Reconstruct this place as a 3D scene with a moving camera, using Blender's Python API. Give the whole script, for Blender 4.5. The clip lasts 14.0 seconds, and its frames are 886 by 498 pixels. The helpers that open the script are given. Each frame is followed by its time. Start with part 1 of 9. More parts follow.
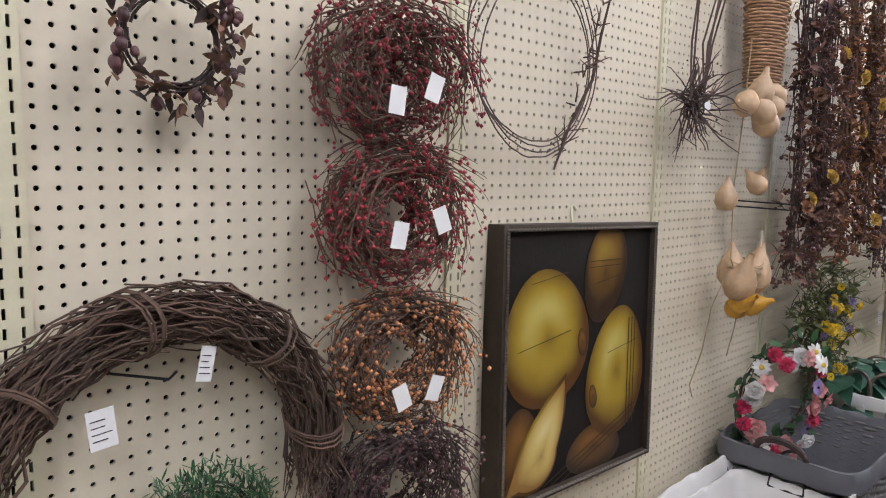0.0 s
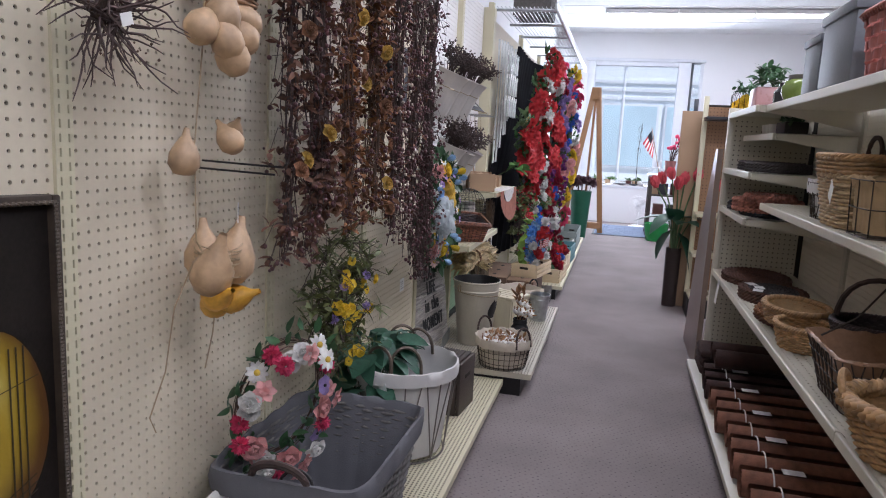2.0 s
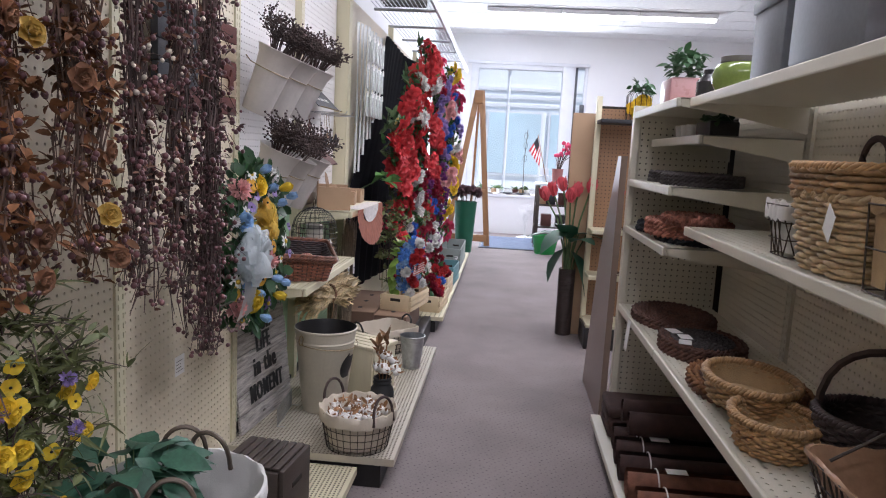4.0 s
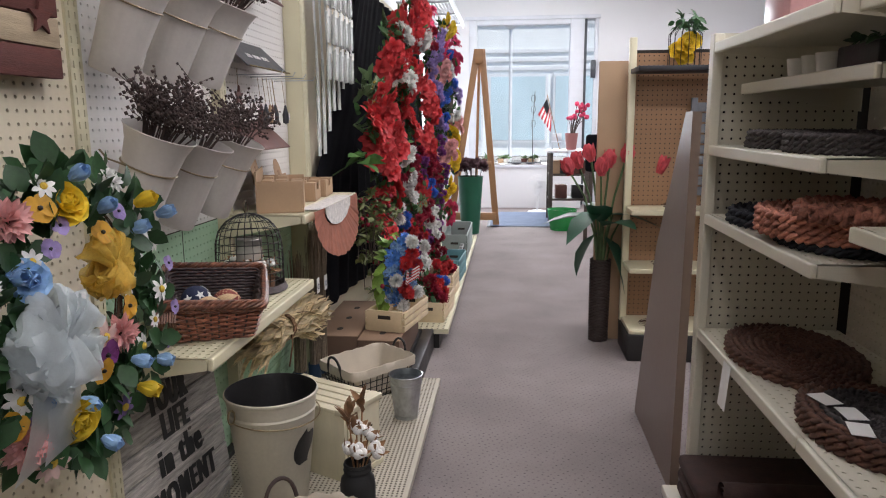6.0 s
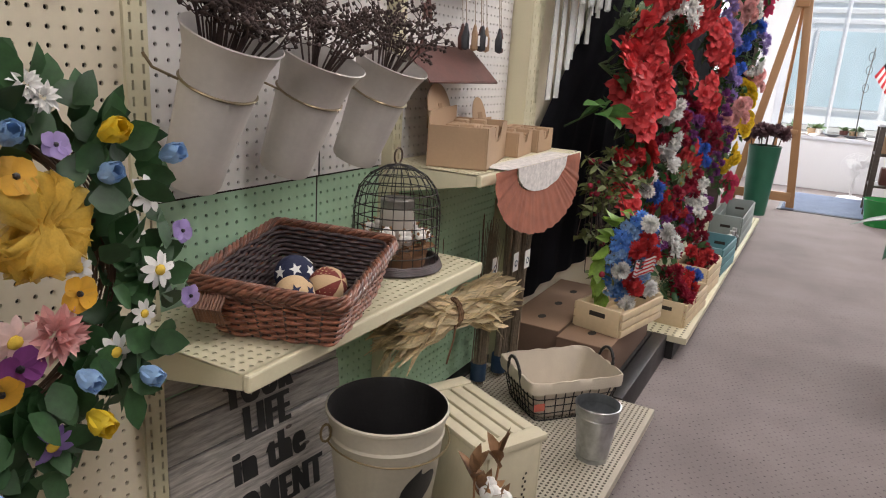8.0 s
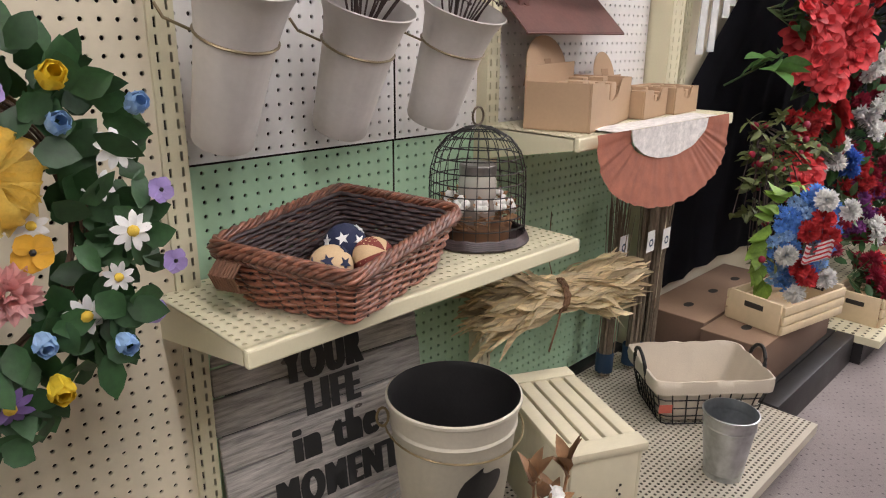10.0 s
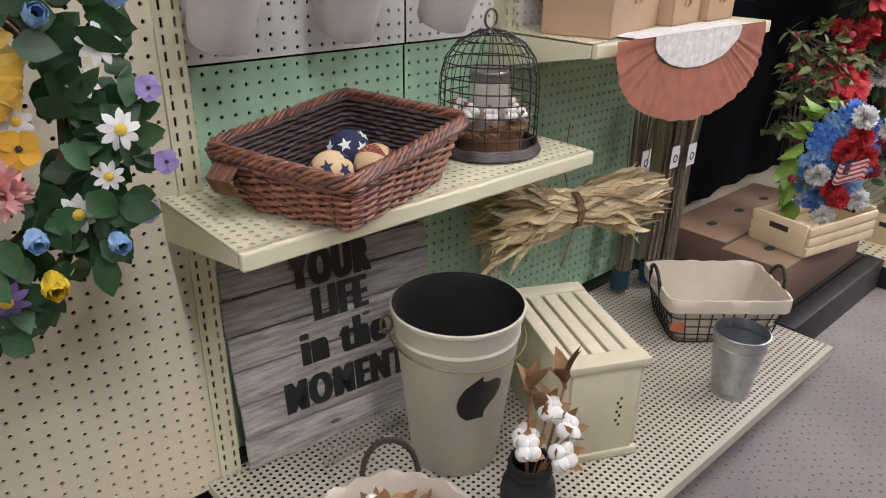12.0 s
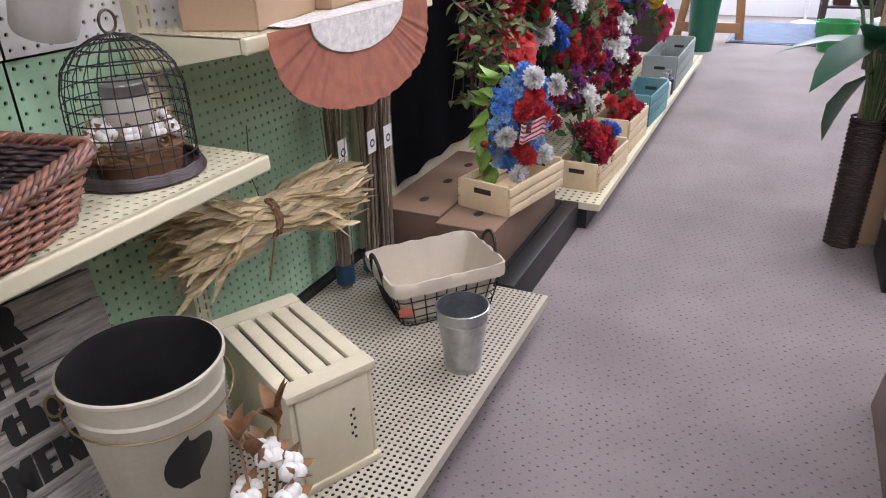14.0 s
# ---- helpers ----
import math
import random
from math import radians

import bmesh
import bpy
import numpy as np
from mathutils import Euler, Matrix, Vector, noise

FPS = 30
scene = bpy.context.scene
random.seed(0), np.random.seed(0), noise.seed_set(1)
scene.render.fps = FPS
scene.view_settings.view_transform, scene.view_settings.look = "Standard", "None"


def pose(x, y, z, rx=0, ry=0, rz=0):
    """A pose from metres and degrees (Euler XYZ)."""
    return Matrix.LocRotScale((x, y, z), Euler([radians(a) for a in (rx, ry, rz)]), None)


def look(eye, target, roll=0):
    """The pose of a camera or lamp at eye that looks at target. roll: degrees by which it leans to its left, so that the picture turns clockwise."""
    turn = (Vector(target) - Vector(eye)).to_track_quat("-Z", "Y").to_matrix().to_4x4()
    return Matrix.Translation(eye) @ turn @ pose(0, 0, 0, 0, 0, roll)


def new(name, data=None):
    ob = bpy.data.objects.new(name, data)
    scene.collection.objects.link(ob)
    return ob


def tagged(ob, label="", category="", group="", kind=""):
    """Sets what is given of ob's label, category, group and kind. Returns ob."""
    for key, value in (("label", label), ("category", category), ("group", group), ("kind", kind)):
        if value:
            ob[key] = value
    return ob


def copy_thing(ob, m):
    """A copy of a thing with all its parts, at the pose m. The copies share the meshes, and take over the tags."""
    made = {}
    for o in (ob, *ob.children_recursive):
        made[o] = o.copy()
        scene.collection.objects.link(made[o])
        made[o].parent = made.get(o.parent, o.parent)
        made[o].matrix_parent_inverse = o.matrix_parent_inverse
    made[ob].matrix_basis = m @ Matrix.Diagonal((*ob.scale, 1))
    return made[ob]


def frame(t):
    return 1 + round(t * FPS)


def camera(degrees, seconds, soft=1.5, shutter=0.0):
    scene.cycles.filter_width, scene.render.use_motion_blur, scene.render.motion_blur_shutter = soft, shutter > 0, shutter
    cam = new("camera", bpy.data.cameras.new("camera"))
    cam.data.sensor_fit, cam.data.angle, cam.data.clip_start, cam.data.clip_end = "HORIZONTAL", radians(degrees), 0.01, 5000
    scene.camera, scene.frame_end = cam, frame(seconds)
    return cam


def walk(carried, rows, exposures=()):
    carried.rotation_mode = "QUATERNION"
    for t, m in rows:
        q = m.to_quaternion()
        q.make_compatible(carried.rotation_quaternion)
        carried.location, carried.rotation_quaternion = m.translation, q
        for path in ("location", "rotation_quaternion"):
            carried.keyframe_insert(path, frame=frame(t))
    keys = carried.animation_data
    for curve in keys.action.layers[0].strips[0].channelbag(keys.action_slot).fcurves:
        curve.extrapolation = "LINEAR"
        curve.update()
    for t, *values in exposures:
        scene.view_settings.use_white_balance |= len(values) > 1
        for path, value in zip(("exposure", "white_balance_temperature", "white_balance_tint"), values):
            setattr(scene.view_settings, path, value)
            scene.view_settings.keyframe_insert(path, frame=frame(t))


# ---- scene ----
# camera and walk
cam = camera(65.2, 14.0, soft=1.1)
PATH = [
    (0, (-0.245, 0.011, 1.246), (1.112, 1.462, 1.01), 1.1),
    (0.5, (-0.165, 0.133, 1.256), (1.464, 1.246, 0.932), 0.7),
    (1, (-0.032, 0.142, 1.241), (1.737, 1.006, 0.893), 0.9),
    (1.5, (0.191, 0.06, 1.246), (1.984, 0.884, 0.92), 2.8),
    (2, (0.43, 0.037, 1.238), (2.347, 0.511, 0.925), 2.9),
    (2.5, (0.662, 0.07, 1.247), (2.634, 0.216, 0.948), 1.1),
    (3, (0.881, 0.035, 1.246), (2.848, 0.255, 0.959), 1.9),
    (3.5, (1.101, -0.041, 1.246), (3.072, 0.194, 1.001), 3.6),
    (3.7, (1.192, 0.02, 1.237), (3.165, 0.207, 0.974), 3.7),
    (5.8, (2.229, 0.05, 1.233), (4.189, 0.248, 0.89), -0.2),
    (6, (2.315, 0.07, 1.233), (4.273, 0.263, 0.873), -0.4),
    (6.5, (2.485, 0.042, 1.222), (4.381, 0.535, 0.82), 1.0),
    (7, (2.667, -0.065, 1.213), (4.447, 0.738, 0.785), 3.9),
    (7.5, (2.845, -0.051, 1.187), (4.6, 0.78, 0.707), 3.6),
    (8, (3.005, 0.029, 1.196), (4.707, 0.941, 0.675), 3.7),
    (8.2, (3.034, 0.049, 1.196), (4.666, 1.068, 0.652), 3.2),
    (10.3, (3.296, -0.085, 1.144), (4.605, 1.291, 0.518), 0.5),
    (10.5, (3.299, -0.082, 1.148), (4.573, 1.305, 0.475), 0.6),
    (11, (3.306, -0.08, 1.136), (4.553, 1.291, 0.385), 1.0),
    (11.5, (3.32, -0.09, 1.135), (4.55, 1.262, 0.324), 1.2),
    (12, (3.328, -0.105, 1.133), (4.553, 1.241, 0.303), 1.0),
    (12.5, (3.323, -0.112, 1.129), (4.556, 1.22, 0.289), 0.9),
    (13, (3.344, -0.111, 1.137), (4.599, 1.189, 0.279), 0.8),
    (13.5, (3.403, -0.128, 1.126), (4.845, 0.961, 0.269), -0.0),
    (14, (3.505, -0.123, 1.128), (5.124, 0.664, 0.257), -1.6),
]
walk(cam, [(t, look(eye, target, roll)) for t, eye, target, roll in PATH],
     [(0, 0.58, 6100, 11), (0.5, 0.66, 6050, 13), (1.5, 0.38, 6000, 14), (2, 0.24, 5900, 14), (2.5, 0.32, 5900, 15), (3, 0.4, 5950, 16), (6, 0.25, 6500, 11), (8, 0.3, 6900, 11), (10.5, 0.68, 6700, 12), (12, 0.66, 6400, 11), (13, 0.66, 6350, 12), (14, 0.72, 6150, 15)])

# daylight
world = bpy.data.worlds.new("world")
scene.world = world
world.use_nodes = True
sky = world.node_tree.nodes.new("ShaderNodeTexSky")
sky.sky_type, sky.sun_disc, sky.sun_elevation, sky.sun_rotation = "NISHITA", False, radians(48), radians(110)
world.node_tree.links.new(sky.outputs[0], world.node_tree.nodes["Background"].inputs[0])
world.node_tree.nodes["Background"].inputs[1].default_value = 0.15
sun = new("sun", bpy.data.lights.new("sun", "SUN"))
sun.data.energy, sun.data.angle, sun.data.color = 3.8, radians(0.5), (1.0, 0.96, 0.9)
sun.matrix_world = look((8, -4, 12), (14, 2, 0))


def area_lamp(name, eye, target, w, h, power, color):
    ob = new(name, bpy.data.lights.new(name, "AREA"))
    ob.data.shape, ob.data.size, ob.data.size_y, ob.data.energy, ob.data.color = "RECTANGLE", w, h, power, color
    ob.matrix_world = look(eye, target)
    return ob


# sky light through the shop window
area_lamp("window_daylight", (12.62, -0.15, 1.75), (5.0, -0.15, 0.9), 1.8, 1.7, 105, (0.88, 0.94, 1.0))
# light of the ceiling's fluorescent strips
STRIPS = (10.75, 8.35, 5.95, 3.55, 1.15, -1.25)
for sx in STRIPS:
    area_lamp("strip_light", (sx, -1.05, 2.98), (sx, -1.05, 0), 0.16, 2.9, 34, (0.93, 0.92, 1.0))


# ---------------------------------------------------------------- mesh helpers
class Shape:
    """Collects vertices and faces of one mesh."""

    def __init__(self):
        self.v, self.f, self.n = [], [], 0

    def add(self, verts, faces):
        verts = np.asarray(verts, dtype=float).reshape(-1, 3)
        self.v.append(verts)
        self.f.append((np.asarray(faces, dtype=np.int64), self.n))
        self.n += len(verts)
        return self

    def stamp(self, other, m):
        a, start = np.array(m), self.n
        for verts, (faces, base) in zip(other.v, other.f):
            self.v.append(verts @ a[:3, :3].T + a[:3, 3])
            self.f.append((faces, start + base))
            self.n += len(verts)
        return self

    def box(self, x0, x1, y0, y1, z0, z1, m=None):
        v = np.array([(x, y, z) for x in (x0, x1) for y in (y0, y1) for z in (z0, z1)], dtype=float)
        f = [(0, 1, 3, 2), (4, 6, 7, 5), (0, 4, 5, 1), (2, 3, 7, 6), (0, 2, 6, 4), (1, 5, 7, 3)]
        if m is not None:
            a = np.array(m)
            v = v @ a[:3, :3].T + a[:3, 3]
        return self.add(v, f)

    def bevel_box(self, x0, x1, y0, y1, z0, z1, b, m=None):
        c, h = np.array([(x0 + x1) / 2, (y0 + y1) / 2, (z0 + z1) / 2]), np.array([(x1 - x0) / 2, (y1 - y0) / 2, (z1 - z0) / 2])
        b = min(b, *(h * 0.9))
        bm = bmesh.new()
        bmesh.ops.create_cube(bm, size=2)
        for q in bm.verts:
            q.co = Vector(c + np.array(q.co) * h)
        bmesh.ops.bevel(bm, geom=bm.edges[:], offset=b, segments=2, affect="EDGES", profile=0.5)
        bm.verts.ensure_lookup_table()
        v = np.array([q.co[:] for q in bm.verts])
        if m is not None:
            a = np.array(m)
            v = v @ a[:3, :3].T + a[:3, 3]
        by = {}
        for p in bm.faces:
            by.setdefault(len(p.verts), []).append([q.index for q in p.verts])
        bm.free()
        base = self.n
        first = True
        for k, fs in by.items():
            if first:
                self.add(v, fs)
                first = False
            else:
                self.v.append(np.zeros((0, 3)))
                self.f.append((np.asarray(fs, dtype=np.int64), base))
        return self

    def tube(self, pts, r, n=5, closed=False, cap=True):
        p = np.asarray(pts, dtype=float)
        k = len(p)
        rr = np.full(k, r, dtype=float) if np.isscalar(r) else np.asarray(r, dtype=float)
        if closed:
            t = np.roll(p, -1, 0) - np.roll(p, 1, 0)
        else:
            t = np.gradient(p, axis=0)
        t /= np.linalg.norm(t, axis=1)[:, None] + 1e-12
        up = np.where(np.abs(t[:, 2:3]) > 0.9, np.array([[1.0, 0, 0]]), np.array([[0, 0, 1.0]]))
        a = np.cross(t, up)
        a /= np.linalg.norm(a, axis=1)[:, None] + 1e-12
        for i in range(1, k):
            if np.dot(a[i], a[i - 1]) < 0:
                a[i] = -a[i]
        b = np.cross(t, a)
        ang = np.arange(n) * 2 * np.pi / n
        v = p[:, None, :] + rr[:, None, None] * (np.cos(ang)[None, :, None] * a[:, None, :] + np.sin(ang)[None, :, None] * b[:, None, :])
        i = np.arange(k if closed else k - 1)[:, None]
        j = np.arange(n)[None, :]
        i2, j2 = (i + 1) % k, (j + 1) % n
        f = np.stack([i * n + j, i * n + j2, i2 * n + j2, i2 * n + j], -1).reshape(-1, 4)
        base = self.n
        self.add(v.reshape(-1, 3), f)
        if cap and not closed and n > 2:
            self.v.append(np.zeros((0, 3)))
            self.f.append((np.array([list(range(n))[::-1], [(k - 1) * n + q for q in range(n)]]), base))
        return self

    def lathe(self, prof, n=24, m=None, squash=1.0):
        """Turns a profile of (radius, height) about z."""
        ang = np.arange(n) * 2 * np.pi / n
        v = np.array([(r * math.cos(q), r * math.sin(q) * squash, z) for r, z in prof for q in ang])
        i = np.arange(len(prof) - 1)[:, None]
        j = np.arange(n)[None, :]
        f = np.stack([i * n + j, i * n + (j + 1) % n, (i + 1) * n + (j + 1) % n, (i + 1) * n + j], -1).reshape(-1, 4)
        if m is not None:
            a = np.array(m)
            v = v @ a[:3, :3].T + a[:3, 3]
        return self.add(v, f)

    def ball(self, c, r, n=10, rings=7, sz=1.0):
        prof = [(max(r * math.sin(math.pi * q / rings), 1e-5), -r * sz * math.cos(math.pi * q / rings)) for q in range(rings + 1)]
        return self.lathe(prof, n, Matrix.Translation(c))

    def bead(self, c, r):
        v = np.array([(1, 0, 0), (-1, 0, 0), (0, 1, 0), (0, -1, 0), (0, 0, 1), (0, 0, -1.0)]) * r + np.asarray(c)
        return self.add(v, [(0, 2, 4), (2, 1, 4), (1, 3, 4), (3, 0, 4), (2, 0, 5), (1, 2, 5), (3, 1, 5), (0, 3, 5)])

    def leaf(self, m, length, width, bend=0.25, fold=0.25):
        """A pointed leaf along x with a midrib fold."""
        ts = (0.0, 0.25, 0.55, 0.8, 1.0)
        ws = (0.12, 0.85, 0.95, 0.55, 0.0)
        v = []
        for t, w in zip(ts, ws):
            z = -bend * length * t * t
            v += [(t * length, -w * width / 2, z + fold * w * width / 2), (t * length, 0, z), (t * length, w * width / 2, z + fold * w * width / 2)]
        f = []
        for i in range(4):
            a = i * 3
            f += [(a, a + 3, a + 4, a + 1), (a + 1, a + 4, a + 5, a + 2)]
        a = np.array(m)
        return self.add(np.array(v) @ a[:3, :3].T + a[:3, 3], f)

    def petal(self, m, length, width, bend=0.25, fold=0.25):
        """A round-tipped petal along x, cupped across."""
        ts = (0.0, 0.22, 0.48, 0.72, 0.90, 1.0)
        ws = (0.22, 0.70, 0.98, 1.0, 0.74, 0.30)
        v = []
        for t, w in zip(ts, ws):
            z = -bend * length * t * t
            for e in (-1, -0.5, 0, 0.5, 1):
                v.append((t * length * (1 - 0.06 * e * e), e * w * width / 2, z + fold * e * e * w * width / 2))
        f = [(a + b, a + b + 5, a + b + 6, a + b + 1) for a in range(0, 25, 5) for b in range(4)]
        a = np.array(m)
        return self.add(np.array(v) @ a[:3, :3].T + a[:3, 3], f)

    def sheet(self, grid):
        """A sheet through a grid of points [rows][columns]."""
        g = np.asarray(grid, dtype=float)
        h, w = g.shape[:2]
        i, j = np.arange(h - 1)[:, None], np.arange(w - 1)[None, :]
        f = np.stack([i * w + j, i * w + j + 1, (i + 1) * w + j + 1, (i + 1) * w + j], -1).reshape(-1, 4)
        return self.add(g.reshape(-1, 3), f)

    def perforated(self, o, u, w, nu, nv, pu, pv, inner, depth=0.0):
        """A plate from o along u and w, nu x nv cells with a hole each; the face looks along u x w."""
        o, u, w = (np.asarray(q, dtype=float) for q in (o, u, w))
        nrm = np.cross(u, w)
        outer = np.array([(1, 0), (1, 1), (0, 1), (-1, 1), (-1, 0), (-1, -1), (0, -1), (1, -1)], dtype=float) * (pu / 2, pv / 2)
        inner = np.asarray(inner, dtype=float)
        loc = np.concatenate([outer, inner] + ([inner] if depth else []))
        dz = np.concatenate([np.zeros(16)] + ([np.full(8, -depth)] if depth else []))
        ci, cj = np.meshgrid((np.arange(nu) + 0.5) * pu, (np.arange(nv) + 0.5) * pv, indexing="ij")
        cu, cv = ci.reshape(-1, 1) + loc[None, :, 0], cj.reshape(-1, 1) + loc[None, :, 1]
        v = o + cu[..., None] * u + cv[..., None] * w + dz[None, :, None] * nrm
        k = len(loc)
        f = [(i, (i + 1) % 8, 8 + (i + 1) % 8, 8 + i) for i in range(8)]
        if depth:
            f += [(8 + i, 8 + (i + 1) % 8, 16 + (i + 1) % 8, 16 + i) for i in range(8)]
        f = np.array(f)[None] + (np.arange(nu * nv) * k)[:, None, None]
        return self.add(v.reshape(-1, 3), f.reshape(-1, 4))

    def mesh(self, name, material, smooth=30):
        me = bpy.data.meshes.new(name)
        v = np.concatenate(self.v)
        loops = [(f + base).reshape(-1) for f, base in self.f]
        sizes = np.concatenate([np.full(len(f), f.shape[1]) for f, base in self.f])
        loops = np.concatenate(loops)
        me.vertices.add(len(v))
        me.vertices.foreach_set("co", v.astype(np.float32).reshape(-1))
        me.loops.add(len(loops))
        me.loops.foreach_set("vertex_index", loops.astype(np.int32))
        me.polygons.add(len(sizes))
        me.polygons.foreach_set("loop_start", (np.cumsum(sizes) - sizes).astype(np.int32))
        me.update(calc_edges=True)
        me.polygons.foreach_set("use_smooth", np.full(len(sizes), smooth > 0))
        if 0 < smooth < 180:
            me.set_sharp_from_angle(angle=radians(smooth))
        me.materials.append(material)
        return me


def multi(name, pairs, smooth=40):
    """One mesh out of (shape, material) pairs."""
    whole = Shape()
    idx = []
    for k, (s, ma) in enumerate(pairs):
        whole.stamp(s, Matrix())
        idx += [k] * sum(len(f) for f, b in s.f)
    me = whole.mesh(name, pairs[0][1], smooth)
    for s, ma in pairs[1:]:
        me.materials.append(ma)
    me.polygons.foreach_set("material_index", idx)
    return me


def part(name, shape, material, parent, label="", smooth=30, m=None):
    me = shape if isinstance(shape, bpy.types.Mesh) else shape.mesh(name, material, smooth)
    ob = new(name, me)
    ob.parent = parent
    if m is not None:
        ob.matrix_local = m
    if label:
        ob["label"] = label
    if name in ("stems", "twigs", "berries", "pale_berries", "needles", "leaves", "dark_leaves", "rust_leaves", "grass_blades", "husk_strips", "sticks", "buds", "barbs", "pods", "husks", "loose_ends", "vine", "branch", "dried_leaves"):
        ob["kind"] = "stuff"
    return ob


def thing(name, label, category, m=None, group="", kind=""):
    ob = new(name)
    ob.empty_display_size = 0.05
    if m is not None:
        ob.matrix_basis = m
    return tagged(ob, label, category, group, kind)


def solo(name, shape, material, label, category, m=None, group="", kind="", smooth=30):
    ob = new(name, shape.mesh(name, material, smooth))
    if m is not None:
        ob.matrix_basis = m
    return tagged(ob, label, category, group, kind)


def structure(name, shape, material, smooth=30):
    return tagged(new(name, shape.mesh(name, material, smooth)), kind="structure")


def ring_pts(r, n, squash=1.0):
    return [(r * math.cos(q * 2 * math.pi / n), r * math.sin(q * 2 * math.pi / n) * squash, 0) for q in range(n)]


def circle8(r):
    return [(r * math.cos(q * math.pi / 4), r * math.sin(q * math.pi / 4)) for q in range(8)]


def slot8(w, h):
    return [(w, 0), (w, h), (0, h), (-w, h), (-w, 0), (-w, -h), (0, -h), (w, -h)]


# ---------------------------------------------------------------- materials
def mat(name, color, rough=0.6, metal=0.0, var=0.15, scale=8.0, fine=120.0, bump=0.15, spec=0.5, rnd=0.0, trans=0.0, stretch=(1, 1, 1), stain=0.0, coat=0.0, alpha=1.0):
    """A surface with broad and fine variation, fine relief and, with rnd, a tone of its own for each piece."""
    ma = bpy.data.materials.new(name)
    ma.use_nodes = True
    nt = ma.node_tree
    n, l = nt.nodes, nt.links
    b = n["Principled BSDF"]
    tc = n.new("ShaderNodeTexCoord")
    mp = n.new("ShaderNodeMapping")
    mp.inputs["Scale"].default_value = stretch
    l.new(tc.outputs["Object"], mp.inputs["Vector"])
    big, small = n.new("ShaderNodeTexNoise"), n.new("ShaderNodeTexNoise")
    for q, s in ((big, scale), (small, fine)):
        l.new(mp.outputs[0], q.inputs["Vector"])
        q.inputs["Scale"].default_value = s
        q.inputs["Detail"].default_value = 4
    add = n.new("ShaderNodeMath")
    add.operation = "MULTIPLY_ADD"
    l.new(small.outputs["Fac"], add.inputs[0])
    add.inputs[1].default_value = 0.45
    l.new(big.outputs["Fac"], add.inputs[2])
    ramp = n.new("ShaderNodeValToRGB")
    e = ramp.color_ramp.elements
    e[0].position, e[1].position = 0.45, 1.0
    e[0].color = (*[c * (1 - var) for c in color], 1)
    e[1].color = (*[min(1, c * (1 + var)) for c in color], 1)
    l.new(add.outputs[0], ramp.inputs[0])
    out = ramp.outputs[0]
    if rnd:
        oi = n.new("ShaderNodeObjectInfo")
        geo = n.new("ShaderNodeNewGeometry")
        su = n.new("ShaderNodeMath")
        su.operation = "ADD"
        l.new(oi.outputs["Random"], su.inputs[0])
        l.new(geo.outputs["Random Per Island"], su.inputs[1])
        mr = n.new("ShaderNodeMapRange")
        mr.inputs["From Max"].default_value = 2.0
        mr.inputs["To Min"].default_value, mr.inputs["To Max"].default_value = 1 - rnd, 1 + rnd
        l.new(su.outputs[0], mr.inputs[0])
        hs = n.new("ShaderNodeHueSaturation")
        l.new(out, hs.inputs["Color"])
        l.new(mr.outputs[0], hs.inputs["Value"])
        out = hs.outputs[0]
    l.new(out, b.inputs["Base Color"])
    b.inputs["Metallic"].default_value = metal
    b.inputs["Specular IOR Level"].default_value = spec
    b.inputs["Coat Weight"].default_value = coat
    b.inputs["Alpha"].default_value = alpha
    rr = n.new("ShaderNodeMapRange")
    rr.inputs["To Min"].default_value, rr.inputs["To Max"].default_value = max(0.02, rough - 0.1), min(1, rough + 0.1)
    l.new(big.outputs["Fac"], rr.inputs[0])
    l.new(rr.outputs[0], b.inputs["Roughness"])
    if bump:
        bp = n.new("ShaderNodeBump")
        bp.inputs["Strength"].default_value = bump
        bp.inputs["Distance"].default_value = 0.003
        l.new(small.outputs["Fac"], bp.inputs["Height"])
        l.new(bp.outputs[0], b.inputs["Normal"])
    if trans:
        tr = n.new("ShaderNodeBsdfTranslucent")
        l.new(out, tr.inputs["Color"])
        mx = n.new("ShaderNodeMixShader")
        mx.inputs[0].default_value = trans
        l.new(b.outputs[0], mx.inputs[1])
        l.new(tr.outputs[0], mx.inputs[2])
        l.new(mx.outputs[0], n["Material Output"].inputs["Surface"])
    return ma


def glass(name, color, rough=0.05, alpha=0.25):
    ma = bpy.data.materials.new(name)
    ma.use_nodes = True
    n, l = ma.node_tree.nodes, ma.node_tree.links
    b = n["Principled BSDF"]
    b.inputs["Base Color"].default_value = (*color, 1)
    b.inputs["Roughness"].default_value = rough
    b.inputs["Alpha"].default_value = alpha
    return ma


def glow(name, color, strength):
    ma = bpy.data.materials.new(name)
    ma.use_nodes = True
    b = ma.node_tree.nodes["Principled BSDF"]
    b.inputs["Base Color"].default_value = (*color, 1)
    b.inputs["Emission Color"].default_value = (*color, 1)
    b.inputs["Emission Strength"].default_value = strength
    return ma


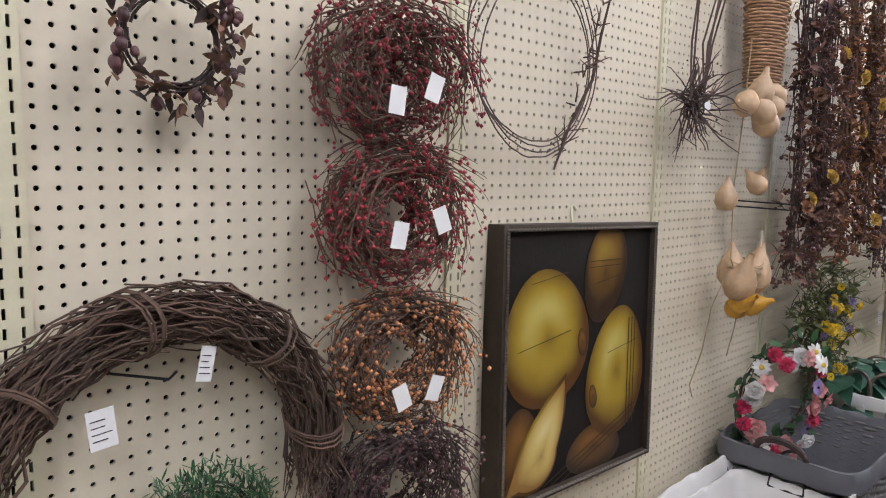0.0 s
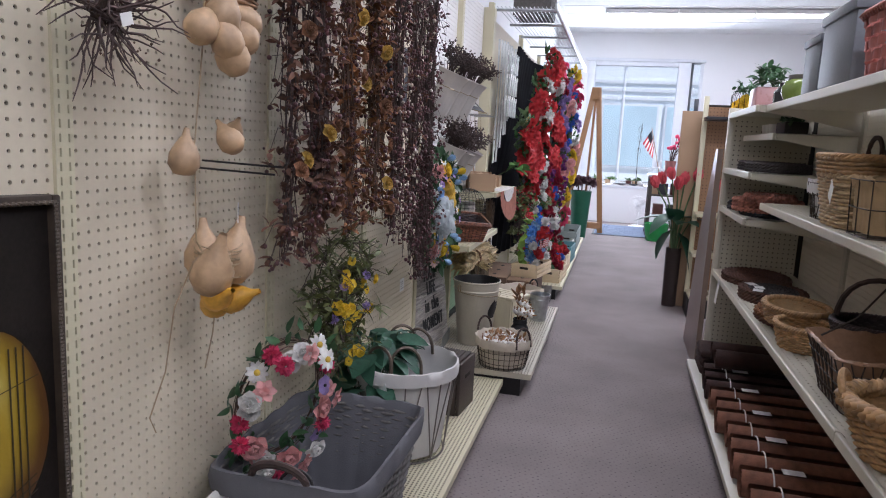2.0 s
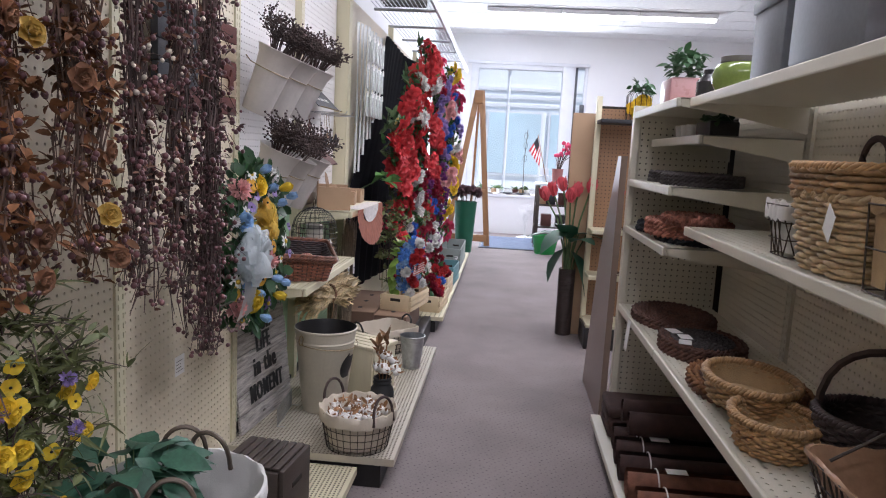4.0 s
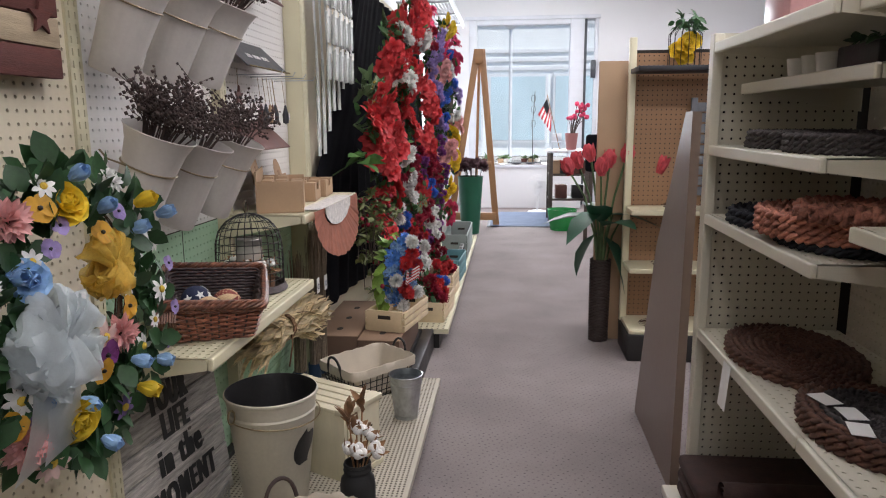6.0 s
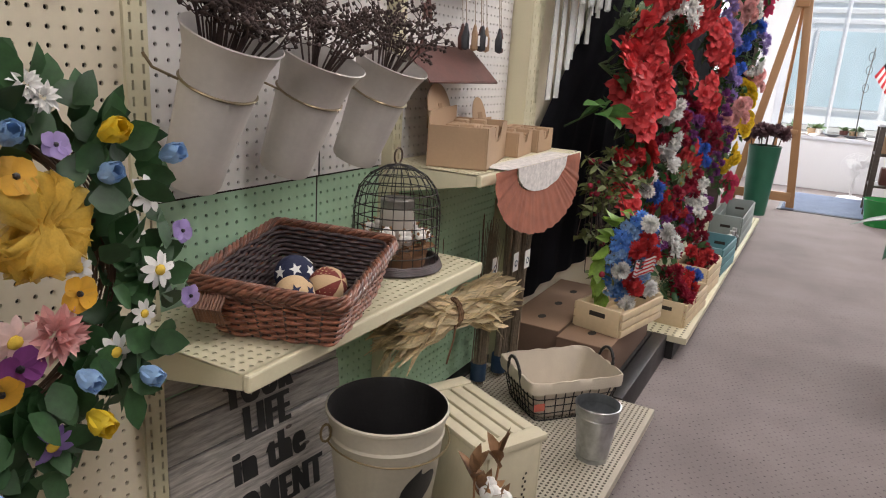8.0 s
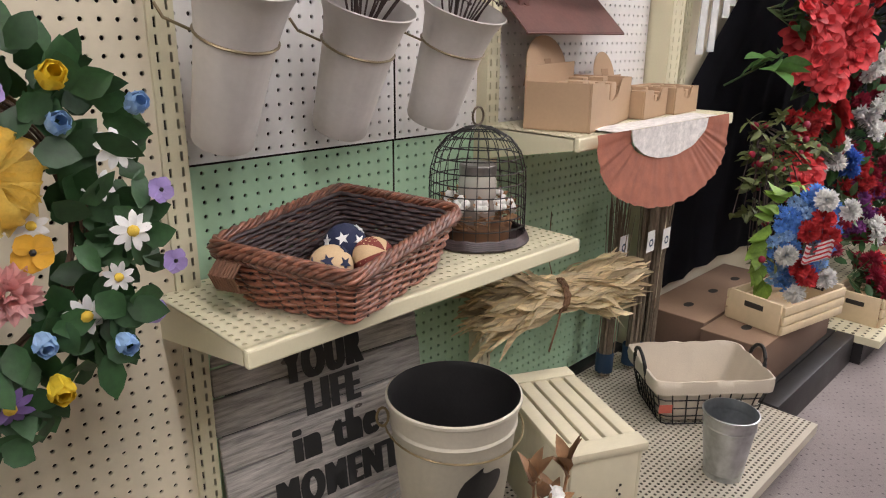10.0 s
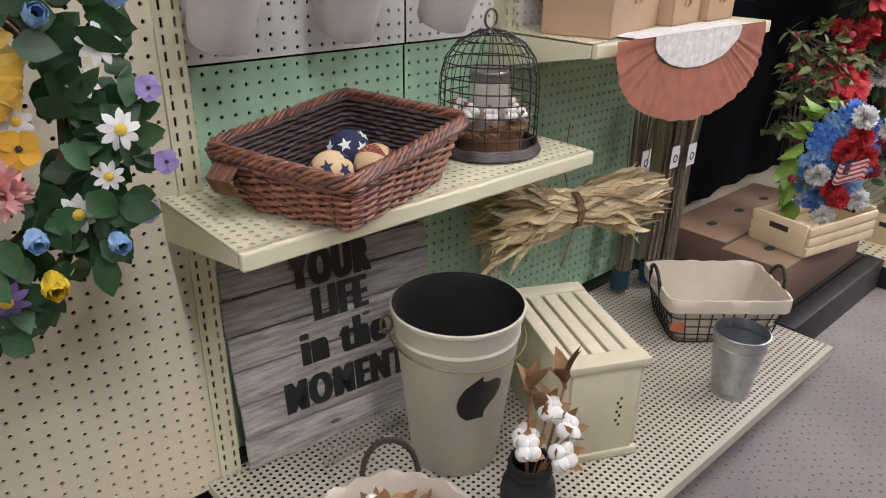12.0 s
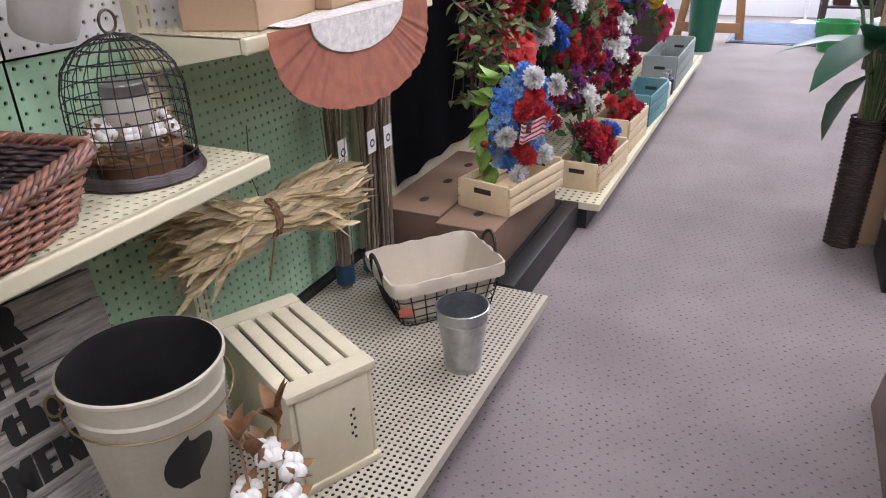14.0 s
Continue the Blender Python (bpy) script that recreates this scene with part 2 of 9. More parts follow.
def carpet_material():
    """Short-pile carpet with a woven fleck in staggered rows."""
    ma = mat("carpet", (0.262, 0.224, 0.216), 0.95, var=0.2, scale=2.5, fine=260, bump=0.5, spec=0.1)
    nt = ma.node_tree
    n, l = nt.nodes, nt.links
    b = n["Principled BSDF"]
    base = b.inputs["Base Color"].links[0].from_socket
    tc = n.new("ShaderNodeTexCoord")
    mp = n.new("ShaderNodeMapping")
    mp.inputs["Scale"].default_value = (50, 35, 1)
    mp.inputs["Rotation"].default_value = (0, 0, radians(33))
    l.new(tc.outputs["Object"], mp.inputs["Vector"])
    vo = n.new("ShaderNodeTexVoronoi")
    vo.voronoi_dimensions = "2D"
    vo.inputs["Scale"].default_value = 1.0
    vo.inputs["Randomness"].default_value = 0.42
    l.new(mp.outputs[0], vo.inputs["Vector"])
    fleck = n.new("ShaderNodeMapRange")
    fleck.inputs["From Min"].default_value, fleck.inputs["From Max"].default_value = 0.17, 0.08
    l.new(vo.outputs["Distance"], fleck.inputs[0])
    one = n.new("ShaderNodeSeparateColor")
    l.new(vo.outputs["Color"], one.inputs[0])
    depth = n.new("ShaderNodeMapRange")
    depth.inputs["To Min"].default_value, depth.inputs["To Max"].default_value = 0.15, 0.85
    l.new(one.outputs[0], depth.inputs[0])
    thr = n.new("ShaderNodeMath")
    thr.operation = "MULTIPLY"
    l.new(fleck.outputs[0], thr.inputs[0])
    l.new(depth.outputs[0], thr.inputs[1])
    mx = n.new("ShaderNodeMixRGB")
    l.new(thr.outputs[0], mx.inputs[0])
    l.new(base, mx.inputs[1])
    mx.inputs[2].default_value = (0.055, 0.045, 0.05, 1)
    l.new(mx.outputs[0], b.inputs["Base Color"])
    return ma


PEG = mat("cream_pegboard", (0.69, 0.615, 0.465), 0.5, var=0.07, scale=1.5, fine=60, bump=0.05, spec=0.35)
PEGWHITE = mat("white_pegboard", (0.83, 0.81, 0.78), 0.5, var=0.05, scale=1.5, fine=60, bump=0.05, spec=0.35)
PEGGREEN = mat("green_pegboard", (0.42, 0.63, 0.43), 0.5, var=0.07, scale=1.5, fine=60, bump=0.05, spec=0.35)
STEEL = mat("cream_steel", (0.68, 0.63, 0.44), 0.38, var=0.06, scale=3, fine=200, bump=0.03, spec=0.5)
RSTEEL = mat("grey_cream_steel", (0.62, 0.58, 0.47), 0.38, var=0.06, scale=3, fine=200, bump=0.03)
# near-black colour that stands for shade in holes, gaps and hollow insides
VOID = mat("void_shade", (0.03, 0.024, 0.018), 0.9, bump=0)
BLACK = mat("black_paint", (0.015, 0.014, 0.014), 0.45, var=0.3, scale=12)
IRON = mat("black_iron", (0.02, 0.018, 0.017), 0.5, metal=0.3, var=0.3)
WALL = mat("white_wall_paint", (0.78, 0.78, 0.79), 0.7, var=0.04, scale=1.2, fine=90, bump=0.08)
CEIL = mat("white_ceiling_tile", (0.78, 0.78, 0.78), 0.9, var=0.06, scale=20, fine=300, bump=0.3)
CARPET = carpet_material()

# ---------------------------------------------------------------- the shell of the shop
BAY, U0 = 0.762, -0.057          # thirty-inch bays; first upright
X_END, CEILING = 12.8, 3.15

s = Shape().box(-4.2, 16, -5.2, 1.45, -0.2, 0)
structure("floor", s, CARPET)
s = Shape().box(-4.2, X_END, -5.2, 1.45, CEILING, CEILING + 0.15)
for gx in np.arange(-4.1, X_END, 0.61):
    s.box(gx - 0.012, gx + 0.012, -5.2, 1.25, CEILING - 0.006, CEILING - 0.0005)
for gy in np.arange(-5.1, 1.25, 1.22):
    s.box(-4.2, X_END, gy - 0.012, gy + 0.012, CEILING - 0.008, CEILING - 0.0025)
structure("ceiling", s, CEIL)
structure("wall_north", Shape().box(-4.2, X_END, 1.25, 1.45, 0, CEILING), WALL)
structure("wall_south", Shape().box(-4.2, X_END, -5.2, -5.0, 0, CEILING), WALL)
structure("wall_west", Shape().box(-4.2, -4.0, -5.0, 1.25, 0, CEILING), WALL)
# street wall with the shop window and the door beside it
WIN_L, WIN_R, SILL, HEAD = 0.70, -1.16, 0.62, 2.68
s = Shape()
s.box(X_END, X_END + 0.25, WIN_L, 1.45, 0, CEILING + 0.15)
s.box(X_END, X_END + 0.25, WIN_R, WIN_L, HEAD, CEILING + 0.15)
s.box(X_END, X_END + 0.25, -0.95, WIN_L, 0, SILL)
s.box(X_END, X_END + 0.25, -5.2, WIN_R, 0, CEILING + 0.15)
structure("wall_east", s, WALL)

PEGHOLE = circle8(0.0039)


def pegboard(name, x0, x1, y, z0, z1, material, facing=-1):
    """A hardboard panel with real holes on a one-inch grid; facing -1 looks to -y, 1 to +y."""
    p = 0.0254
    nu, nv = int(round((x1 - x0) / p)), int(round((z1 - z0) / p))
    pu, pv = (x1 - x0) / nu, (z1 - z0) / nv
    s = Shape()
    if facing < 0:
        s.perforated((x0, y, z0), (1, 0, 0), (0, 0, 1), nu, nv, pu, pv, PEGHOLE, 0.005)
    else:
        s.perforated((x1, y, z0), (-1, 0, 0), (0, 0, 1), nu, nv, pu, pv, PEGHOLE, 0.005)
    return structure(name, s, material, 0)


def upright(x, y, z0, z1, material, facing=-1, w=0.042):
    """A slotted steel post."""
    s = Shape()
    nv = int((z1 - z0) / 0.0254)
    if facing < 0:
        s.perforated((x - w / 2, y, z0), (1, 0, 0), (0, 0, 1), 2, nv, w / 2, 0.0254, slot8(0.0022, 0.0075), 0.004)
        s.box(x - w / 2, x - w / 2 + 0.003, y + 0.001, y + 0.04, z0, z1)
        s.box(x + w / 2 - 0.003, x + w / 2, y + 0.001, y + 0.04, z0, z1)
    else:
        s.perforated((x + w / 2, y, z0), (-1, 0, 0), (0, 0, 1), 2, nv, w / 2, 0.0254, slot8(0.0022, 0.0075), 0.004)
        s.box(x - w / 2, x - w / 2 + 0.003, y - 0.04, y - 0.001, z0, z1)
        s.box(x + w / 2 - 0.003, x + w / 2, y - 0.04, y - 0.001, z0, z1)
    return s


# left run: boards, posts, backing
BOARD_TOP = 2.14
left_posts = [U0 + BAY * k for k in range(-1, 8)]
for k in range(5 + 1):
    a, b = left_posts[k], left_posts[k + 1]
    pegboard("wall_pegboard", a + 0.021, b - 0.021, 1.0, 0.10, BOARD_TOP, PEG)
for a, b in ((left_posts[6] + 0.021, 4.24), (4.245, left_posts[7] - 0.021), (left_posts[7] + 0.021, left_posts[8] - 0.03)):
    pegboard("wall_pegboard_green", a, b, 1.03, 0.14, 0.925, PEGGREEN)
    pegboard("wall_pegboard_white", a, b, 1.024, 0.93, BOARD_TOP, PEGWHITE)
# black sheet that gives the shade behind the wall boards' peg holes
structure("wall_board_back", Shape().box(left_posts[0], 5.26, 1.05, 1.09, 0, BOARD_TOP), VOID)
run = thing("wall_gondola", "cream slotted steel posts of the wall shelving", "shelving", kind="structure")
for x in left_posts[:-1]:
    part("post", upright(x, 0.992, 0.0, BOARD_TOP, STEEL), STEEL, run, smooth=0)
part("end_post", upright(5.285, 0.95, 0.0, BOARD_TOP, STEEL, w=0.07).box(5.2535, 5.3165, 0.957, 1.06, 0.002, BOARD_TOP - 0.002), STEEL, run, smooth=0)
part("base_rail", Shape().box(left_posts[6], 5.25, 1.005, 1.04, 0.0, 0.135), BLACK, run)


def deck(name, x0, x1, y0, y1, z, material, label, pitch=0.0142, r=0.0042, lip=0.028, kick=True, parent_kind="shelf"):
    """A perforated steel shelf: real holes on top, folded lip, underside blackened as shade."""
    t = thing(name, label, "shelf")
    nu, nv = int((x1 - x0) / pitch), int((y1 - y0 - 0.02) / pitch)
    s = Shape().perforated((x0, y0 + 0.012, z), (1, 0, 0), (0, 1, 0), nu, nv, (x1 - x0) / nu, (y1 - y0 - 0.012) / nv, circle8(r), 0.0015)
    s.box(x0, x1, y0, y0 + 0.012, z - lip, z)
    s.box(x0, x0 + 0.002, y0 + 0.012, y1, z - lip, z - 0.0005)
    s.box(x1 - 0.002, x1, y0 + 0.012, y1, z - lip, z - 0.0005)
    part("shelf_plate", s, material, t, smooth=0)
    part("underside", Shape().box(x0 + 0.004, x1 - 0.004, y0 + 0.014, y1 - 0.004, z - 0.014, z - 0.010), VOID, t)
    if kick:
        part("kick_plate", Shape().box(x0 + 0.01, x1 - 0.01, y0 + 0.05, y1, 0.0, z - lip - 0.002), BLACK, t)
    return t


deck("base_deck", left_posts[0], 2.215, 0.506, 0.995, 0.08, STEEL, "cream perforated steel base deck along the wall")
deck("base_deck", 2.22, 3.70, 0.506, 0.995, 0.08, STEEL, "cream perforated steel base deck along the wall")
deck("base_deck", 3.705, 5.215, 0.372, 1.005, 0.118, mat("deck_steel", (0.50, 0.455, 0.36), 0.4, var=0.08, scale=3, bump=0.03), "wide perforated steel base deck with black kick plate")


def bracket_shelf(x0, x1, y0, y1, z, facing=-1, material=STEEL, pitch=0.019, label="cream perforated steel shelf on brackets", r=0.0042, drop=0.05):
    t = thing("steel_shelf", label, "shelf")
    nu, nv = int((x1 - x0) / pitch), int((y1 - y0 - 0.016) / pitch)
    s = Shape()
    fa, fb = (y0, y0 + 0.014) if facing < 0 else (y1 - 0.014, y1)
    ya, yb = (y0 + 0.014, y1) if facing < 0 else (y0, y1 - 0.014)
    s.perforated((x0, ya, z), (1, 0, 0), (0, 1, 0), nu, nv, (x1 - x0) / nu, (yb - ya) / nv, circle8(r), 0.0015)
    s.bevel_box(x0, x1, fa, fb, z - 0.03, z, 0.004)
    part("shelf_plate", s, material, t, smooth=0)
    part("underside", Shape().box(x0 + 0.003, x1 - 0.003, ya + 0.002, yb - 0.002, z - 0.016, z - 0.011), material, t)
    for bx in (x0 + 0.001, x1 - 0.005):
        v, wall, front = [], (y1 if facing < 0 else y0), (y0 + 0.015 if facing < 0 else y1 - 0.015)
        pr = [(front, z - 0.004), (wall, z - 0.004), (wall, z - drop - 0.03), (front, z - 0.028)]
        v = [(bx, a, b) for a, b in pr] + [(bx + 0.004, a, b) for a, b in pr]
        part("bracket", Shape().add(v, [(0, 1, 2, 3), (7, 6, 5, 4), (0, 4, 5, 1), (1, 5, 6, 2), (2, 6, 7, 3), (3, 7, 4, 0)]), material, t)
    return t


bracket_shelf(3.70, 4.49, 0.712, 1.02, 0.729, label="cream perforated steel shelf holding a wicker basket")
bracket_shelf(4.495, 5.25, 0.735, 1.02, 0.938, label="cream perforated steel shelf holding cardboard boxes")

# right run
RF, RB, RX0, RX1 = -0.50, -0.93, -0.85, 4.43
rg = thing("aisle_gondola", "cream steel gondola shelving with pegboard back", "shelving", kind="structure")
right_posts = [RX1 - BAY * k for k in range(0, 8)]
for k in range(7):
    b, a = right_posts[k], right_posts[k + 1]
    pegboard("gondola_back", a + 0.021, b - 0.021, RB, 0.09, 1.45, mat("dull_cream_pegboard", (0.74, 0.68, 0.56), 0.5, var=0.07, scale=1.5, bump=0.05) if k == 0 else bpy.data.materials["dull_cream_pegboard"], 1)
# black core added as the shade behind the gondola's peg holes
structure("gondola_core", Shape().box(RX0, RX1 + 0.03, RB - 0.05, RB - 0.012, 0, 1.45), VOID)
for x in right_posts[1:]:
    part("post", upright(x, RB + 0.012, 0.0, 1.46, RSTEEL, 1), RSTEEL, rg, smooth=0)
p = 0.0254
s = Shape().perforated((RX1, RF - 0.03, 0.05), (0, -1, 0), (0, 0, 1), 15, 55, p, p, PEGHOLE, 0.004)
s.perforated((RX1 + 0.02, RF - 0.03 - 15 * p, 0.05), (0, 1, 0), (0, 0, 1), 15, 55, p, p, PEGHOLE, 0.004)
s.bevel_box(RX1 - 0.012, RX1 + 0.032, RF - 0.03, RF + 0.0, 0.0, 1.476, 0.004)
s.box(RX1 - 0.002, RX1 + 0.022, RB - 0.05, RF - 0.03, 1.447, 1.476)
s.box(RX1 - 0.002, RX1 + 0.022, RB - 0.05, RF - 0.03, 0.0, 0.05)
part("end_panel", s, RSTEEL, rg, smooth=0)
# thin black sheet: shade between the end panel's two perforated faces
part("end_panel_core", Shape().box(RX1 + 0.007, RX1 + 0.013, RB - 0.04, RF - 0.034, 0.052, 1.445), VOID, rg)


def right_shelf(x0, x1, z, front=RF, drop=0.05, label="long cream steel shelf with a dark front lip"):
    bracket_shelf(x0, x1, RB + 0.02, front, z, 1, RSTEEL, 0.0254, label, 0.004, drop)


for a, b in ((RX0, 0.62), (0.62, 2.145), (2.145, RX1 - BAY - 0.002)):
    right_shelf(a + 0.002, b - 0.002, 1.036, -0.56, drop=0.06)
    right_shelf(a + 0.002, b - 0.002, 1.45, -0.54, drop=0.07)
    right_shelf(a + 0.002, b - 0.002, 0.612, drop=0.06)
right_shelf(RX1 - BAY + 0.002, RX1 - 0.016, 0.612, drop=0.06)
right_shelf(RX1 - BAY + 0.002, RX1 - 0.016, 0.962)
right_shelf(RX1 - BAY + 0.002, RX1 - 0.016, 1.163, RF)
right_shelf(RX1 - BAY + 0.002, RX1 - 0.016, 1.335, -0.58)
right_shelf(RX1 - BAY + 0.002, RX1 - 0.016, 1.45)
t = thing("base_deck", "cream steel base deck under rolled rugs", "shelf")
part("shelf_plate", Shape().bevel_box(RX0, RX1 - 0.014, RB + 0.02, -0.42, 0.06, 0.09, 0.004), RSTEEL, t)
part("kick_plate", Shape().box(RX0, RX1 - 0.02, RB + 0.02, -0.45, 0, 0.058), BLACK, t)

# leaning brown board at the gondola's end
BROWN = mat("brown_laminate", (0.20, 0.145, 0.115), 0.35, var=0.12, scale=2, fine=40, bump=0.05)
pr = [(4.53, 0.0), (5.20, 0.0), (5.07, 0.38), (4.92, 0.78), (4.73, 1.04), (4.585, 1.26), (4.50, 1.26)]
v = [(a, -0.50, b) for a, b in pr] + [(a, -0.472, b) for a, b in pr]
k = len(pr)
s = Shape().add(v, [tuple(range(k)), tuple(range(2 * k - 1, k - 1, -1))])
s.add(v, [(i, i + k, (i + 1) % k + k, (i + 1) % k) for i in range(k)])
solo("board_panel", s, BROWN, "brown laminate board standing against the shelving end", "board")

# ---------------------------------------------------------------- lamps on the ceiling
WHITEMETAL = mat("white_enamel", (0.8, 0.8, 0.8), 0.35, var=0.03, bump=0.02)
TUBE = glow("lit_fluorescent_tube", (1.0, 0.97, 0.92), 9.0)
for k, sx in enumerate(STRIPS):
    for j in range(3):
        y1 = 0.42 - j * 0.98
        t = thing("fluorescent_lamp", "lit white fluorescent strip lamp on the ceiling", "lamp", Matrix.Translation((sx, y1, CEILING - 0.008)), "ceiling strip lamps")
        part("housing", Shape().bevel_box(-0.06, 0.06, -0.97, 0, -0.06, 0, 0.008), WHITEMETAL, t)
        for q in (-0.03, 0.03):
            part("tube", Shape().tube([(q, -0.95, -0.078), (q, -0.02, -0.078)], 0.016, 8), TUBE, t, "lit fluorescent tube")

# ---------------------------------------------------------------- shop window and street
FRAME = mat("white_window_frame", (0.72, 0.74, 0.78), 0.4, var=0.05, bump=0.03)
DARKFRAME = mat("dark_door_frame", (0.07, 0.075, 0.085), 0.4, bump=0.03)
PANE = glass("window_glass", (0.9, 0.95, 0.97), 0.02, 0.06)
w = thing("window_1", "large shop window in a white frame above a low wall", "window", kind="structure")
for a, b, c, d in ((WIN_L - 0.12, WIN_L, SILL, HEAD), (-0.96, -0.76, SILL, HEAD)):
    part("window_frame", Shape().bevel_box(X_END - 0.02, X_END + 0.14, a, b, c, d, 0.008), FRAME, w)
part("window_frame", Shape().bevel_box(X_END - 0.02, X_END + 0.14, -0.76, WIN_L - 0.12, HEAD - 0.07, HEAD, 0.008), FRAME, w)
part("window_sill", Shape().bevel_box(X_END - 0.42, X_END + 0.14, -0.95, WIN_L, SILL - 0.04, SILL + 0.004, 0.006), FRAME, w)
part("sill_support", Shape().box(X_END - 0.40, X_END - 0.002, -0.93, WIN_L - 0.02, 0.002, SILL - 0.041), WALL, w)
part("architrave", Shape().bevel_box(X_END - 0.04, X_END - 0.002, WIN_R - 0.02, WIN_L + 0.06, HEAD, HEAD + 0.05, 0.006), FRAME, w)
ob = part("pane", Shape().box(X_END + 0.05, X_END + 0.056, -0.76, WIN_L - 0.12, SILL, HEAD - 0.07), PANE, w)
ob.visible_shadow = False
d = thing("door_1", "glazed street door with a dark edge strip", "door", kind="structure")
part("door_stile", Shape().bevel_box(X_END + 0.02, X_END + 0.08, -1.0, -0.965, 0, HEAD, 0.004), DARKFRAME, d)
part("door_stile", Shape().bevel_box(X_END + 0.02, X_END + 0.08, WIN_R, WIN_R + 0.05, 0, HEAD, 0.004), FRAME, d)
ob = part("pane", Shape().box(X_END + 0.045, X_END + 0.051, WIN_R + 0.05, -1.0, 0.02, HEAD), PANE, d)
ob.visible_shadow = False
part("closer", Shape().bevel_box(X_END - 0.03, X_END + 0.02, -1.13, -1.06, 1.85, 2.1, 0.01), DARKFRAME, d, "grey door closer box")

STREET = mat("asphalt", (0.05, 0.05, 0.052), 0.9, var=0.2, scale=1, fine=80, bump=0.4)
PAVE = mat("concrete_pavement", (0.42, 0.41, 0.39), 0.85, var=0.1, scale=1.5, fine=60, bump=0.2)
structure("ground", Shape().box(16.2, 400, -300, 300, -0.5, -0.16), STREET)
structure("pavement", Shape().box(16.0, 18.0, -60, 60, -0.4, -0.01), PAVE)
structure("pavement_far", Shape().box(25.5, 28.0, -60, 60, -0.4, -0.02), PAVE)
FACADE = mat("pale_blue_siding", (0.80, 0.84, 0.87), 0.6, var=0.06, scale=1.5, bump=0.1)
FGLASS = mat("facade_glass", (0.50, 0.66, 0.74), 0.2, var=0.15, scale=0.7, bump=0)
h = thing("street_building", "pale blue shop building across the street", "building")
part("wall", Shape().box(28, 38, -16, 16, 0, 6.2), FACADE, h)
part("roof", Shape().box(27.6, 38.4, -16.4, 16.4, 6.2, 6.6), FRAME, h)
for z in (3.05, 3.35, 3.65, 4.6, 5.4):
    part("siding_band", Shape().box(27.93, 27.998, -16, 16, z, z + 0.12), FRAME, h)
for k, y in enumerate(np.arange(-15, 14, 2.3)):
    wn = part("window", Shape().box(27.90, 27.996, y, y + 2.1, 0.5, 2.9), FRAME, h)
    part("pane", Shape().box(27.88, 27.898, y + 0.08, y + 2.02, 0.58, 2.82), FGLASS, wn)
lp = thing("street_lamp", "slim grey street lamp on the pavement", "street lamp", Matrix.Translation((17.2, 0.1, -0.01)))
part("pole", Shape().tube([(0, 0, 0), (0, 0, 3.1)], 0.035, 8), FRAME, lp)
part("lantern", Shape().lathe([(0.03, 3.1), (0.16, 3.2), (0.18, 3.32), (0.05, 3.4), (0.001, 3.42)], 12), FRAME, lp)

# ---------------------------------------------------------------- materials of the goods
TWIG = mat("grapevine_bark", (0.105, 0.062, 0.042), 0.85, var=0.4, scale=25, rnd=0.45)
DARKTWIG = mat("dark_twig", (0.072, 0.046, 0.04), 0.8, var=0.4, scale=25, rnd=0.4)
REDBERRY = mat("red_berry", (0.30, 0.03, 0.04), 0.45, var=0.3, rnd=0.5, bump=0.05)
ORANGEBERRY = mat("orange_berry", (0.52, 0.22, 0.09), 0.4, var=0.3, rnd=0.5, bump=0.05)
DARKBERRY = mat("dark_berry", (0.12, 0.05, 0.052), 0.35, var=0.4, rnd=0.5, bump=0.05)
WHITEBERRY = mat("cream_berry", (0.62, 0.55, 0.45), 0.4, var=0.2, rnd=0.3, bump=0.05)
BROWNLEAF = mat("dried_brown_leaf", (0.27, 0.15, 0.10), 0.7, var=0.4, scale=30, rnd=0.5, trans=0.25)
RUSTLEAF = mat("rust_leaf", (0.27, 0.135, 0.075), 0.7, var=0.4, scale=30, rnd=0.5, trans=0.25)
GREEN = mat("green_leaf", (0.045, 0.12, 0.035), 0.5, var=0.35, scale=30, rnd=0.4, trans=0.2)
DEEPGREEN = mat("deep_green_leaf", (0.045, 0.115, 0.045), 0.4, var=0.3, scale=30, rnd=0.35, trans=0.15)
LIME = mat("lime_leaf", (0.28, 0.46, 0.08), 0.55, var=0.3, scale=30, rnd=0.3, trans=0.25)
SAGE = mat("sage_leaf", (0.085, 0.14, 0.055), 0.6, var=0.3, scale=30, rnd=0.35, trans=0.15)
PAPER = mat("white_price_tag", (0.78, 0.77, 0.74), 0.6, var=0.05, bump=0.02)
INK = mat("black_print", (0.03, 0.03, 0.03), 0.7, var=0.1, bump=0)


def petal_mat(name, c, tr=0.2):
    return mat(name, c, 0.65, var=0.2, scale=40, rnd=0.22, trans=tr, bump=0.1)


RED, CRIMSON, WHITE = petal_mat("red_petal", (0.55, 0.04, 0.045)), petal_mat("crimson_petal", (0.30, 0.015, 0.04)), petal_mat("white_petal", (0.76, 0.75, 0.72))
YELLOW, BLUE, LILAC = petal_mat("yellow_petal", (0.78, 0.56, 0.035)), petal_mat("sky_blue_petal", (0.32, 0.51, 0.76)), petal_mat("lilac_petal", (0.36, 0.27, 0.55))
PINK, CORAL, PURPLE = petal_mat("pale_pink_petal", (0.72, 0.38, 0.36)), petal_mat("hot_pink_petal", (0.68, 0.06, 0.15)), petal_mat("purple_petal", (0.22, 0.05, 0.22))
ORANGE, ROYAL, GOLD = petal_mat("orange_petal", (0.75, 0.25, 0.03)), petal_mat("royal_blue_petal", (0.05, 0.15, 0.55)), petal_mat("gold_ribbon", (0.42, 0.26, 0.03), 0.35)
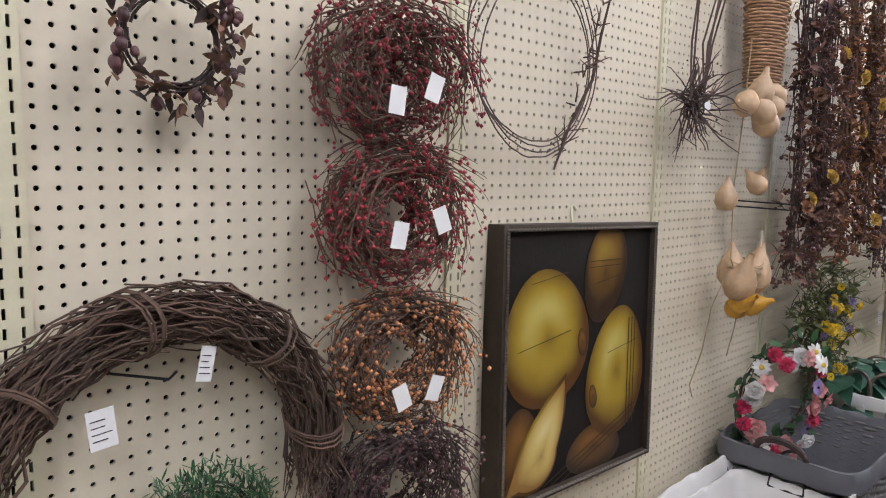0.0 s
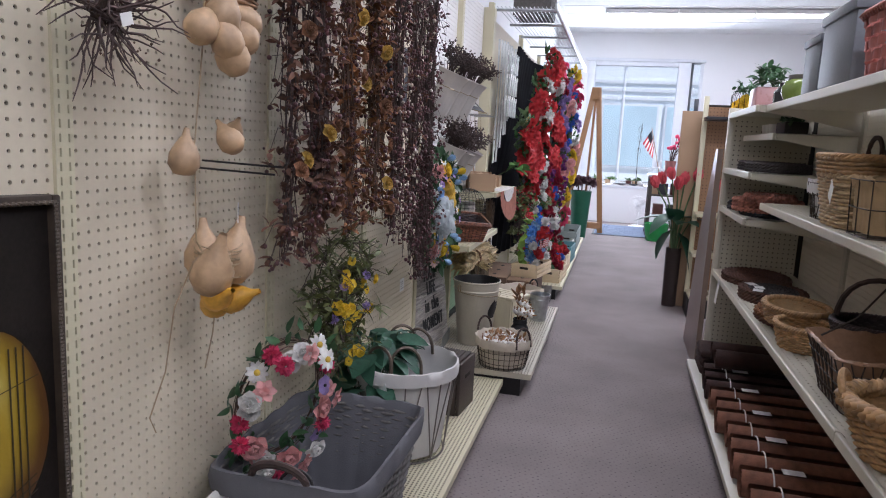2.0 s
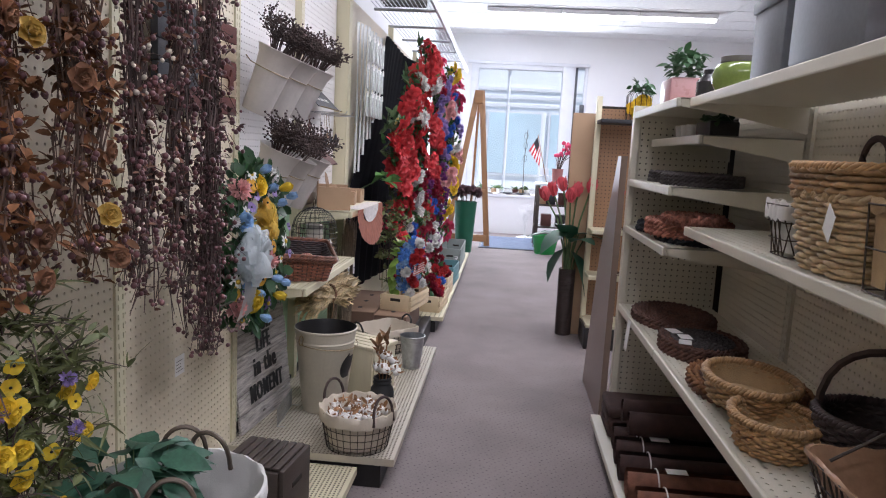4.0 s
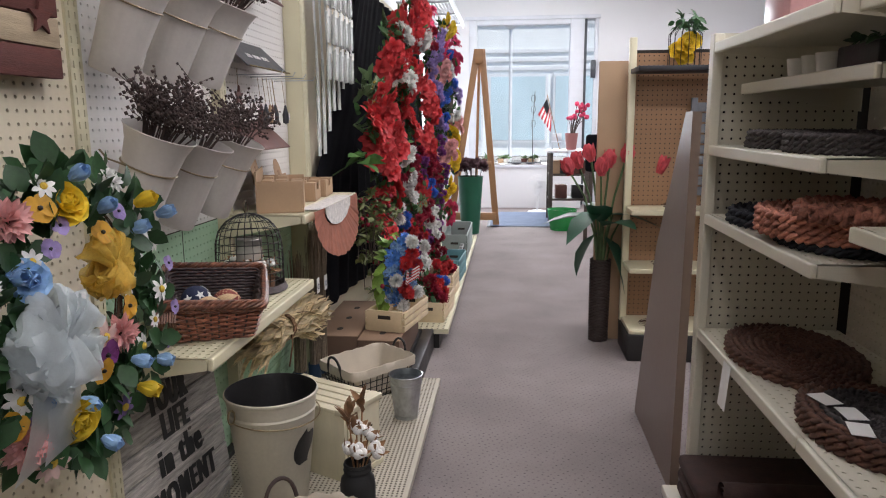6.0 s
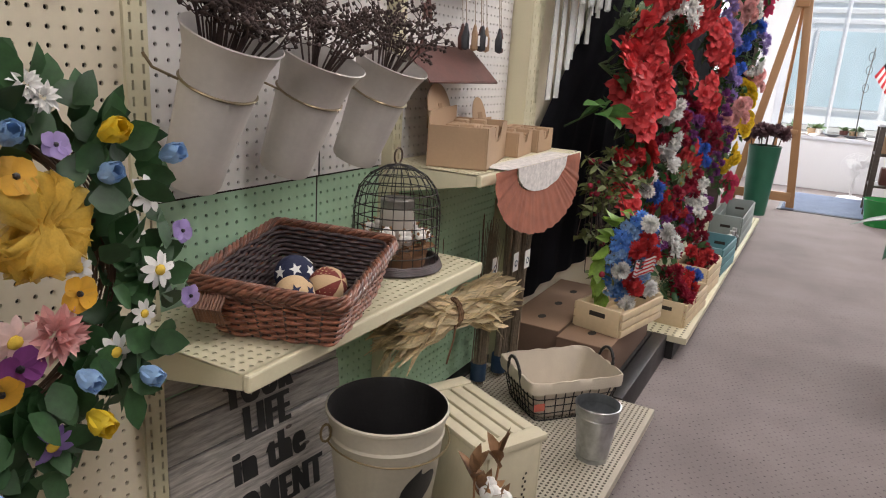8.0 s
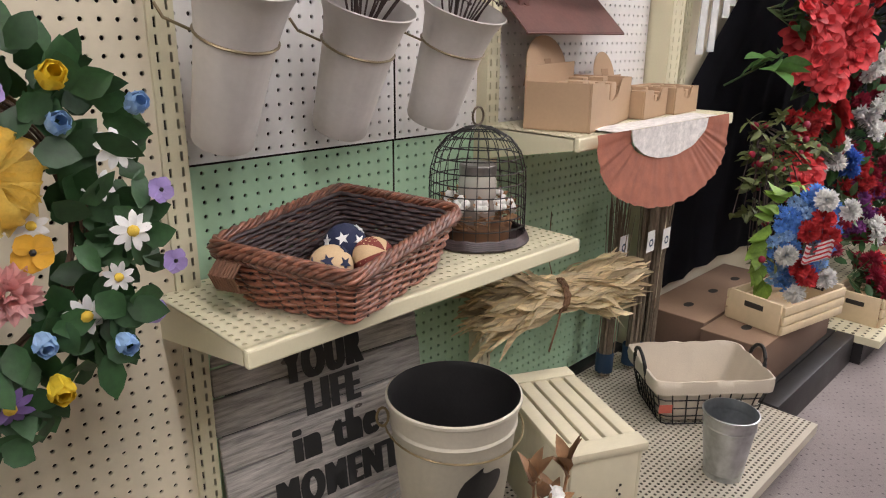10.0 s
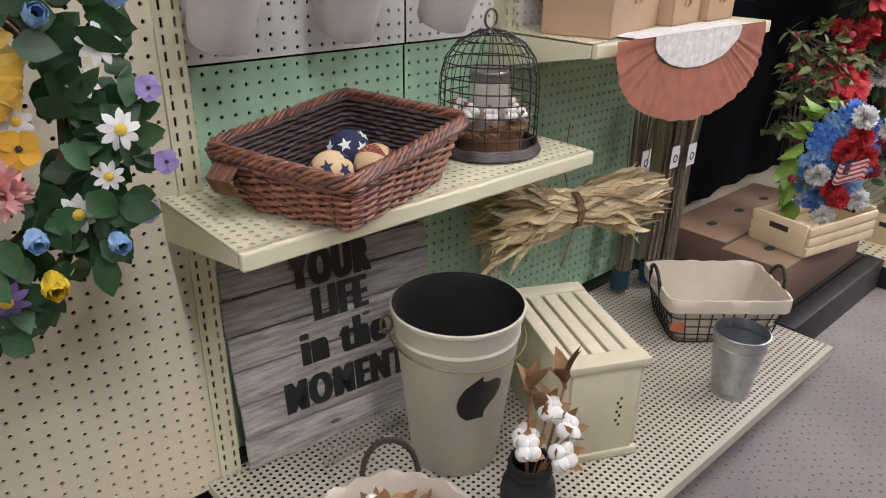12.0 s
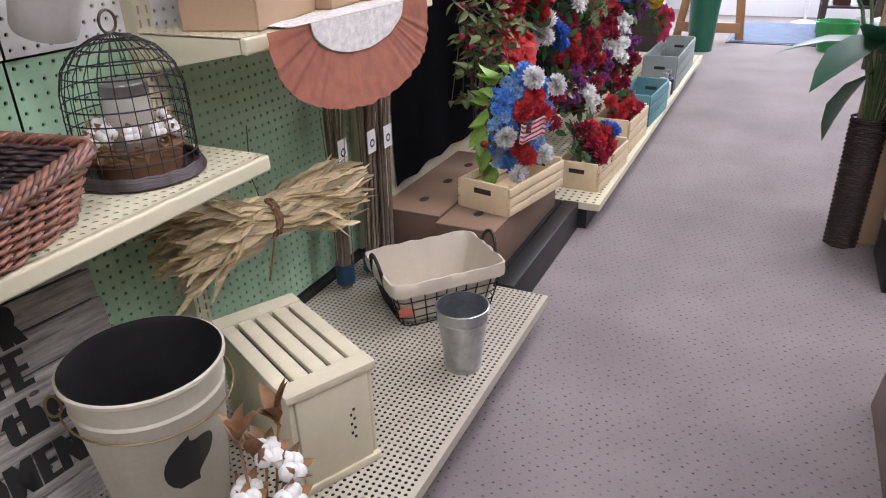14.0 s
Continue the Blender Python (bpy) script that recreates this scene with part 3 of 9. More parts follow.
CENTRE = mat("yellow_flower_centre", (0.62, 0.42, 0.05), 0.8, bump=0.5)
TULIP = petal_mat("coral_tulip_petal", (0.55, 0.075, 0.075))

rng = random.Random(7)


def R(a, b):
    return rng.uniform(a, b)


def euler(x, y, z, rx, ry, rz, sc=1.0):
    return Matrix.LocRotScale((x, y, z), Euler((rx, ry, rz)), (sc, sc, sc))


# blossoms face local +z
def daisy(pm, r=0.022, n=11):
    s = Shape()
    for k in range(n):
        s.petal(euler(0, 0, 0, 0, R(-0.35, 0.05), k * 2 * math.pi / n + R(-0.08, 0.08)), r, r * 0.42, 0.2, 0.1)
    return multi("daisy", [(s, pm), (Shape().ball((0, 0, 0.002), r * 0.3, 8, 5, 0.6), CENTRE)])


def rose(pm, r=0.026, layers=4):
    s = Shape()
    for k in range(layers):
        q = k / (layers - 1)
        for j in range(5):
            a = j * 2 * math.pi / 5 + k * 0.7
            tilt = -(1.45 - 1.15 * q)
            m = Matrix.Rotation(a, 4, "Z") @ Matrix.Translation((0.10 * r + 0.18 * r * q, 0, 0)) @ Matrix.Rotation(tilt, 4, "Y")
            s.petal(m, r * (0.85 + 0.15 * q), r * (0.9 + 0.5 * q), 0.15 - 0.45 * (1 - q), 0.5)
    return multi("rose", [(s, pm)])


def mum(pm, r=0.03, n=60):
    """A full ruffled head, as of a carnation or chrysanthemum."""
    s = Shape()
    for k in range(n):
        z = 1 - 1.35 * (k + 0.5) / n
        a = k * 2.39996
        tilt = -math.asin(max(-1, min(1, z)))
        m = Matrix.Rotation(a, 4, "Z") @ Matrix.Rotation(tilt + R(-0.2, 0.2), 4, "Y") @ Matrix.Translation((r * 0.25, 0, 0))
        s.leaf(m @ Matrix.Rotation(R(-0.7, 0.7), 4, "X"), r * R(0.65, 0.95), r * 0.45, R(-0.3, 0.3), 0.45)
    return multi("mum", [(s, pm)])


def pompom(pm, r=0.03):
    return mum(pm, r, 130)


def big_bloom(pm, r=0.05):
    """A loose trumpet-like bloom with wide petals."""
    s = Shape()
    for k in range(6):
        s.petal(euler(0, 0, 0, R(-0.2, 0.2), R(-0.75, -0.35), k * math.pi / 3 + R(-0.1, 0.1)), r, r * 0.75, 0.35, 0.35)
    for k in range(4):
        s.petal(euler(0, 0, 0.002, R(-0.2, 0.2), R(-1.2, -0.9), k * math.pi / 2 + R(-0.1, 0.1)), r * 0.65, r * 0.5, 0.1, 0.35)
    return multi("bloom", [(s, pm)])


def bud(pm, r=0.02):
    s = Shape()
    for k in range(6):
        m = Matrix.Rotation(k * math.pi / 3, 4, "Z") @ Matrix.Translation((r * 0.35, 0, 0)) @ Matrix.Rotation(-1.35 + 0.12 * (k % 2), 4, "Y")
        s.petal(m, r * 1.7, r * 1.25, -0.25, 0.5)
    return multi("bud", [(s, pm)])


def pansy(pm, r=0.022):
    s, c = Shape(), Shape().ball((0, 0, 0.003), r * 0.18, 6, 4)
    for a in (0.5, 1.57, 2.64, 3.9, 5.5):
        s.petal(euler(0, 0, R(0, 0.002), R(-0.15, 0.15), R(-0.3, -0.05), a), r, r * 1.05, 0.15, 0.15)
    return multi("pansy", [(s, pm), (c, BLACK)])


def towards(d, spin=None):
    """Turns local +z to the direction d."""
    q = Vector(d).to_track_quat("Z", "Y").to_matrix().to_4x4()
    return q @ Matrix.Rotation(R(0, 6.28) if spin is None else spin, 4, "Z")


def ring_twigs(s, rad, thick, n, r, arc=(0.7, 1.6), flare=0.15, a0=0.0, a1=2 * math.pi, squash=1.0, k=8, depth=1.0, wild=0.15):
    """Twigs wound round a ring in the local x-z plane."""
    ends = []
    for q in range(n):
        a, da = R(a0, a1), R(*arc) * (1 if rng.random() < 0.75 else -1)
        ph, rr = R(0, 6.28), thick * math.sqrt(R(0, 1))
        pts = []
        dph, fl = R(-1.5, 1.5), R(0, flare) if rng.random() < 0.5 else 0
        for i in range(k):
            u = i / (k - 1)
            ang = a + da * u
            rho = rad + rr * math.cos(ph + dph * u) + fl * rad * u * u + R(-1, 1) * wild * thick * 0.3
            y = rr * math.sin(ph + dph * u) * depth - fl * 0.3 * rad * u * u
            pts.append((rho * math.cos(ang), y, rho * math.sin(ang) * squash))
        rd = r * R(0.6, 1.3)
        s.tube(pts, [rd * (1 - 0.5 * i / (k - 1)) for i in range(k)], 4, cap=False)
        ends.append(pts)
    return ends


def tag_part(parent, m, w=0.022, h=0.034, lines=True):
    s = Shape().box(-w / 2, w / 2, -0.0006, 0.0006, -h, 0)
    b = Shape()
    if lines:
        for k in range(4):
            b.box(-w * 0.38, w * R(0.1, 0.38), -0.0012, -0.0007, -h * (0.25 + 0.17 * k) - 0.0012, -h * (0.25 + 0.17 * k))
        pairs = [(s, PAPER), (b, INK)]
    else:
        pairs = [(s, PAPER)]
    return part("price_tag", multi("price_tag", pairs, 0), None, parent, "white paper price tag", m=m)


def woven(s, stakes, outline, z0, z1, rows, r, amp, n=72, top=1.0, bottom=0.85, sides=4, profile=None):
    """Rows of willow woven in and out of the stakes round a closed outline; outline(a) gives (x, y) at full size."""
    for k in range(rows):
        u = k / max(1, rows - 1)
        sc = bottom + (top - bottom) * (profile(u) if profile else u)
        pts = []
        for i in range(n):
            a = 2 * math.pi * i / n
            x, y = outline(a)
            d = math.hypot(x, y)
            o = 1 + amp / d * math.sin(stakes / 2 * a + (k % 2) * math.pi)
            pts.append((x * sc * o, y * sc * o, z0 + (z1 - z0) * u + R(-0.0008, 0.0008)))
        s.tube(pts, r * R(0.85, 1.15), sides, closed=True)
    return s


def rect_outline(hx, hy, p=7.0):
    def f(a):
        c, d = math.cos(a), math.sin(a)
        q = (abs(c) ** p + abs(d) ** p) ** (-1 / p)
        return hx * c * q, hy * d * q
    return f


def oval(hx, hy):
    return lambda a: (hx * math.cos(a), hy * math.sin(a))


def braid(s, outline, z, r, sc=1.0, strands=3, n=120, turns=26, zf=None):
    for k in range(strands):
        pts = []
        for i in range(n):
            a = 2 * math.pi * i / n
            x, y = outline(a)
            d = math.hypot(x, y)
            ph = turns * a + k * 2 * math.pi / strands
            o = sc + r * math.cos(ph) / d
            pts.append((x * o, y * o, z + r * math.sin(ph) + (zf(a) if zf else 0)))
        s.tube(pts, r * 0.85, 5, closed=True)
    return s


def liner(s, outline, z0, z1, top, bottom, thick=0.006, n=64, fold=0.035, ruffle=0.004, lip=0.0):
    """A cloth lining: inside, over the rim and down outside."""
    prof = [(bottom * 0.02, z0 + thick), (bottom * 0.95, z0 + thick), (top * 0.96 - 0.0, z1 - 0.01), (top * 0.985, z1 + 0.004), (top * 1.02, z1 + 0.003), (top * 1.03, z1 - fold * 0.5), (top * 1.02 - 0.005, z1 - fold)]
    rows = []
    for q, (sc, z) in enumerate(prof):
        row = []
        for i in range(n + 1):
            a = 2 * math.pi * (i % n) / n
            x, y = outline(a)
            w = ruffle * math.sin(17 * a + q) + ruffle * 0.6 * math.sin(7 * a + 2 * q)
            row.append((x * (sc + w * 3), y * (sc + w * 3), z + (w if q > 1 else 0)))
        rows.append(row)
    return s.sheet(rows)


def hoop_handle(s, x0, x1, z0, h, r, y=0.0, n=14, axis="x", tilt=0.0):
    pts = []
    for i in range(n):
        u = i / (n - 1)
        a = math.pi * u
        x = (x0 + x1) / 2 - (x1 - x0) / 2 * math.cos(a)
        z = z0 + h * math.sin(a) ** 0.7
        pts.append((x, y + tilt * (z - z0), z) if axis == "x" else (y + tilt * (z - z0), x, z))
    return s.tube(pts, r, 6)


def leaves_on(s, pts, n, length, width, spread=1.0):
    for k in range(n):
        p = pts[rng.randrange(len(pts))]
        s.leaf(euler(p[0], p[1], p[2], R(-1, 1), R(-1.2, 0.6) * spread, R(0, 6.28)), length * R(0.7, 1.3), width * R(0.7, 1.2), R(0.1, 0.5), R(0.1, 0.5))

# ---------------------------------------------------------------- hung on the cream pegboard
def peg_hook(parent, m, length=0.09):
    part("peg_hook", Shape().tube([(0, 0, 0), (0, -length, 0.0), (0, -length - 0.012, 0.012)], 0.0022, 5), IRON, parent, m=m)


def berry_wreath(x, z, rad, thick, berry, name_label, n=330, nb=1300, twig=TWIG, seed=1, y=0.93):
    rng.seed(seed)
    t = thing("berry_wreath", name_label, "wreath", Matrix.Translation((x + 0.012, y, z)) @ Matrix.Diagonal((1.2, 1, 1.04, 1)), "berry wreaths in a column")
    s = Shape()
    ends = ring_twigs(s, rad, thick, n, 0.0016, (0.6, 1.9), 0.75, depth=1.15, wild=0.6)
    for k in range(46):
        a0, da, r1 = R(-0.6, 2.2), -R(0.7, 1.5), rad + R(-0.3, 1) * thick
        pts = [((r1 + 0.035 * u * u) * math.cos(a0 + da * u), -0.4 * thick - R(0, 0.012) - 0.03 * u, (r1 + 0.035 * u * u) * math.sin(a0 + da * u)) for u in np.linspace(0, 1, 8)]
        s.tube(pts, [0.0018 - 0.0014 * i / 7 for i in range(8)], 4, cap=False)
        ends.append(pts)
    part("twigs", s, twig, t, smooth=0)
    b = Shape()
    for k in range(nb):
        p = ends[rng.randrange(len(ends))][rng.randrange(2, 8)]
        b.bead((p[0] + R(-.006, .006), p[1] + R(-.006, .006), p[2] + R(-.006, .006)), R(0.003, 0.0052))
    part("berries", b, berry, t, smooth=180)
    for k in range(2):
        tag_part(t, euler(-0.03 + 0.06 * k + R(-.015, .015), -thick * 1.35 - 0.006 * k, R(-0.04, 0.02), 0, R(-0.4, 0.4), 0), 0.026, 0.042, False)
    peg_hook(t, euler(0, 0.068, rad * 0.75, 0, 0, 0), 0.07)
    return t


berry_wreath(0.475, 1.405, 0.068, 0.056, REDBERRY, "bushy twig wreath covered in dark red berries", seed=3)
berry_wreath(0.49, 1.165, 0.072, 0.046, REDBERRY, "twig wreath with red berries and loose curling ends", seed=4)
berry_wreath(0.495, 0.915, 0.072, 0.040, ORANGEBERRY, "twig wreath with orange and cream berries", seed=5)
berry_wreath(0.495, 0.675, 0.075, 0.045, DARKBERRY, "dark twig wreath with nearly black berries", twig=DARKTWIG, seed=6)

# small leaf wreath
rng.seed(11)
t = thing("leaf_wreath", "small wreath of bronze leaves and dark pods", "wreath", Matrix.Translation((0.135, 0.95, 1.405)))
s = Shape()
ring_twigs(s, 0.062, 0.008, 40, 0.0018, (1.0, 2.0), 0.05)
part("ring", s, DARKTWIG, t, smooth=0)
for nm, ma, cnt, ln in (("leaves", BROWNLEAF, 70, 0.022), ("dark_leaves", DARKTWIG, 55, 0.02), ("rust_leaves", RUSTLEAF, 14, 0.022)):
    s = Shape()
    for k in range(cnt):
        a = R(-2.6, 1.1) if rng.random() < 0.8 else R(0, 6.28)
        rr = 0.068 + R(-0.012, 0.028)
        s.leaf(euler(rr * math.cos(a), R(-0.03, 0.0), rr * math.sin(a), R(-1, 1), R(-1.5, 1.5), R(0, 6.28)), ln * R(0.7, 1.4), ln * 0.6, R(0.1, 0.6), R(0.1, 0.5))
    part(nm, s, ma, t, smooth=180)
s = Shape()
for k in range(26):
    a = R(0, 6.28)
    rr = 0.07 + R(-0.01, 0.02)
    s.ball((rr * math.cos(a), R(-0.035, -0.01), rr * math.sin(a)), R(0.005, 0.009), 6, 5, 1.2)
part("pods", s, DARKBERRY, t, smooth=180)
peg_hook(t, euler(0, 0.048, 0.062, 0, 0, 0), 0.05)

# large grapevine arch
rng.seed(12)
t = thing("grapevine_arch", "large open swag of bound brown grapevine", "wreath", Matrix.Translation((0.115, 0.945, 0.80)))
s = Shape()
ring_twigs(s, 0.235, 0.042, 330, 0.0023, (0.5, 1.2), 0.12, a0=0.0, a1=3.0, k=9, depth=0.9, wild=0.7)
part("vine", s, TWIG, t, smooth=0)
s = Shape()
for a in (0.15, 0.95, 1.8, 2.5):
    for k in range(5):
        c = a + R(-0.05, 0.05)
        pts = [((0.235 + 0.047 * math.cos(q)) * math.cos(c + 0.1 * math.sin(q)), 0.047 * math.sin(q), (0.235 + 0.047 * math.cos(q)) * math.sin(c + 0.1 * math.sin(q))) for q in np.linspace(0, 6.28, 14)]
        s.tube(pts, 0.002, 4)
part("binding", s, TWIG, t, smooth=0)
s = Shape()
for k in range(60):
    x0, y0 = 0.235 + R(-0.045, 0.04), R(-0.03, 0.03)
    s.tube([(x0, y0, 0.05), (x0 + R(-0.01, 0.02), y0, -0.02), (x0 + R(-0.02, 0.05), y0 + R(-0.02, 0.01), R(-0.1, -0.05))], [0.002, 0.0018, 0.001], 4)
part("loose_ends", s, TWIG, t, smooth=0)
tag_part(t, euler(0.05, -0.02, 0.19, 0, 0.2, 0), 0.022, 0.05)
tag_part(t, euler(-0.10, -0.03, 0.135, 0, -0.1, 0), 0.034, 0.052)
peg_hook(t, euler(-0.06, 0.05, 0.155, 0, 0, 0.6), 0.09)

# pine wreath below it
rng.seed(13)
t = thing("pine_wreath", "dark green artificial pine wreath", "wreath", Matrix.Translation((0.16, 0.95, 0.685)))
s = Shape()
for k in range(2600):
    a, rr = R(0, 6.28), 0.085 + R(-0.03, 0.04)
    y = R(-0.035, 0.02)
    s.leaf(euler(rr * math.cos(a), y, rr * math.sin(a), 0, R(-3.14, 3.14), R(0, 6.28)), R(0.014, 0.024), 0.0036, 0.1, 0)
part("needles", s, DEEPGREEN, t, smooth=0)
s = Shape()
ring_twigs(s, 0.085, 0.01, 20, 0.002)
part("ring", s, DARKTWIG, t, smooth=0)

# wire rings with a twig branch
rng.seed(14)
t = thing("wire_ring_wreath", "thin rusty wire rings with a twig branch tied on", "wreath", Matrix.Translation((0.90, 0.955, 1.475)))
for k, r0 in enumerate((0.172, 0.183, 0.196, 0.206)):
    s = Shape()
    s.tube([(r0 * math.cos(a) + 0.006 * math.sin(3 * a + k), 0.008 * math.sin(2 * a + k), r0 * 1.0 * math.sin(a) + R(-.0015, .0015)) for a in np.linspace(0, 6.28, 60, endpoint=False)], 0.0016, 5, closed=True)
    part("ring", s, DARKTWIG, t)
s = Shape()
for k in range(90):
    s.bead((0.19 * math.cos(k * 0.7) + R(-.015, .015), R(-.01, .01), 0.19 * math.sin(k * 0.7) + R(-.015, .015)), 0.0024)
part("barbs", s, DARKTWIG, t)
s = Shape()
for k in range(34):
    u = R(0, 1)
    x0, z0 = 0.07 + 0.17 * u, -0.2 + 0.42 * u
    dx, dz = R(-0.035, 0.05), R(-0.02, 0.07)
    s.tube([(x0, -0.01, z0), (x0 + dx * 0.5 + R(-.01, .01), R(-0.03, 0), z0 + dz * 0.6), (x0 + dx, R(-0.04, 0), z0 + dz)], [0.0022, 0.0017, 0.0009], 4)
s.tube([(0.05, -0.01, -0.23), (0.1, -0.012, -0.13), (0.17, -0.015, -0.03), (0.2, -0.012, 0.07), (0.24, -0.015, 0.2)], [0.0025, 0.0035, 0.004, 0.0035, 0.002], 5)
part("branch", s, TWIG, t, smooth=0)


def twig_spray(x, z, scale, seed, label):
    rng.seed(seed)
    t = thing("twig_garland", label, "garland", Matrix.Translation((x, 0.93, z)))
    s = Shape()
    for k in range(80):
        a = R(0, 6.28)
        p, pts, d = Vector((R(-.02, .02), R(-.03, .0), R(-.03, .03))), [], Vector((math.cos(a), R(-0.5, 0.2), math.sin(a) * 0.8))
        for i in range(6):
            pts.append(tuple(p))
            d = (d + Vector((R(-.5, .5), R(-.3, .3), R(-.5, .5)))).normalized()
            p = p + d * R(0.012, 0.026) * scale
        s.tube(pts, [0.0028, 0.0025, 0.0022, 0.0018, 0.0014, 0.0008], 4)
    for k in range(6):
        u = R(-0.05, 0.07)
        s.tube([(u, -0.02, 0), (u + R(-.04, .04), R(-.04, 0), 0.15), (u + R(-.06, .08), R(-.05, 0), 0.32), (u + R(-.02, .1), -.01, 0.52)], [0.003, 0.003, 0.0025, 0.002], 4)
    part("twigs", s, DARKTWIG, t, smooth=0)
    b = Shape()
    for k in range(60):
        b.bead((R(-.09, .09), R(-.06, 0), R(-.08, .1)), R(0.002, 0.004))
    part("buds", b, TWIG, t)
    tag_part(t, euler(0.0, -0.05, -0.005, 0, -0.3, 0), 0.03, 0.022, False)


twig_spray(1.49, 1.43, 1.5, 15, "gnarled bare twig garland hanging on the pegboard")

# framed picture of pears
PX0, PX1, PZ0, PZ1, PY = 0.788, 1.392, 0.50, 1.122, 0.942
t = thing("framed_picture", "square canvas painting of yellow pears in a dark frame", "picture")
FRAMEBROWN = mat("dark_bronze_frame", (0.045, 0.032, 0.022), 0.5, var=0.3, scale=20, spec=0.3)
CANVAS = mat("dark_painted_canvas", (0.013, 0.010, 0.008), 0.6, var=0.5, scale=6, bump=0.2, spec=0.2)


def pear_paint(name, light, mid, dark, centre=(0.42, 0.5, 0.66)):
    """Oil paint that goes from a lit crown to a brown base, as the picture shows it."""
    ma = mat(name, mid, 0.38, var=0.3, scale=7, fine=50, bump=0.25)
    n, l = ma.node_tree.nodes, ma.node_tree.links
    tc = n.new("ShaderNodeTexCoord")
    dist = n.new("ShaderNodeVectorMath")
    dist.operation = "DISTANCE"
    l.new(tc.outputs["Generated"], dist.inputs[0])
    dist.inputs[1].default_value = (centre[0], 0.5, centre[2])
    nz = n.new("ShaderNodeTexNoise")
    nz.inputs["Scale"].default_value = 9
    l.new(tc.outputs["Object"], nz.inputs["Vector"])
    ad = n.new("ShaderNodeMath")
    ad.operation = "MULTIPLY_ADD"
    l.new(nz.outputs["Fac"], ad.inputs[0])
    ad.inputs[1].default_value = 0.22
    l.new(dist.outputs["Value"], ad.inputs[2])
    rp = n.new("ShaderNodeValToRGB")
    e = rp.color_ramp.elements
    e[0].position, e[0].color = 0.16, (*light, 1)
    e[1].position, e[1].color = 0.80, (*dark, 1)
    q = e.new(0.46)
    q.color = (*mid, 1)
    l.new(ad.outputs[0], rp.inputs[0])
    l.new(rp.outputs[0], n["Principled BSDF"].inputs["Base Color"])
    return ma


PEARLIT = pear_paint("painted_pear_yellow", (0.50, 0.42, 0.12), (0.34, 0.23, 0.022), (0.085, 0.035, 0.008))
PEARDIM = pear_paint("painted_pear_dim", (0.30, 0.21, 0.03), (0.17, 0.085, 0.014), (0.03, 0.015, 0.006), (0.4, 0.5, 0.9))
PEARBROWN = pear_paint("painted_pear_brown", (0.20, 0.09, 0.018), (0.11, 0.05, 0.012), (0.03, 0.015, 0.006))
PEARFLESH = pear_paint("painted_pear_flesh", (0.66, 0.55, 0.24), (0.52, 0.38, 0.11), (0.26, 0.14, 0.03), (0.6, 0.5, 0.6))
LINE = mat("painted_dark_line", (0.03, 0.02, 0.01), 0.5, bump=0)
tilt = Matrix.Translation(((PX0 + PX1) / 2, PY, PZ0)) @ Matrix.Rotation(radians(-2.0), 4, "X") @ Matrix.Rotation(radians(1.8), 4, "Y")
t.matrix_basis = tilt
W2, HH = (PX1 - PX0) / 2, PZ1 - PZ0
part("canvas", Shape().box(-W2 + 0.012, W2 - 0.012, 0.004, 0.016, 0.012, HH - 0.012), CANVAS, t)
s = Shape()
s.bevel_box(-W2, -W2 + 0.016, -0.010, 0.046, 0, HH, 0.003).bevel_box(W2 - 0.016, W2, -0.010, 0.046, 0, HH, 0.003)
s.bevel_box(-W2 + 0.016, W2 - 0.016, -0.009, 0.046, 0, 0.016, 0.003).bevel_box(-W2 + 0.016, W2 - 0.016, -0.009, 0.046, HH - 0.016, HH, 0.003)
part("frame", s, FRAMEBROWN, t)
s = Shape()
for k in range(3):
    for (xa, za, xb, zb) in ((-W2 + 0.012, 0.012, -W2 + 0.012, HH - 0.012), (W2 - 0.012, 0.012, W2 - 0.012, HH - 0.012), (-W2 + 0.012, 0.012, W2 - 0.012, 0.012), (-W2 + 0.012, HH - 0.012, W2 - 0.012, HH - 0.012)):
        pts = []
        for i in range(90):
            u = i / 89
            ph = 2 * math.pi * (u * 45 + k / 3)
            ox, oy = 0.0028 * math.cos(ph), 0.0028 * math.sin(ph)
            x, z = xa + (xb - xa) * u, za + (zb - za) * u
            pts.append((x + (ox if xa == xb else 0), -0.012 + oy, z + (ox if za == zb else 0)))
        s.tube(pts, 0.0022, 4)
part("rope_trim", s, mat("bronze_rope_trim", (0.10, 0.075, 0.05), 0.4, var=0.3, scale=60), t, "twisted bronze rope trim")


def painted(nm, cx, cz, rx, rz, ma, y, egg=0.25, rot=0.0, n=36):
    """A flat painted fruit, slightly raised like thick paint."""
    ring = []
    for i in range(n):
        a = 2 * math.pi * i / n
        u, w = rx * math.cos(a) * (1 - egg * math.sin(a)), rz * math.sin(a)
        ring.append((cx + u * math.cos(rot) - w * math.sin(rot), y, cz + u * math.sin(rot) + w * math.cos(rot)))
    lo, hi = -W2 + 0.018, W2 - 0.018
    ring = [(min(hi, max(lo, x)), y, min(HH - 0.018, max(0.018, z))) for x, y, z in ring]
    c = (min(hi, max(lo, cx)), y - 0.001, cz)
    s = Shape().add(ring + [c], [(n, (i + 1) % n, i) for i in range(n)])
    return part(nm, s, ma, t, smooth=0)


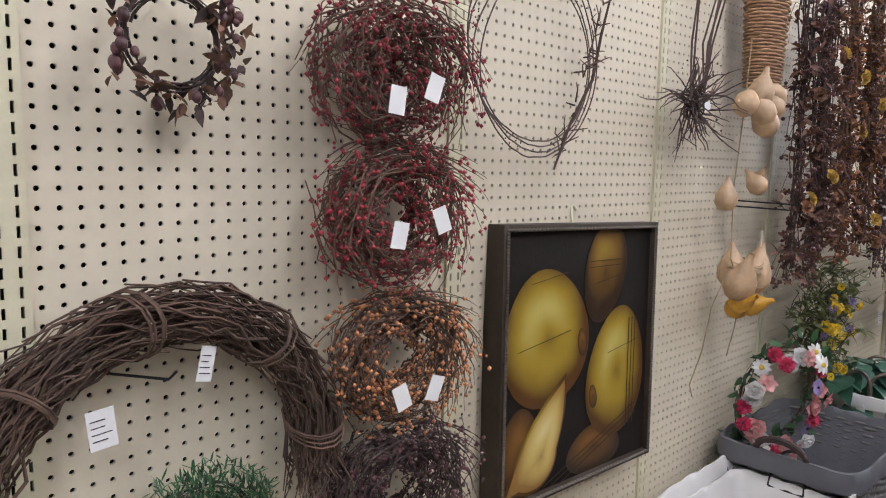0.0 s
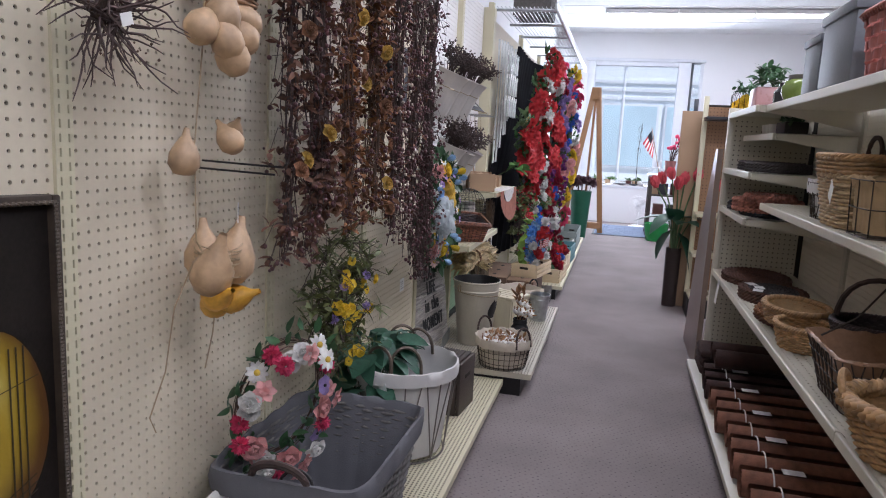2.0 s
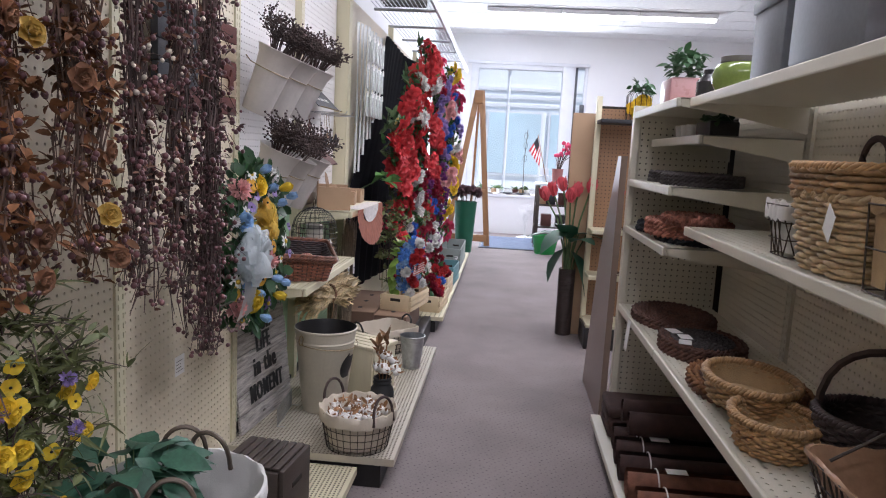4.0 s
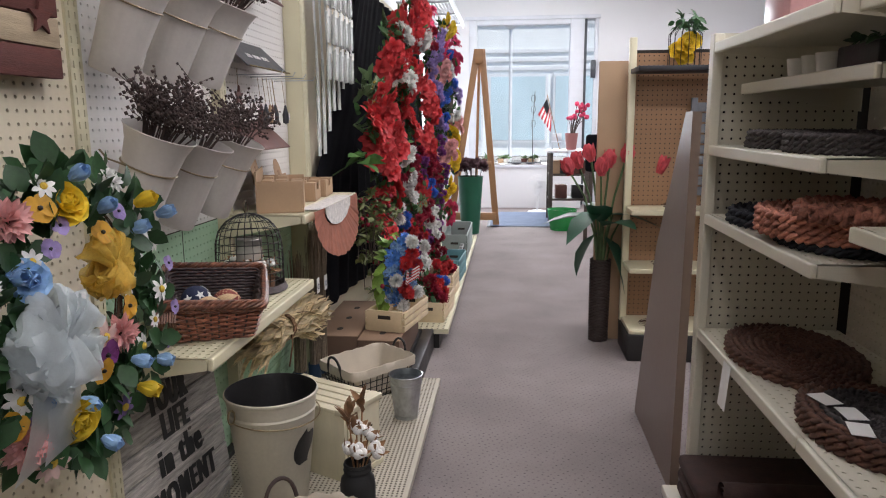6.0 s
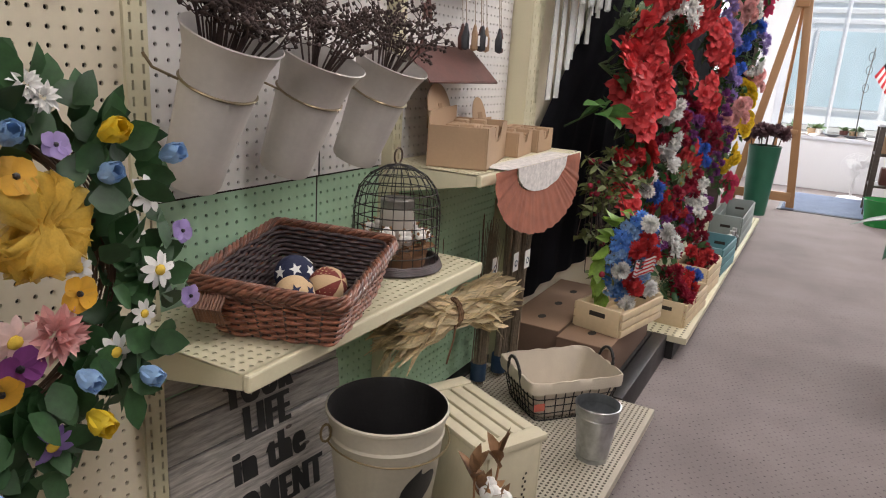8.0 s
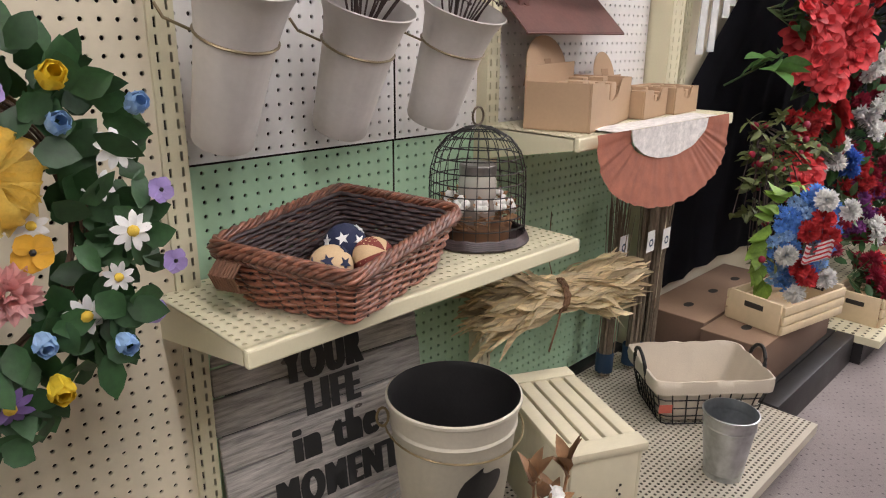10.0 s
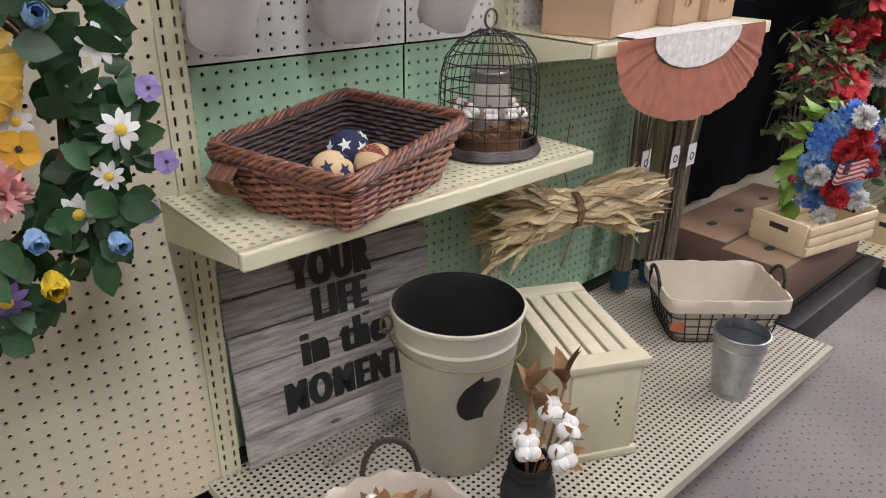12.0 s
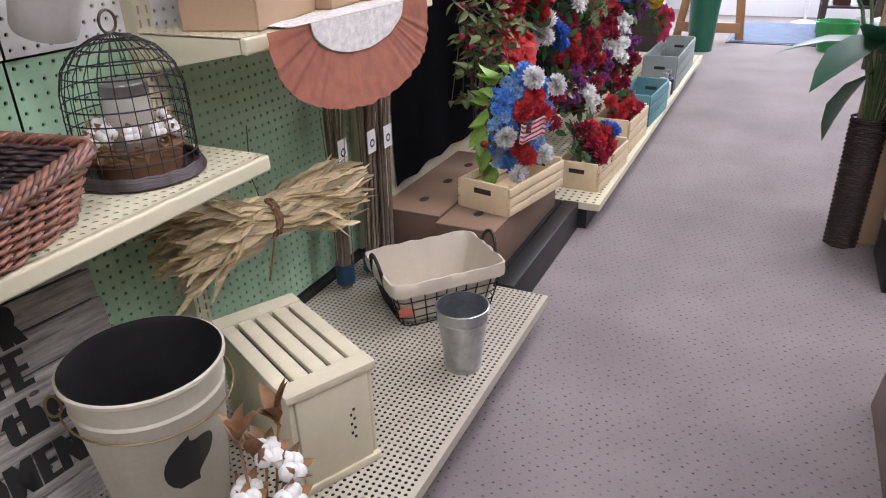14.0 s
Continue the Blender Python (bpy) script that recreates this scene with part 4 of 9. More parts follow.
painted("painted_pear", -0.135, 0.365, 0.152, 0.158, PEARLIT, 0.002, 0.12, 0.25)
painted("painted_pear", 0.085, 0.50, 0.085, 0.125, PEARDIM, 0.0024, -0.1, -0.3)
painted("painted_pear", 0.145, 0.25, 0.125, 0.165, PEARLIT, 0.0016, 0.15, -0.15)
painted("painted_pear_stem", -0.005, 0.34, 0.018, 0.035, PEARBROWN, 0.001, 0.1, 0.2)
painted("painted_pear_stem", 0.045, 0.20, 0.016, 0.03, PEARBROWN, 0.0008, 0.1, 0.2)
painted("painted_pear_far", -0.22, 0.10, 0.08, 0.12, PEARBROWN, 0.0028, 0.2)
painted("painted_pear_far", 0.06, 0.07, 0.11, 0.06, PEARBROWN, 0.003, 0.2)


def painted_slice(nm, inset, ma, y):
    """A wedge cut from a pear: a point above, a straight cut edge and a round belly."""
    tip, foot = Vector((-0.062, 0.278)), Vector((-0.279, 0.022))
    ring = [tip.lerp(foot, u) + Vector((-0.022, 0.018)) * math.sin(math.pi * u) for u in np.linspace(0, 1, 8)]
    ring += [Vector((-0.185 + 0.094 * math.cos(a), 0.102 + 0.084 * math.sin(a))) for a in np.linspace(-2.1, 0.0, 14)]
    ring += [Vector((-0.091, 0.102)).lerp(tip, u) + Vector((0.012 * math.sin(math.pi * u), 0)) for u in (0.25, 0.5, 0.75)]
    mid = sum(ring, Vector((0, 0))) / len(ring)
    pts = [mid + (p - mid) * (1 - inset) for p in ring]
    pts = [(max(-W2 + 0.018, p.x), y, max(0.018, p.y)) for p in pts]
    k = len(pts)
    part(nm, Shape().add(pts + [(mid.x, y - 0.0008, mid.y)], [(k, (i + 1) % k, i) for i in range(k)]), ma, t, smooth=0)


painted_slice("painted_slice_rind", 0.0, PEARLIT, 0.0008)
painted_slice("painted_slice", 0.10, PEARFLESH, 0.0)
s = Shape()
for k in range(3):
    s.box(-0.17 + 0.01 * k, 0.25, -0.0012, -0.0008, -0.001, 0.001, Matrix.Translation((0, 0, 0.045 + 0.014 * k)) @ Matrix.Rotation(radians(-19), 4, "Y"))
    s.box(0.19 + 0.014 * k, 0.193 + 0.014 * k, -0.0012, -0.0008, 0.10, 0.38)
    if k < 2:
        s.box(0.02, 0.16, -0.0012, -0.0008, 0.515 + 0.014 * k, 0.517 + 0.014 * k, Matrix.Rotation(radians(-1), 4, "Y"))
for x0, x1, z in ((-0.24, -0.05, 0.345), (-0.2, -0.07, 0.49), (0.1, 0.25, 0.30), (0.03, 0.15, 0.475)):
    s.box(0, x1 - x0, -0.0012, -0.0008, -0.0007, 0.0007, Matrix.Translation((x0, 0, z)) @ Matrix.Rotation(radians(-9), 4, "Y"))
part("crackle_lines", s, LINE, t)
part("hanger", Shape().tube([(-0.02, 0.03, HH), (-0.02, 0.035, HH + 0.035), (-0.012, 0.035, HH + 0.042), (-0.004, 0.03, HH + 0.03)], 0.004, 6), STEEL, t, "cream picture hook")

# garlic and gourds on a string, wicker cone
GARLIC = mat("dried_gourd_skin", (0.46, 0.31, 0.18), 0.5, var=0.3, scale=14, fine=70, rnd=0.2)
GOURD = mat("ochre_gourd", (0.62, 0.33, 0.035), 0.45, var=0.25, scale=14, rnd=0.15)
STRING = mat("jute_string", (0.36, 0.27, 0.16), 0.9, var=0.2, scale=80)
rng.seed(16)
t = thing("gourd_string", "string of dried tan and yellow gourds with raffia ties", "garland", Matrix.Translation((1.74, 0.885, 0)))
GPROF = [(0.001, -0.035), (0.018, -0.032), (0.029, -0.015), (0.028, 0.005), (0.018, 0.025), (0.008, 0.04), (0.005, 0.055)]


def gourd(x, y, z, sc, rx, ry, ma=GARLIC):
    part("gourd", Shape().lathe([(r * sc, h * sc) for r, h in GPROF], 14), ma, t, smooth=180, m=euler(x, y, z, rx, ry, R(0, 6)))


for x, z, sc in ((0.02, 1.47, 1.3), (0.09, 1.44, 1.3), (0.03, 1.39, 1.25), (-0.03, 1.44, 1.2), (0.10, 1.47, 1.1), (0.01, 1.42, 1.2)):
    gourd(x, R(-0.04, 0.0), z, sc, R(-1.2, 1.2), R(-1.2, 1.2))
gourd(-0.05, 0.02, 1.175, 1.1, 0.2, 0.1)
gourd(0.07, -0.01, 1.215, 1.0, 0.4, 0.7)
gourd(0.085, -0.01, 1.23, 0.8, -0.4, -0.7)
for x, y, z, ry, sc in ((-0.01, -0.02, 0.935, 0.35, 1.6), (0.055, -0.03, 0.955, -0.2, 1.7), (0.02, 0.02, 0.96, 0.0, 1.5)):
    gourd(x, y, z, sc, 0.1, ry)
for x, y, z in ((0.01, -0.02, 0.875), (0.06, -0.03, 0.86), (0.045, 0.01, 0.845)):
    gourd(x, y, z, 1.15, 1.2, R(-1, 1), GOURD)
s = Shape()
s.tube([(0.0, 0.0, 1.62), (0.0, 0.01, 1.4), (-0.03, 0.01, 1.2), (-0.04, 0.0, 1.0), (0.0, 0, 0.95)], 0.002, 4)
s.tube([(0.03, 0, 0.84), (0.035, 0.01, 0.78), (0.02, 0.02, 0.70)], 0.0018, 4)
s.tube([(-0.04, 0.01, 0.95), (-0.075, 0.03, 0.86), (-0.08, 0.05, 0.72), (-0.12, 0.06, 0.63), (-0.10, 0.06, 0.59)], 0.0018, 4)
for k in range(9):
    z = 0.955 + R(-0.03, 0.05)
    s.tube([(0.02 + 0.055 * math.cos(a), -0.015 + 0.05 * math.sin(a), z + 0.012 * math.sin(a + k)) for a in np.linspace(0, 6.28, 16)], 0.0014, 4)
part("string", s, STRING, t, "jute string and raffia ties")
tag_part(t, euler(0.04, -0.05, 1.08, 0, 0.1, 0.5), 0.03, 0.045)
s = Shape().tube([(0.15, 0.11, 1.16), (0.15, -0.1, 1.155), (0.15, -0.11, 1.165)], 0.0025, 5).tube([(0.11, 0.11, 1.145), (0.11, -0.1, 1.14)], 0.0025, 5)
part("peg_hook", s, IRON, t)

WICKER = mat("tan_wicker", (0.34, 0.20, 0.105), 0.6, var=0.3, scale=60, rnd=0.35)
rng.seed(17)
t = thing("wicker_cone", "tan wicker wall basket hanging flat on the pegboard", "basket", Matrix.Translation((1.86, 0.90, 1.50)))
s = Shape()
woven(s, 14, oval(0.10, 0.06), 0, 0.42, 46, 0.0042, 0.004, 56, 1.0, 0.72)
part("weave", s, WICKER, t, smooth=180)
part("inside", Shape().lathe([(0.001, 0.004), (0.066, 0.004), (0.094, 0.41)], 20, squash=0.6), WICKER, t)

# ---------------------------------------------------------------- hanging berry garlands
def garland(x, z0, z1, seed, stem, leafs, berry, label, width=0.05, n=26, nl=130, nb=170, berry2=None, y=0.90, leaf_l=0.03):
    rng.seed(seed)
    t = thing("berry_garland", label, "garland", Matrix.Translation((x, y, 0)), "hanging berry garlands")
    s, pts_all = Shape(), []
    wob = [R(-0.02, 0.02) for q in range(12)]
    for k in range(n):
        za, zb = R(z0 + 0.25, z1), 0
        zb = max(z0, za - R(0.25, 0.6))
        ox, oy, pts = R(-width, width) * 0.5, R(-width, width * 0.6) * 0.5, []
        for i in range(7):
            u = i / 6
            z = za + (zb - za) * u
            w = np.interp((z - z0) / (z1 - z0) * 11, range(12), wob)
            pts.append((ox + w + R(-.008, .008) + (R(-1, 1) * width * 0.7 if i == 6 else 0), oy + R(-.008, .008), z))
        s.tube(pts, [0.0024, 0.0024, 0.0022, 0.002, 0.0017, 0.0014, 0.0008], 4, cap=False)
        pts_all += pts[1:]
        for q in range(3):
            p = pts[rng.randrange(1, 6)]
            e = (p[0] + R(-1, 1) * width * 1.2, p[1] + R(-1, 0.6) * width, p[2] + R(-0.06, 0.01))
            s.tube([p, ((p[0] + e[0]) / 2, (p[1] + e[1]) / 2, max(p[2], e[2]) + 0.005), e], [0.0013, 0.0011, 0.0008], 3, cap=False)
            pts_all += [e, e, e]
    part("stems", s, stem, t, smooth=0)
    s = Shape()
    leaves_on(s, pts_all, nl, leaf_l, leaf_l * 0.55)
    part("leaves", s, leafs, t, smooth=180)
    for nm, ma, cnt, r0 in (("berries", berry, nb, 0.0055), ("pale_berries", berry2, nb // 4, 0.005)):
        if ma:
            b = Shape()
            for k in range(cnt):
                p = pts_all[rng.randrange(len(pts_all))]
                b.ball((p[0] + R(-.012, .012), p[1] + R(-.012, .012), p[2] + R(-.012, .012)), r0 * R(0.6, 1.3), 6, 4)
            part(nm, b, ma, t, smooth=180)
    part("peg_hook", Shape().tube([(0, 0.99 - y, z1), (0, -0.02, z1), (0, -0.03, z1 + 0.01)], 0.0025, 5), IRON, t)
    return t


GARLEAF = mat("dark_brown_leaf", (0.15, 0.072, 0.045), 0.7, var=0.4, scale=30, rnd=0.6, trans=0.2)
GARRUST = mat("dark_rust_leaf", (0.22, 0.095, 0.038), 0.7, var=0.4, scale=30, rnd=0.6, trans=0.2)
GARLANDS = ((2.06, 0.91, 0), (2.13, 0.89, 0), (2.21, 0.99, 0), (2.31, 0.96, 1), (2.39, 0.98, 1), (2.47, 1.02, 1), (2.58, 0.96, 1), (2.66, 0.94, 2), (2.74, 0.86, 2), (2.82, 0.92, 2), (2.89, 0.76, 3), (2.95, 0.71, 3), (3.00, 0.70, 3))
for k, (x, z0, kind) in enumerate(GARLANDS):
    y = 0.86 - 0.11 * k / 14 - 0.03 * (k % 2)
    if kind == 0:
        garland(x, z0, 2.05, 100 + k, DARKTWIG, GARLEAF, DARKBERRY, "garland of brown leaves and dark pods with rusty flowers", 0.05, 34, 520, 280, y=y, leaf_l=0.028)
    elif kind == 1:
        garland(x, z0, 2.05, 100 + k, TWIG, GARRUST, DARKBERRY, "garland of rust leaves and small pods", 0.042, 34, 480, 260, y=y, leaf_l=0.026)
    elif kind == 2:
        garland(x, z0, 2.05, 100 + k, DARKTWIG, GARLEAF, DARKBERRY, "dark berry garland dotted with cream berries", 0.042, 34, 190, 330, WHITEBERRY, y=y, leaf_l=0.02)
    else:
        garland(x, z0, 2.05, 100 + k, DARKTWIG, DARKTWIG, DARKBERRY, "dense dark purple berry garland hanging low", 0.05, 46, 320, 380, y=y, leaf_l=0.018)
t = thing("price_card", "small white price card under the dark garlands", "price card", Matrix.Translation((2.96, 0.82, 0.695)))
tag_part(t, Matrix(), 0.05, 0.05)
# odd rusty and yellow silk flowers in the garlands
bl_y, bl_r = rose(petal_mat("faded_yellow_petal", (0.55, 0.36, 0.08)), 0.02), rose(RUSTLEAF, 0.02)
rng.seed(130)
for ob in [o for o in scene.objects if o.name.startswith("berry_garland")][:7]:
    for k in range(3):
        part("silk_flower", bl_y if k < 1 else bl_r, None, ob, "faded rusty silk flower", m=Matrix.Translation((R(-.03, .03), -0.05, R(0.95, 1.75))) @ towards((R(-.8, .3), -1, R(-.3, .5))))

# yellow and blue wildflower swag
rng.seed(140)
t = thing("wildflower_swag", "swag of dark greenery with yellow and blue silk flowers", "garland", Matrix.Translation((2.42, 0.87, 0.74)) @ Matrix.Diagonal((1.35, 1.1, 1.15, 1)))
s, pts = Shape(), []
for k in range(130):
    a, r0 = R(0, 6.28), R(0.02, 0.10)
    p = Vector((r0 * math.cos(a) * 1.1, R(-0.05, 0.05), r0 * math.sin(a) * 1.6))
    d = Vector((math.cos(a) * 0.6 + R(-.6, .6), R(-.8, .2), R(-1, 0.7))).normalized()
    e = p + d * R(0.05, 0.12)
    s.tube([tuple(p), tuple((p + e) / 2 + Vector((0, 0, 0.01))), tuple(e)], [0.0018, 0.0014, 0.0008], 3, cap=False)
    pts += [tuple(p), tuple((p + e) / 2), tuple(e)]
part("stems", s, DARKTWIG, t, smooth=0)
s = Shape()
leaves_on(s, pts, 620, 0.028, 0.013)
OLIVE = mat("olive_swag_leaf", (0.13, 0.15, 0.05), 0.6, var=0.35, scale=30, rnd=0.45, trans=0.2)
part("leaves", s, OLIVE, t, smooth=180)
s = Shape()
leaves_on(s, pts, 700, 0.05, 0.005)
part("grass_blades", s, OLIVE, t, smooth=180)
for ma, cnt, fn in ((YELLOW, 13, rose), (LILAC, 4, mum), (YELLOW, 10, pansy)):
    me = fn(ma, 0.0135)
    for k in range(cnt):
        a = R(0, 6.28)
        part("silk_flower", me, None, t, m=Matrix.Translation((R(0.05, 0.12) * math.cos(a), R(-0.085, -0.05), R(0.05, 0.19) * math.sin(a))) @ towards((R(-.9, .2), -1, R(-.2, .5))))

# ---------------------------------------------------------------- on the base decks
CLOTH = mat("white_cotton_cloth", (0.70, 0.68, 0.65), 0.9, var=0.06, scale=10, fine=300, bump=0.25)
GREYCLOTH = mat("grey_cloth", (0.13, 0.13, 0.14), 0.9, var=0.12, scale=12, fine=300, bump=0.25)
CREAMCLOTH = mat("cream_cloth", (0.58, 0.51, 0.41), 0.9, var=0.08, scale=12, fine=300, bump=0.25)
GREYWICKER = mat("grey_wicker", (0.15, 0.14, 0.13), 0.7, var=0.3, scale=60, rnd=0.3)
RUSTYWIRE = mat("brown_wire", (0.06, 0.045, 0.035), 0.5, metal=0.5, var=0.3)
rng.seed(200)


def loop_pts(outline, sc, z, n=60):
    return [(outline(2 * math.pi * i / n)[0] * sc, outline(2 * math.pi * i / n)[1] * sc, z) for i in range(n)]


def wire_sides(s, outline, z0, z1, bottom, top, verts, rows, r, slant=0.0):
    for k in range(rows + 1):
        u = k / rows
        s.tube(loop_pts(outline, bottom + (top - bottom) * u, z0 + (z1 - z0) * u), r, 5, closed=True)
    for k in range(verts):
        for sg in ((1, -1) if slant else (0,)):
            a = 2 * math.pi * k / verts
            p0, p1 = outline(a), outline(a + sg * slant)
            s.tube([(p0[0] * bottom, p0[1] * bottom, z0), ((p0[0] * bottom + p1[0] * top) / 2, (p0[1] * bottom + p1[1] * top) / 2, (z0 + z1) / 2), (p1[0] * top, p1[1] * top, z1)], r, 5)
    return s


# two nested white lined baskets with iron handles
for k, (hx, hy, x, y, top) in enumerate(((0.245, 0.18, 1.645, 0.74, 0.36), (0.20, 0.145, 1.64, 0.735, 0.335))):
    t = thing("lined_basket", "rectangular black wire basket with white cloth lining" if k == 0 else "smaller white lined basket nested in another", "basket", Matrix.Translation((x, y, 0.082)), "nested white lined baskets")
    o = rect_outline(hx, hy, 12)
    zt = top - 0.082
    if k == 0:
        part("wire_frame", wire_sides(Shape(), o, 0.003, zt - 0.005, 0.86, 0.985, 44, 9, 0.0018, 0.35), IRON, t)
    part("lining", liner(Shape(), o, 0.006 + 0.02 * k, zt, 1.0, 0.86, n=96, fold=0.07 if k == 0 else 0.02, ruffle=0.002), CLOTH, t, smooth=60)
    for sx in (-1, 1):
        h = part("handle", hoop_handle(Shape(), -0.05, 0.05, zt - 0.02, 0.075, 0.0045, sx * hx * 0.97, axis="y", tilt=0.25 * sx).tube([(sx * hx * 0.97, -0.05, zt - 0.02), (sx * hx * 0.97, 0.05, zt - 0.02)], 0.0045, 6), IRON, t, "black iron loop handle")

# grey lined wicker basket
t = thing("lined_basket", "grey wicker basket with a dark grey cloth lining", "basket", Matrix.Translation((2.12, 0.755, 0.082)))
o = rect_outline(0.29, 0.205, 9)
part("weave", woven(Shape(), 40, o, 0.006, 0.31, 26, 0.0055, 0.004, 130, 0.96, 0.74), GREYWICKER, t, smooth=180)
part("lining", liner(Shape(), o, 0.012, 0.335, 1.0, 0.74, n=110, fold=0.06, ruffle=0.0025), GREYCLOTH, t, smooth=60)
s = hoop_handle(Shape(), -0.075, 0.075, 0.32, 0.07, 0.007, -0.285, axis="y", tilt=-0.3)
s.stamp(hoop_handle(Shape(), -0.07, 0.07, 0.32, 0.06, 0.006, -0.285, axis="y", tilt=-0.3), Matrix.Translation((0, 0, 0)))
part("handle", s, DARKTWIG, t, "dark twisted vine handle")

# pink and white flower wreath standing in it
PETALS = [(rose, PINK), (daisy, WHITE), (mum, CORAL), (rose, PINK), (mum, LILAC), (daisy, WHITE), (rose, WHITE), (mum, CORAL)]


def flower_wreath(name, label, m, rad, squash, kinds, n, size, leaf_ma, nleaf, leaf_l, seed, a0=0.0, a1=6.283, wide=0.25, twig=True):
    rng.seed(seed)
    t = thing(name, label, "wreath", m)
    s = Shape()
    ring_twigs(s, rad, 0.014, 40, 0.0022, (0.8, 1.8), 0.1, squash=squash)
    part("vine_ring", s, TWIG, t, smooth=0)
    s = Shape()
    for k in range(nleaf):
        a = R(a0, a1)
        rr = rad * (1 + R(-wide, wide) * 1.2)
        s.leaf(euler(rr * math.cos(a), R(-0.045, 0.0), rr * math.sin(a) * squash, R(-0.7, 0.7), R(-3.1, 3.1), R(-1.2, 1.2)), leaf_l * R(0.7, 1.3), leaf_l * 0.62, R(0, 0.5), R(0.1, 0.4))
    part("leaves", s, leaf_ma, t, smooth=180)
    made = [(fn(ma, size * f), nm) for fn, ma, f, nm in kinds]
    for k in range(n):
        a = a0 + (a1 - a0) * (k + R(-0.3, 0.3)) / n
        rr = rad * (1 + R(-wide, wide) * 0.8)
        me, nm = made[(k * 5 + rng.randrange(2)) % len(made)]
        part(nm, me, None, t, m=Matrix.Translation((rr * math.cos(a), R(-0.085, -0.045), rr * math.sin(a) * squash)) @ towards((math.cos(a) * 0.5 + R(-.3, .3), -1, math.sin(a) * 0.4 + R(-.2, .4))))
    return t


flower_wreath("flower_wreath", "small wreath of pink and white silk flowers in a basket",
              Matrix.Translation((2.03, 0.86, 0.535)) @ Matrix.Rotation(radians(14), 4, "X") @ Matrix.Rotation(radians(-38), 4, "Z"), 0.115, 1.5,
              [(rose, PINK, 1.1, "rose"), (daisy, WHITE, 1.1, "daisy"), (mum, CORAL, 0.9, "mum"), (pansy, LILAC, 1.0, "pansy"), (rose, WHITE, 0.9, "rose"), (big_bloom, PINK, 1.1, "bloom")], 30, 0.027, DEEPGREEN, 120, 0.04, 201)

# round wire basket with plant
RB_M = Matrix.Translation((2.81, 0.755, 0.082))
t = thing("round_basket", "tall round wire basket with white cloth lining and loop handles", "basket", RB_M)
o = oval(0.205, 0.205)
s = Shape()
for z, sc in ((0.004, 0.80), (0.335, 0.985)):
    s.tube(loop_pts(o, sc, z), 0.004, 6, closed=True)
for k in range(9):
    a = 2 * math.pi * k / 9
    for q in (-0.32, 0.0, 0.32):
        p0, p1 = o(a), o(a + q)
        s.tube([(p0[0] * 0.80, p0[1] * 0.80, 0.004), (p1[0] * 0.99, p1[1] * 0.99, 0.335)], 0.0026, 5)
part("wire_frame", s, mat("pewter_wire", (0.22, 0.20, 0.18), 0.4, metal=0.7, var=0.2), t)
part("lining", liner(Shape(), o, 0.008, 0.345, 0.985, 0.78, n=72, fold=0.045, ruffle=0.002), CLOTH, t, smooth=60)
for a in (0.35, -0.15, 2.9, 3.5):
    s = hoop_handle(Shape(), -0.055, 0.055, 0.33, 0.095, 0.006, 0, axis="x", tilt=0.15)
    part("handle", s, mat("antique_bronze", (0.13, 0.10, 0.075), 0.45, metal=0.4, var=0.3) if a == 0.35 else bpy.data.materials["antique_bronze"], t, "bronze loop handle", m=Matrix.Rotation(a + math.pi / 2, 4, "Z") @ Matrix.Translation((0, -0.175 + 0.03 * (a in (-0.15, 3.5)), 0)))
tag_part(t, euler(-0.2, 0.02, 0.33, 0, 0.3, 1.2), 0.035, 0.06)
rng.seed(202)
t = thing("leafy_plant", "artificial plant with broad dark green leaves lying in a basket", "plant", RB_M @ Matrix.Translation((-0.05, 0.09, 0.02)))
s, st = Shape(), Shape()
for k in range(95):
    a, z = R(0, 6.28), R(0.24, 0.42)
    rr = R(0.02, 0.13)
    s.leaf(euler(rr * math.cos(a) - 0.02, rr * math.sin(a) * 0.8, z, R(-0.6, 0.6), R(-0.5, 0.7), a + R(-.5, .5)), R(0.085, 0.125), R(0.06, 0.085), R(0.2, 0.5), R(0.1, 0.35))
    if k % 3 == 0:
        st.tube([(0, 0, 0.0), (rr * math.cos(a) * 0.5, rr * math.sin(a) * 0.4, z * 0.6), (rr * math.cos(a) - 0.02, rr * math.sin(a) * 0.8, z)], 0.002, 4)
part("leaves", s, mat("blue_green_leaf", (0.05, 0.14, 0.085), 0.5, var=0.3, scale=30, rnd=0.35, trans=0.15), t, smooth=180)
part("stems", st, SAGE, t)

# dark slotted crate
DARKWOOD = mat("dark_stained_wood", (0.055, 0.04, 0.032), 0.55, var=0.35, scale=8, fine=60, stretch=(1, 1, 6), bump=0.2)
t = thing("slotted_crate", "dark stained wooden crate with rows of small slots", "crate", Matrix.Translation((3.27, 0.70, 0.081)) @ Matrix.Rotation(radians(-6), 4, "Z") @ Matrix.Diagonal((1, 1, 0.78, 1)))
for k in range(7):
    part("slat", Shape().bevel_box(-0.095, 0.095, -0.085 + 0.026 * k, -0.064 + 0.026 * k, 0.285, 0.297, 0.002), DARKWOOD, t)
for y in (-0.095, 0.095):
    part("side_panel", Shape().bevel_box(-0.1, 0.1, y - 0.007, y + 0.007, 0, 0.29, 0.002), DARKWOOD, t)
for x in (-0.1, 0.1):
    part("end_panel", Shape().bevel_box(x - 0.007, x + 0.007, -0.086, 0.086, 0, 0.284, 0.002), DARKWOOD, t)
part("handle_slot", Shape().bevel_box(-0.035, 0.035, -0.1035, -0.101, 0.19, 0.21, 0.001), VOID, t)

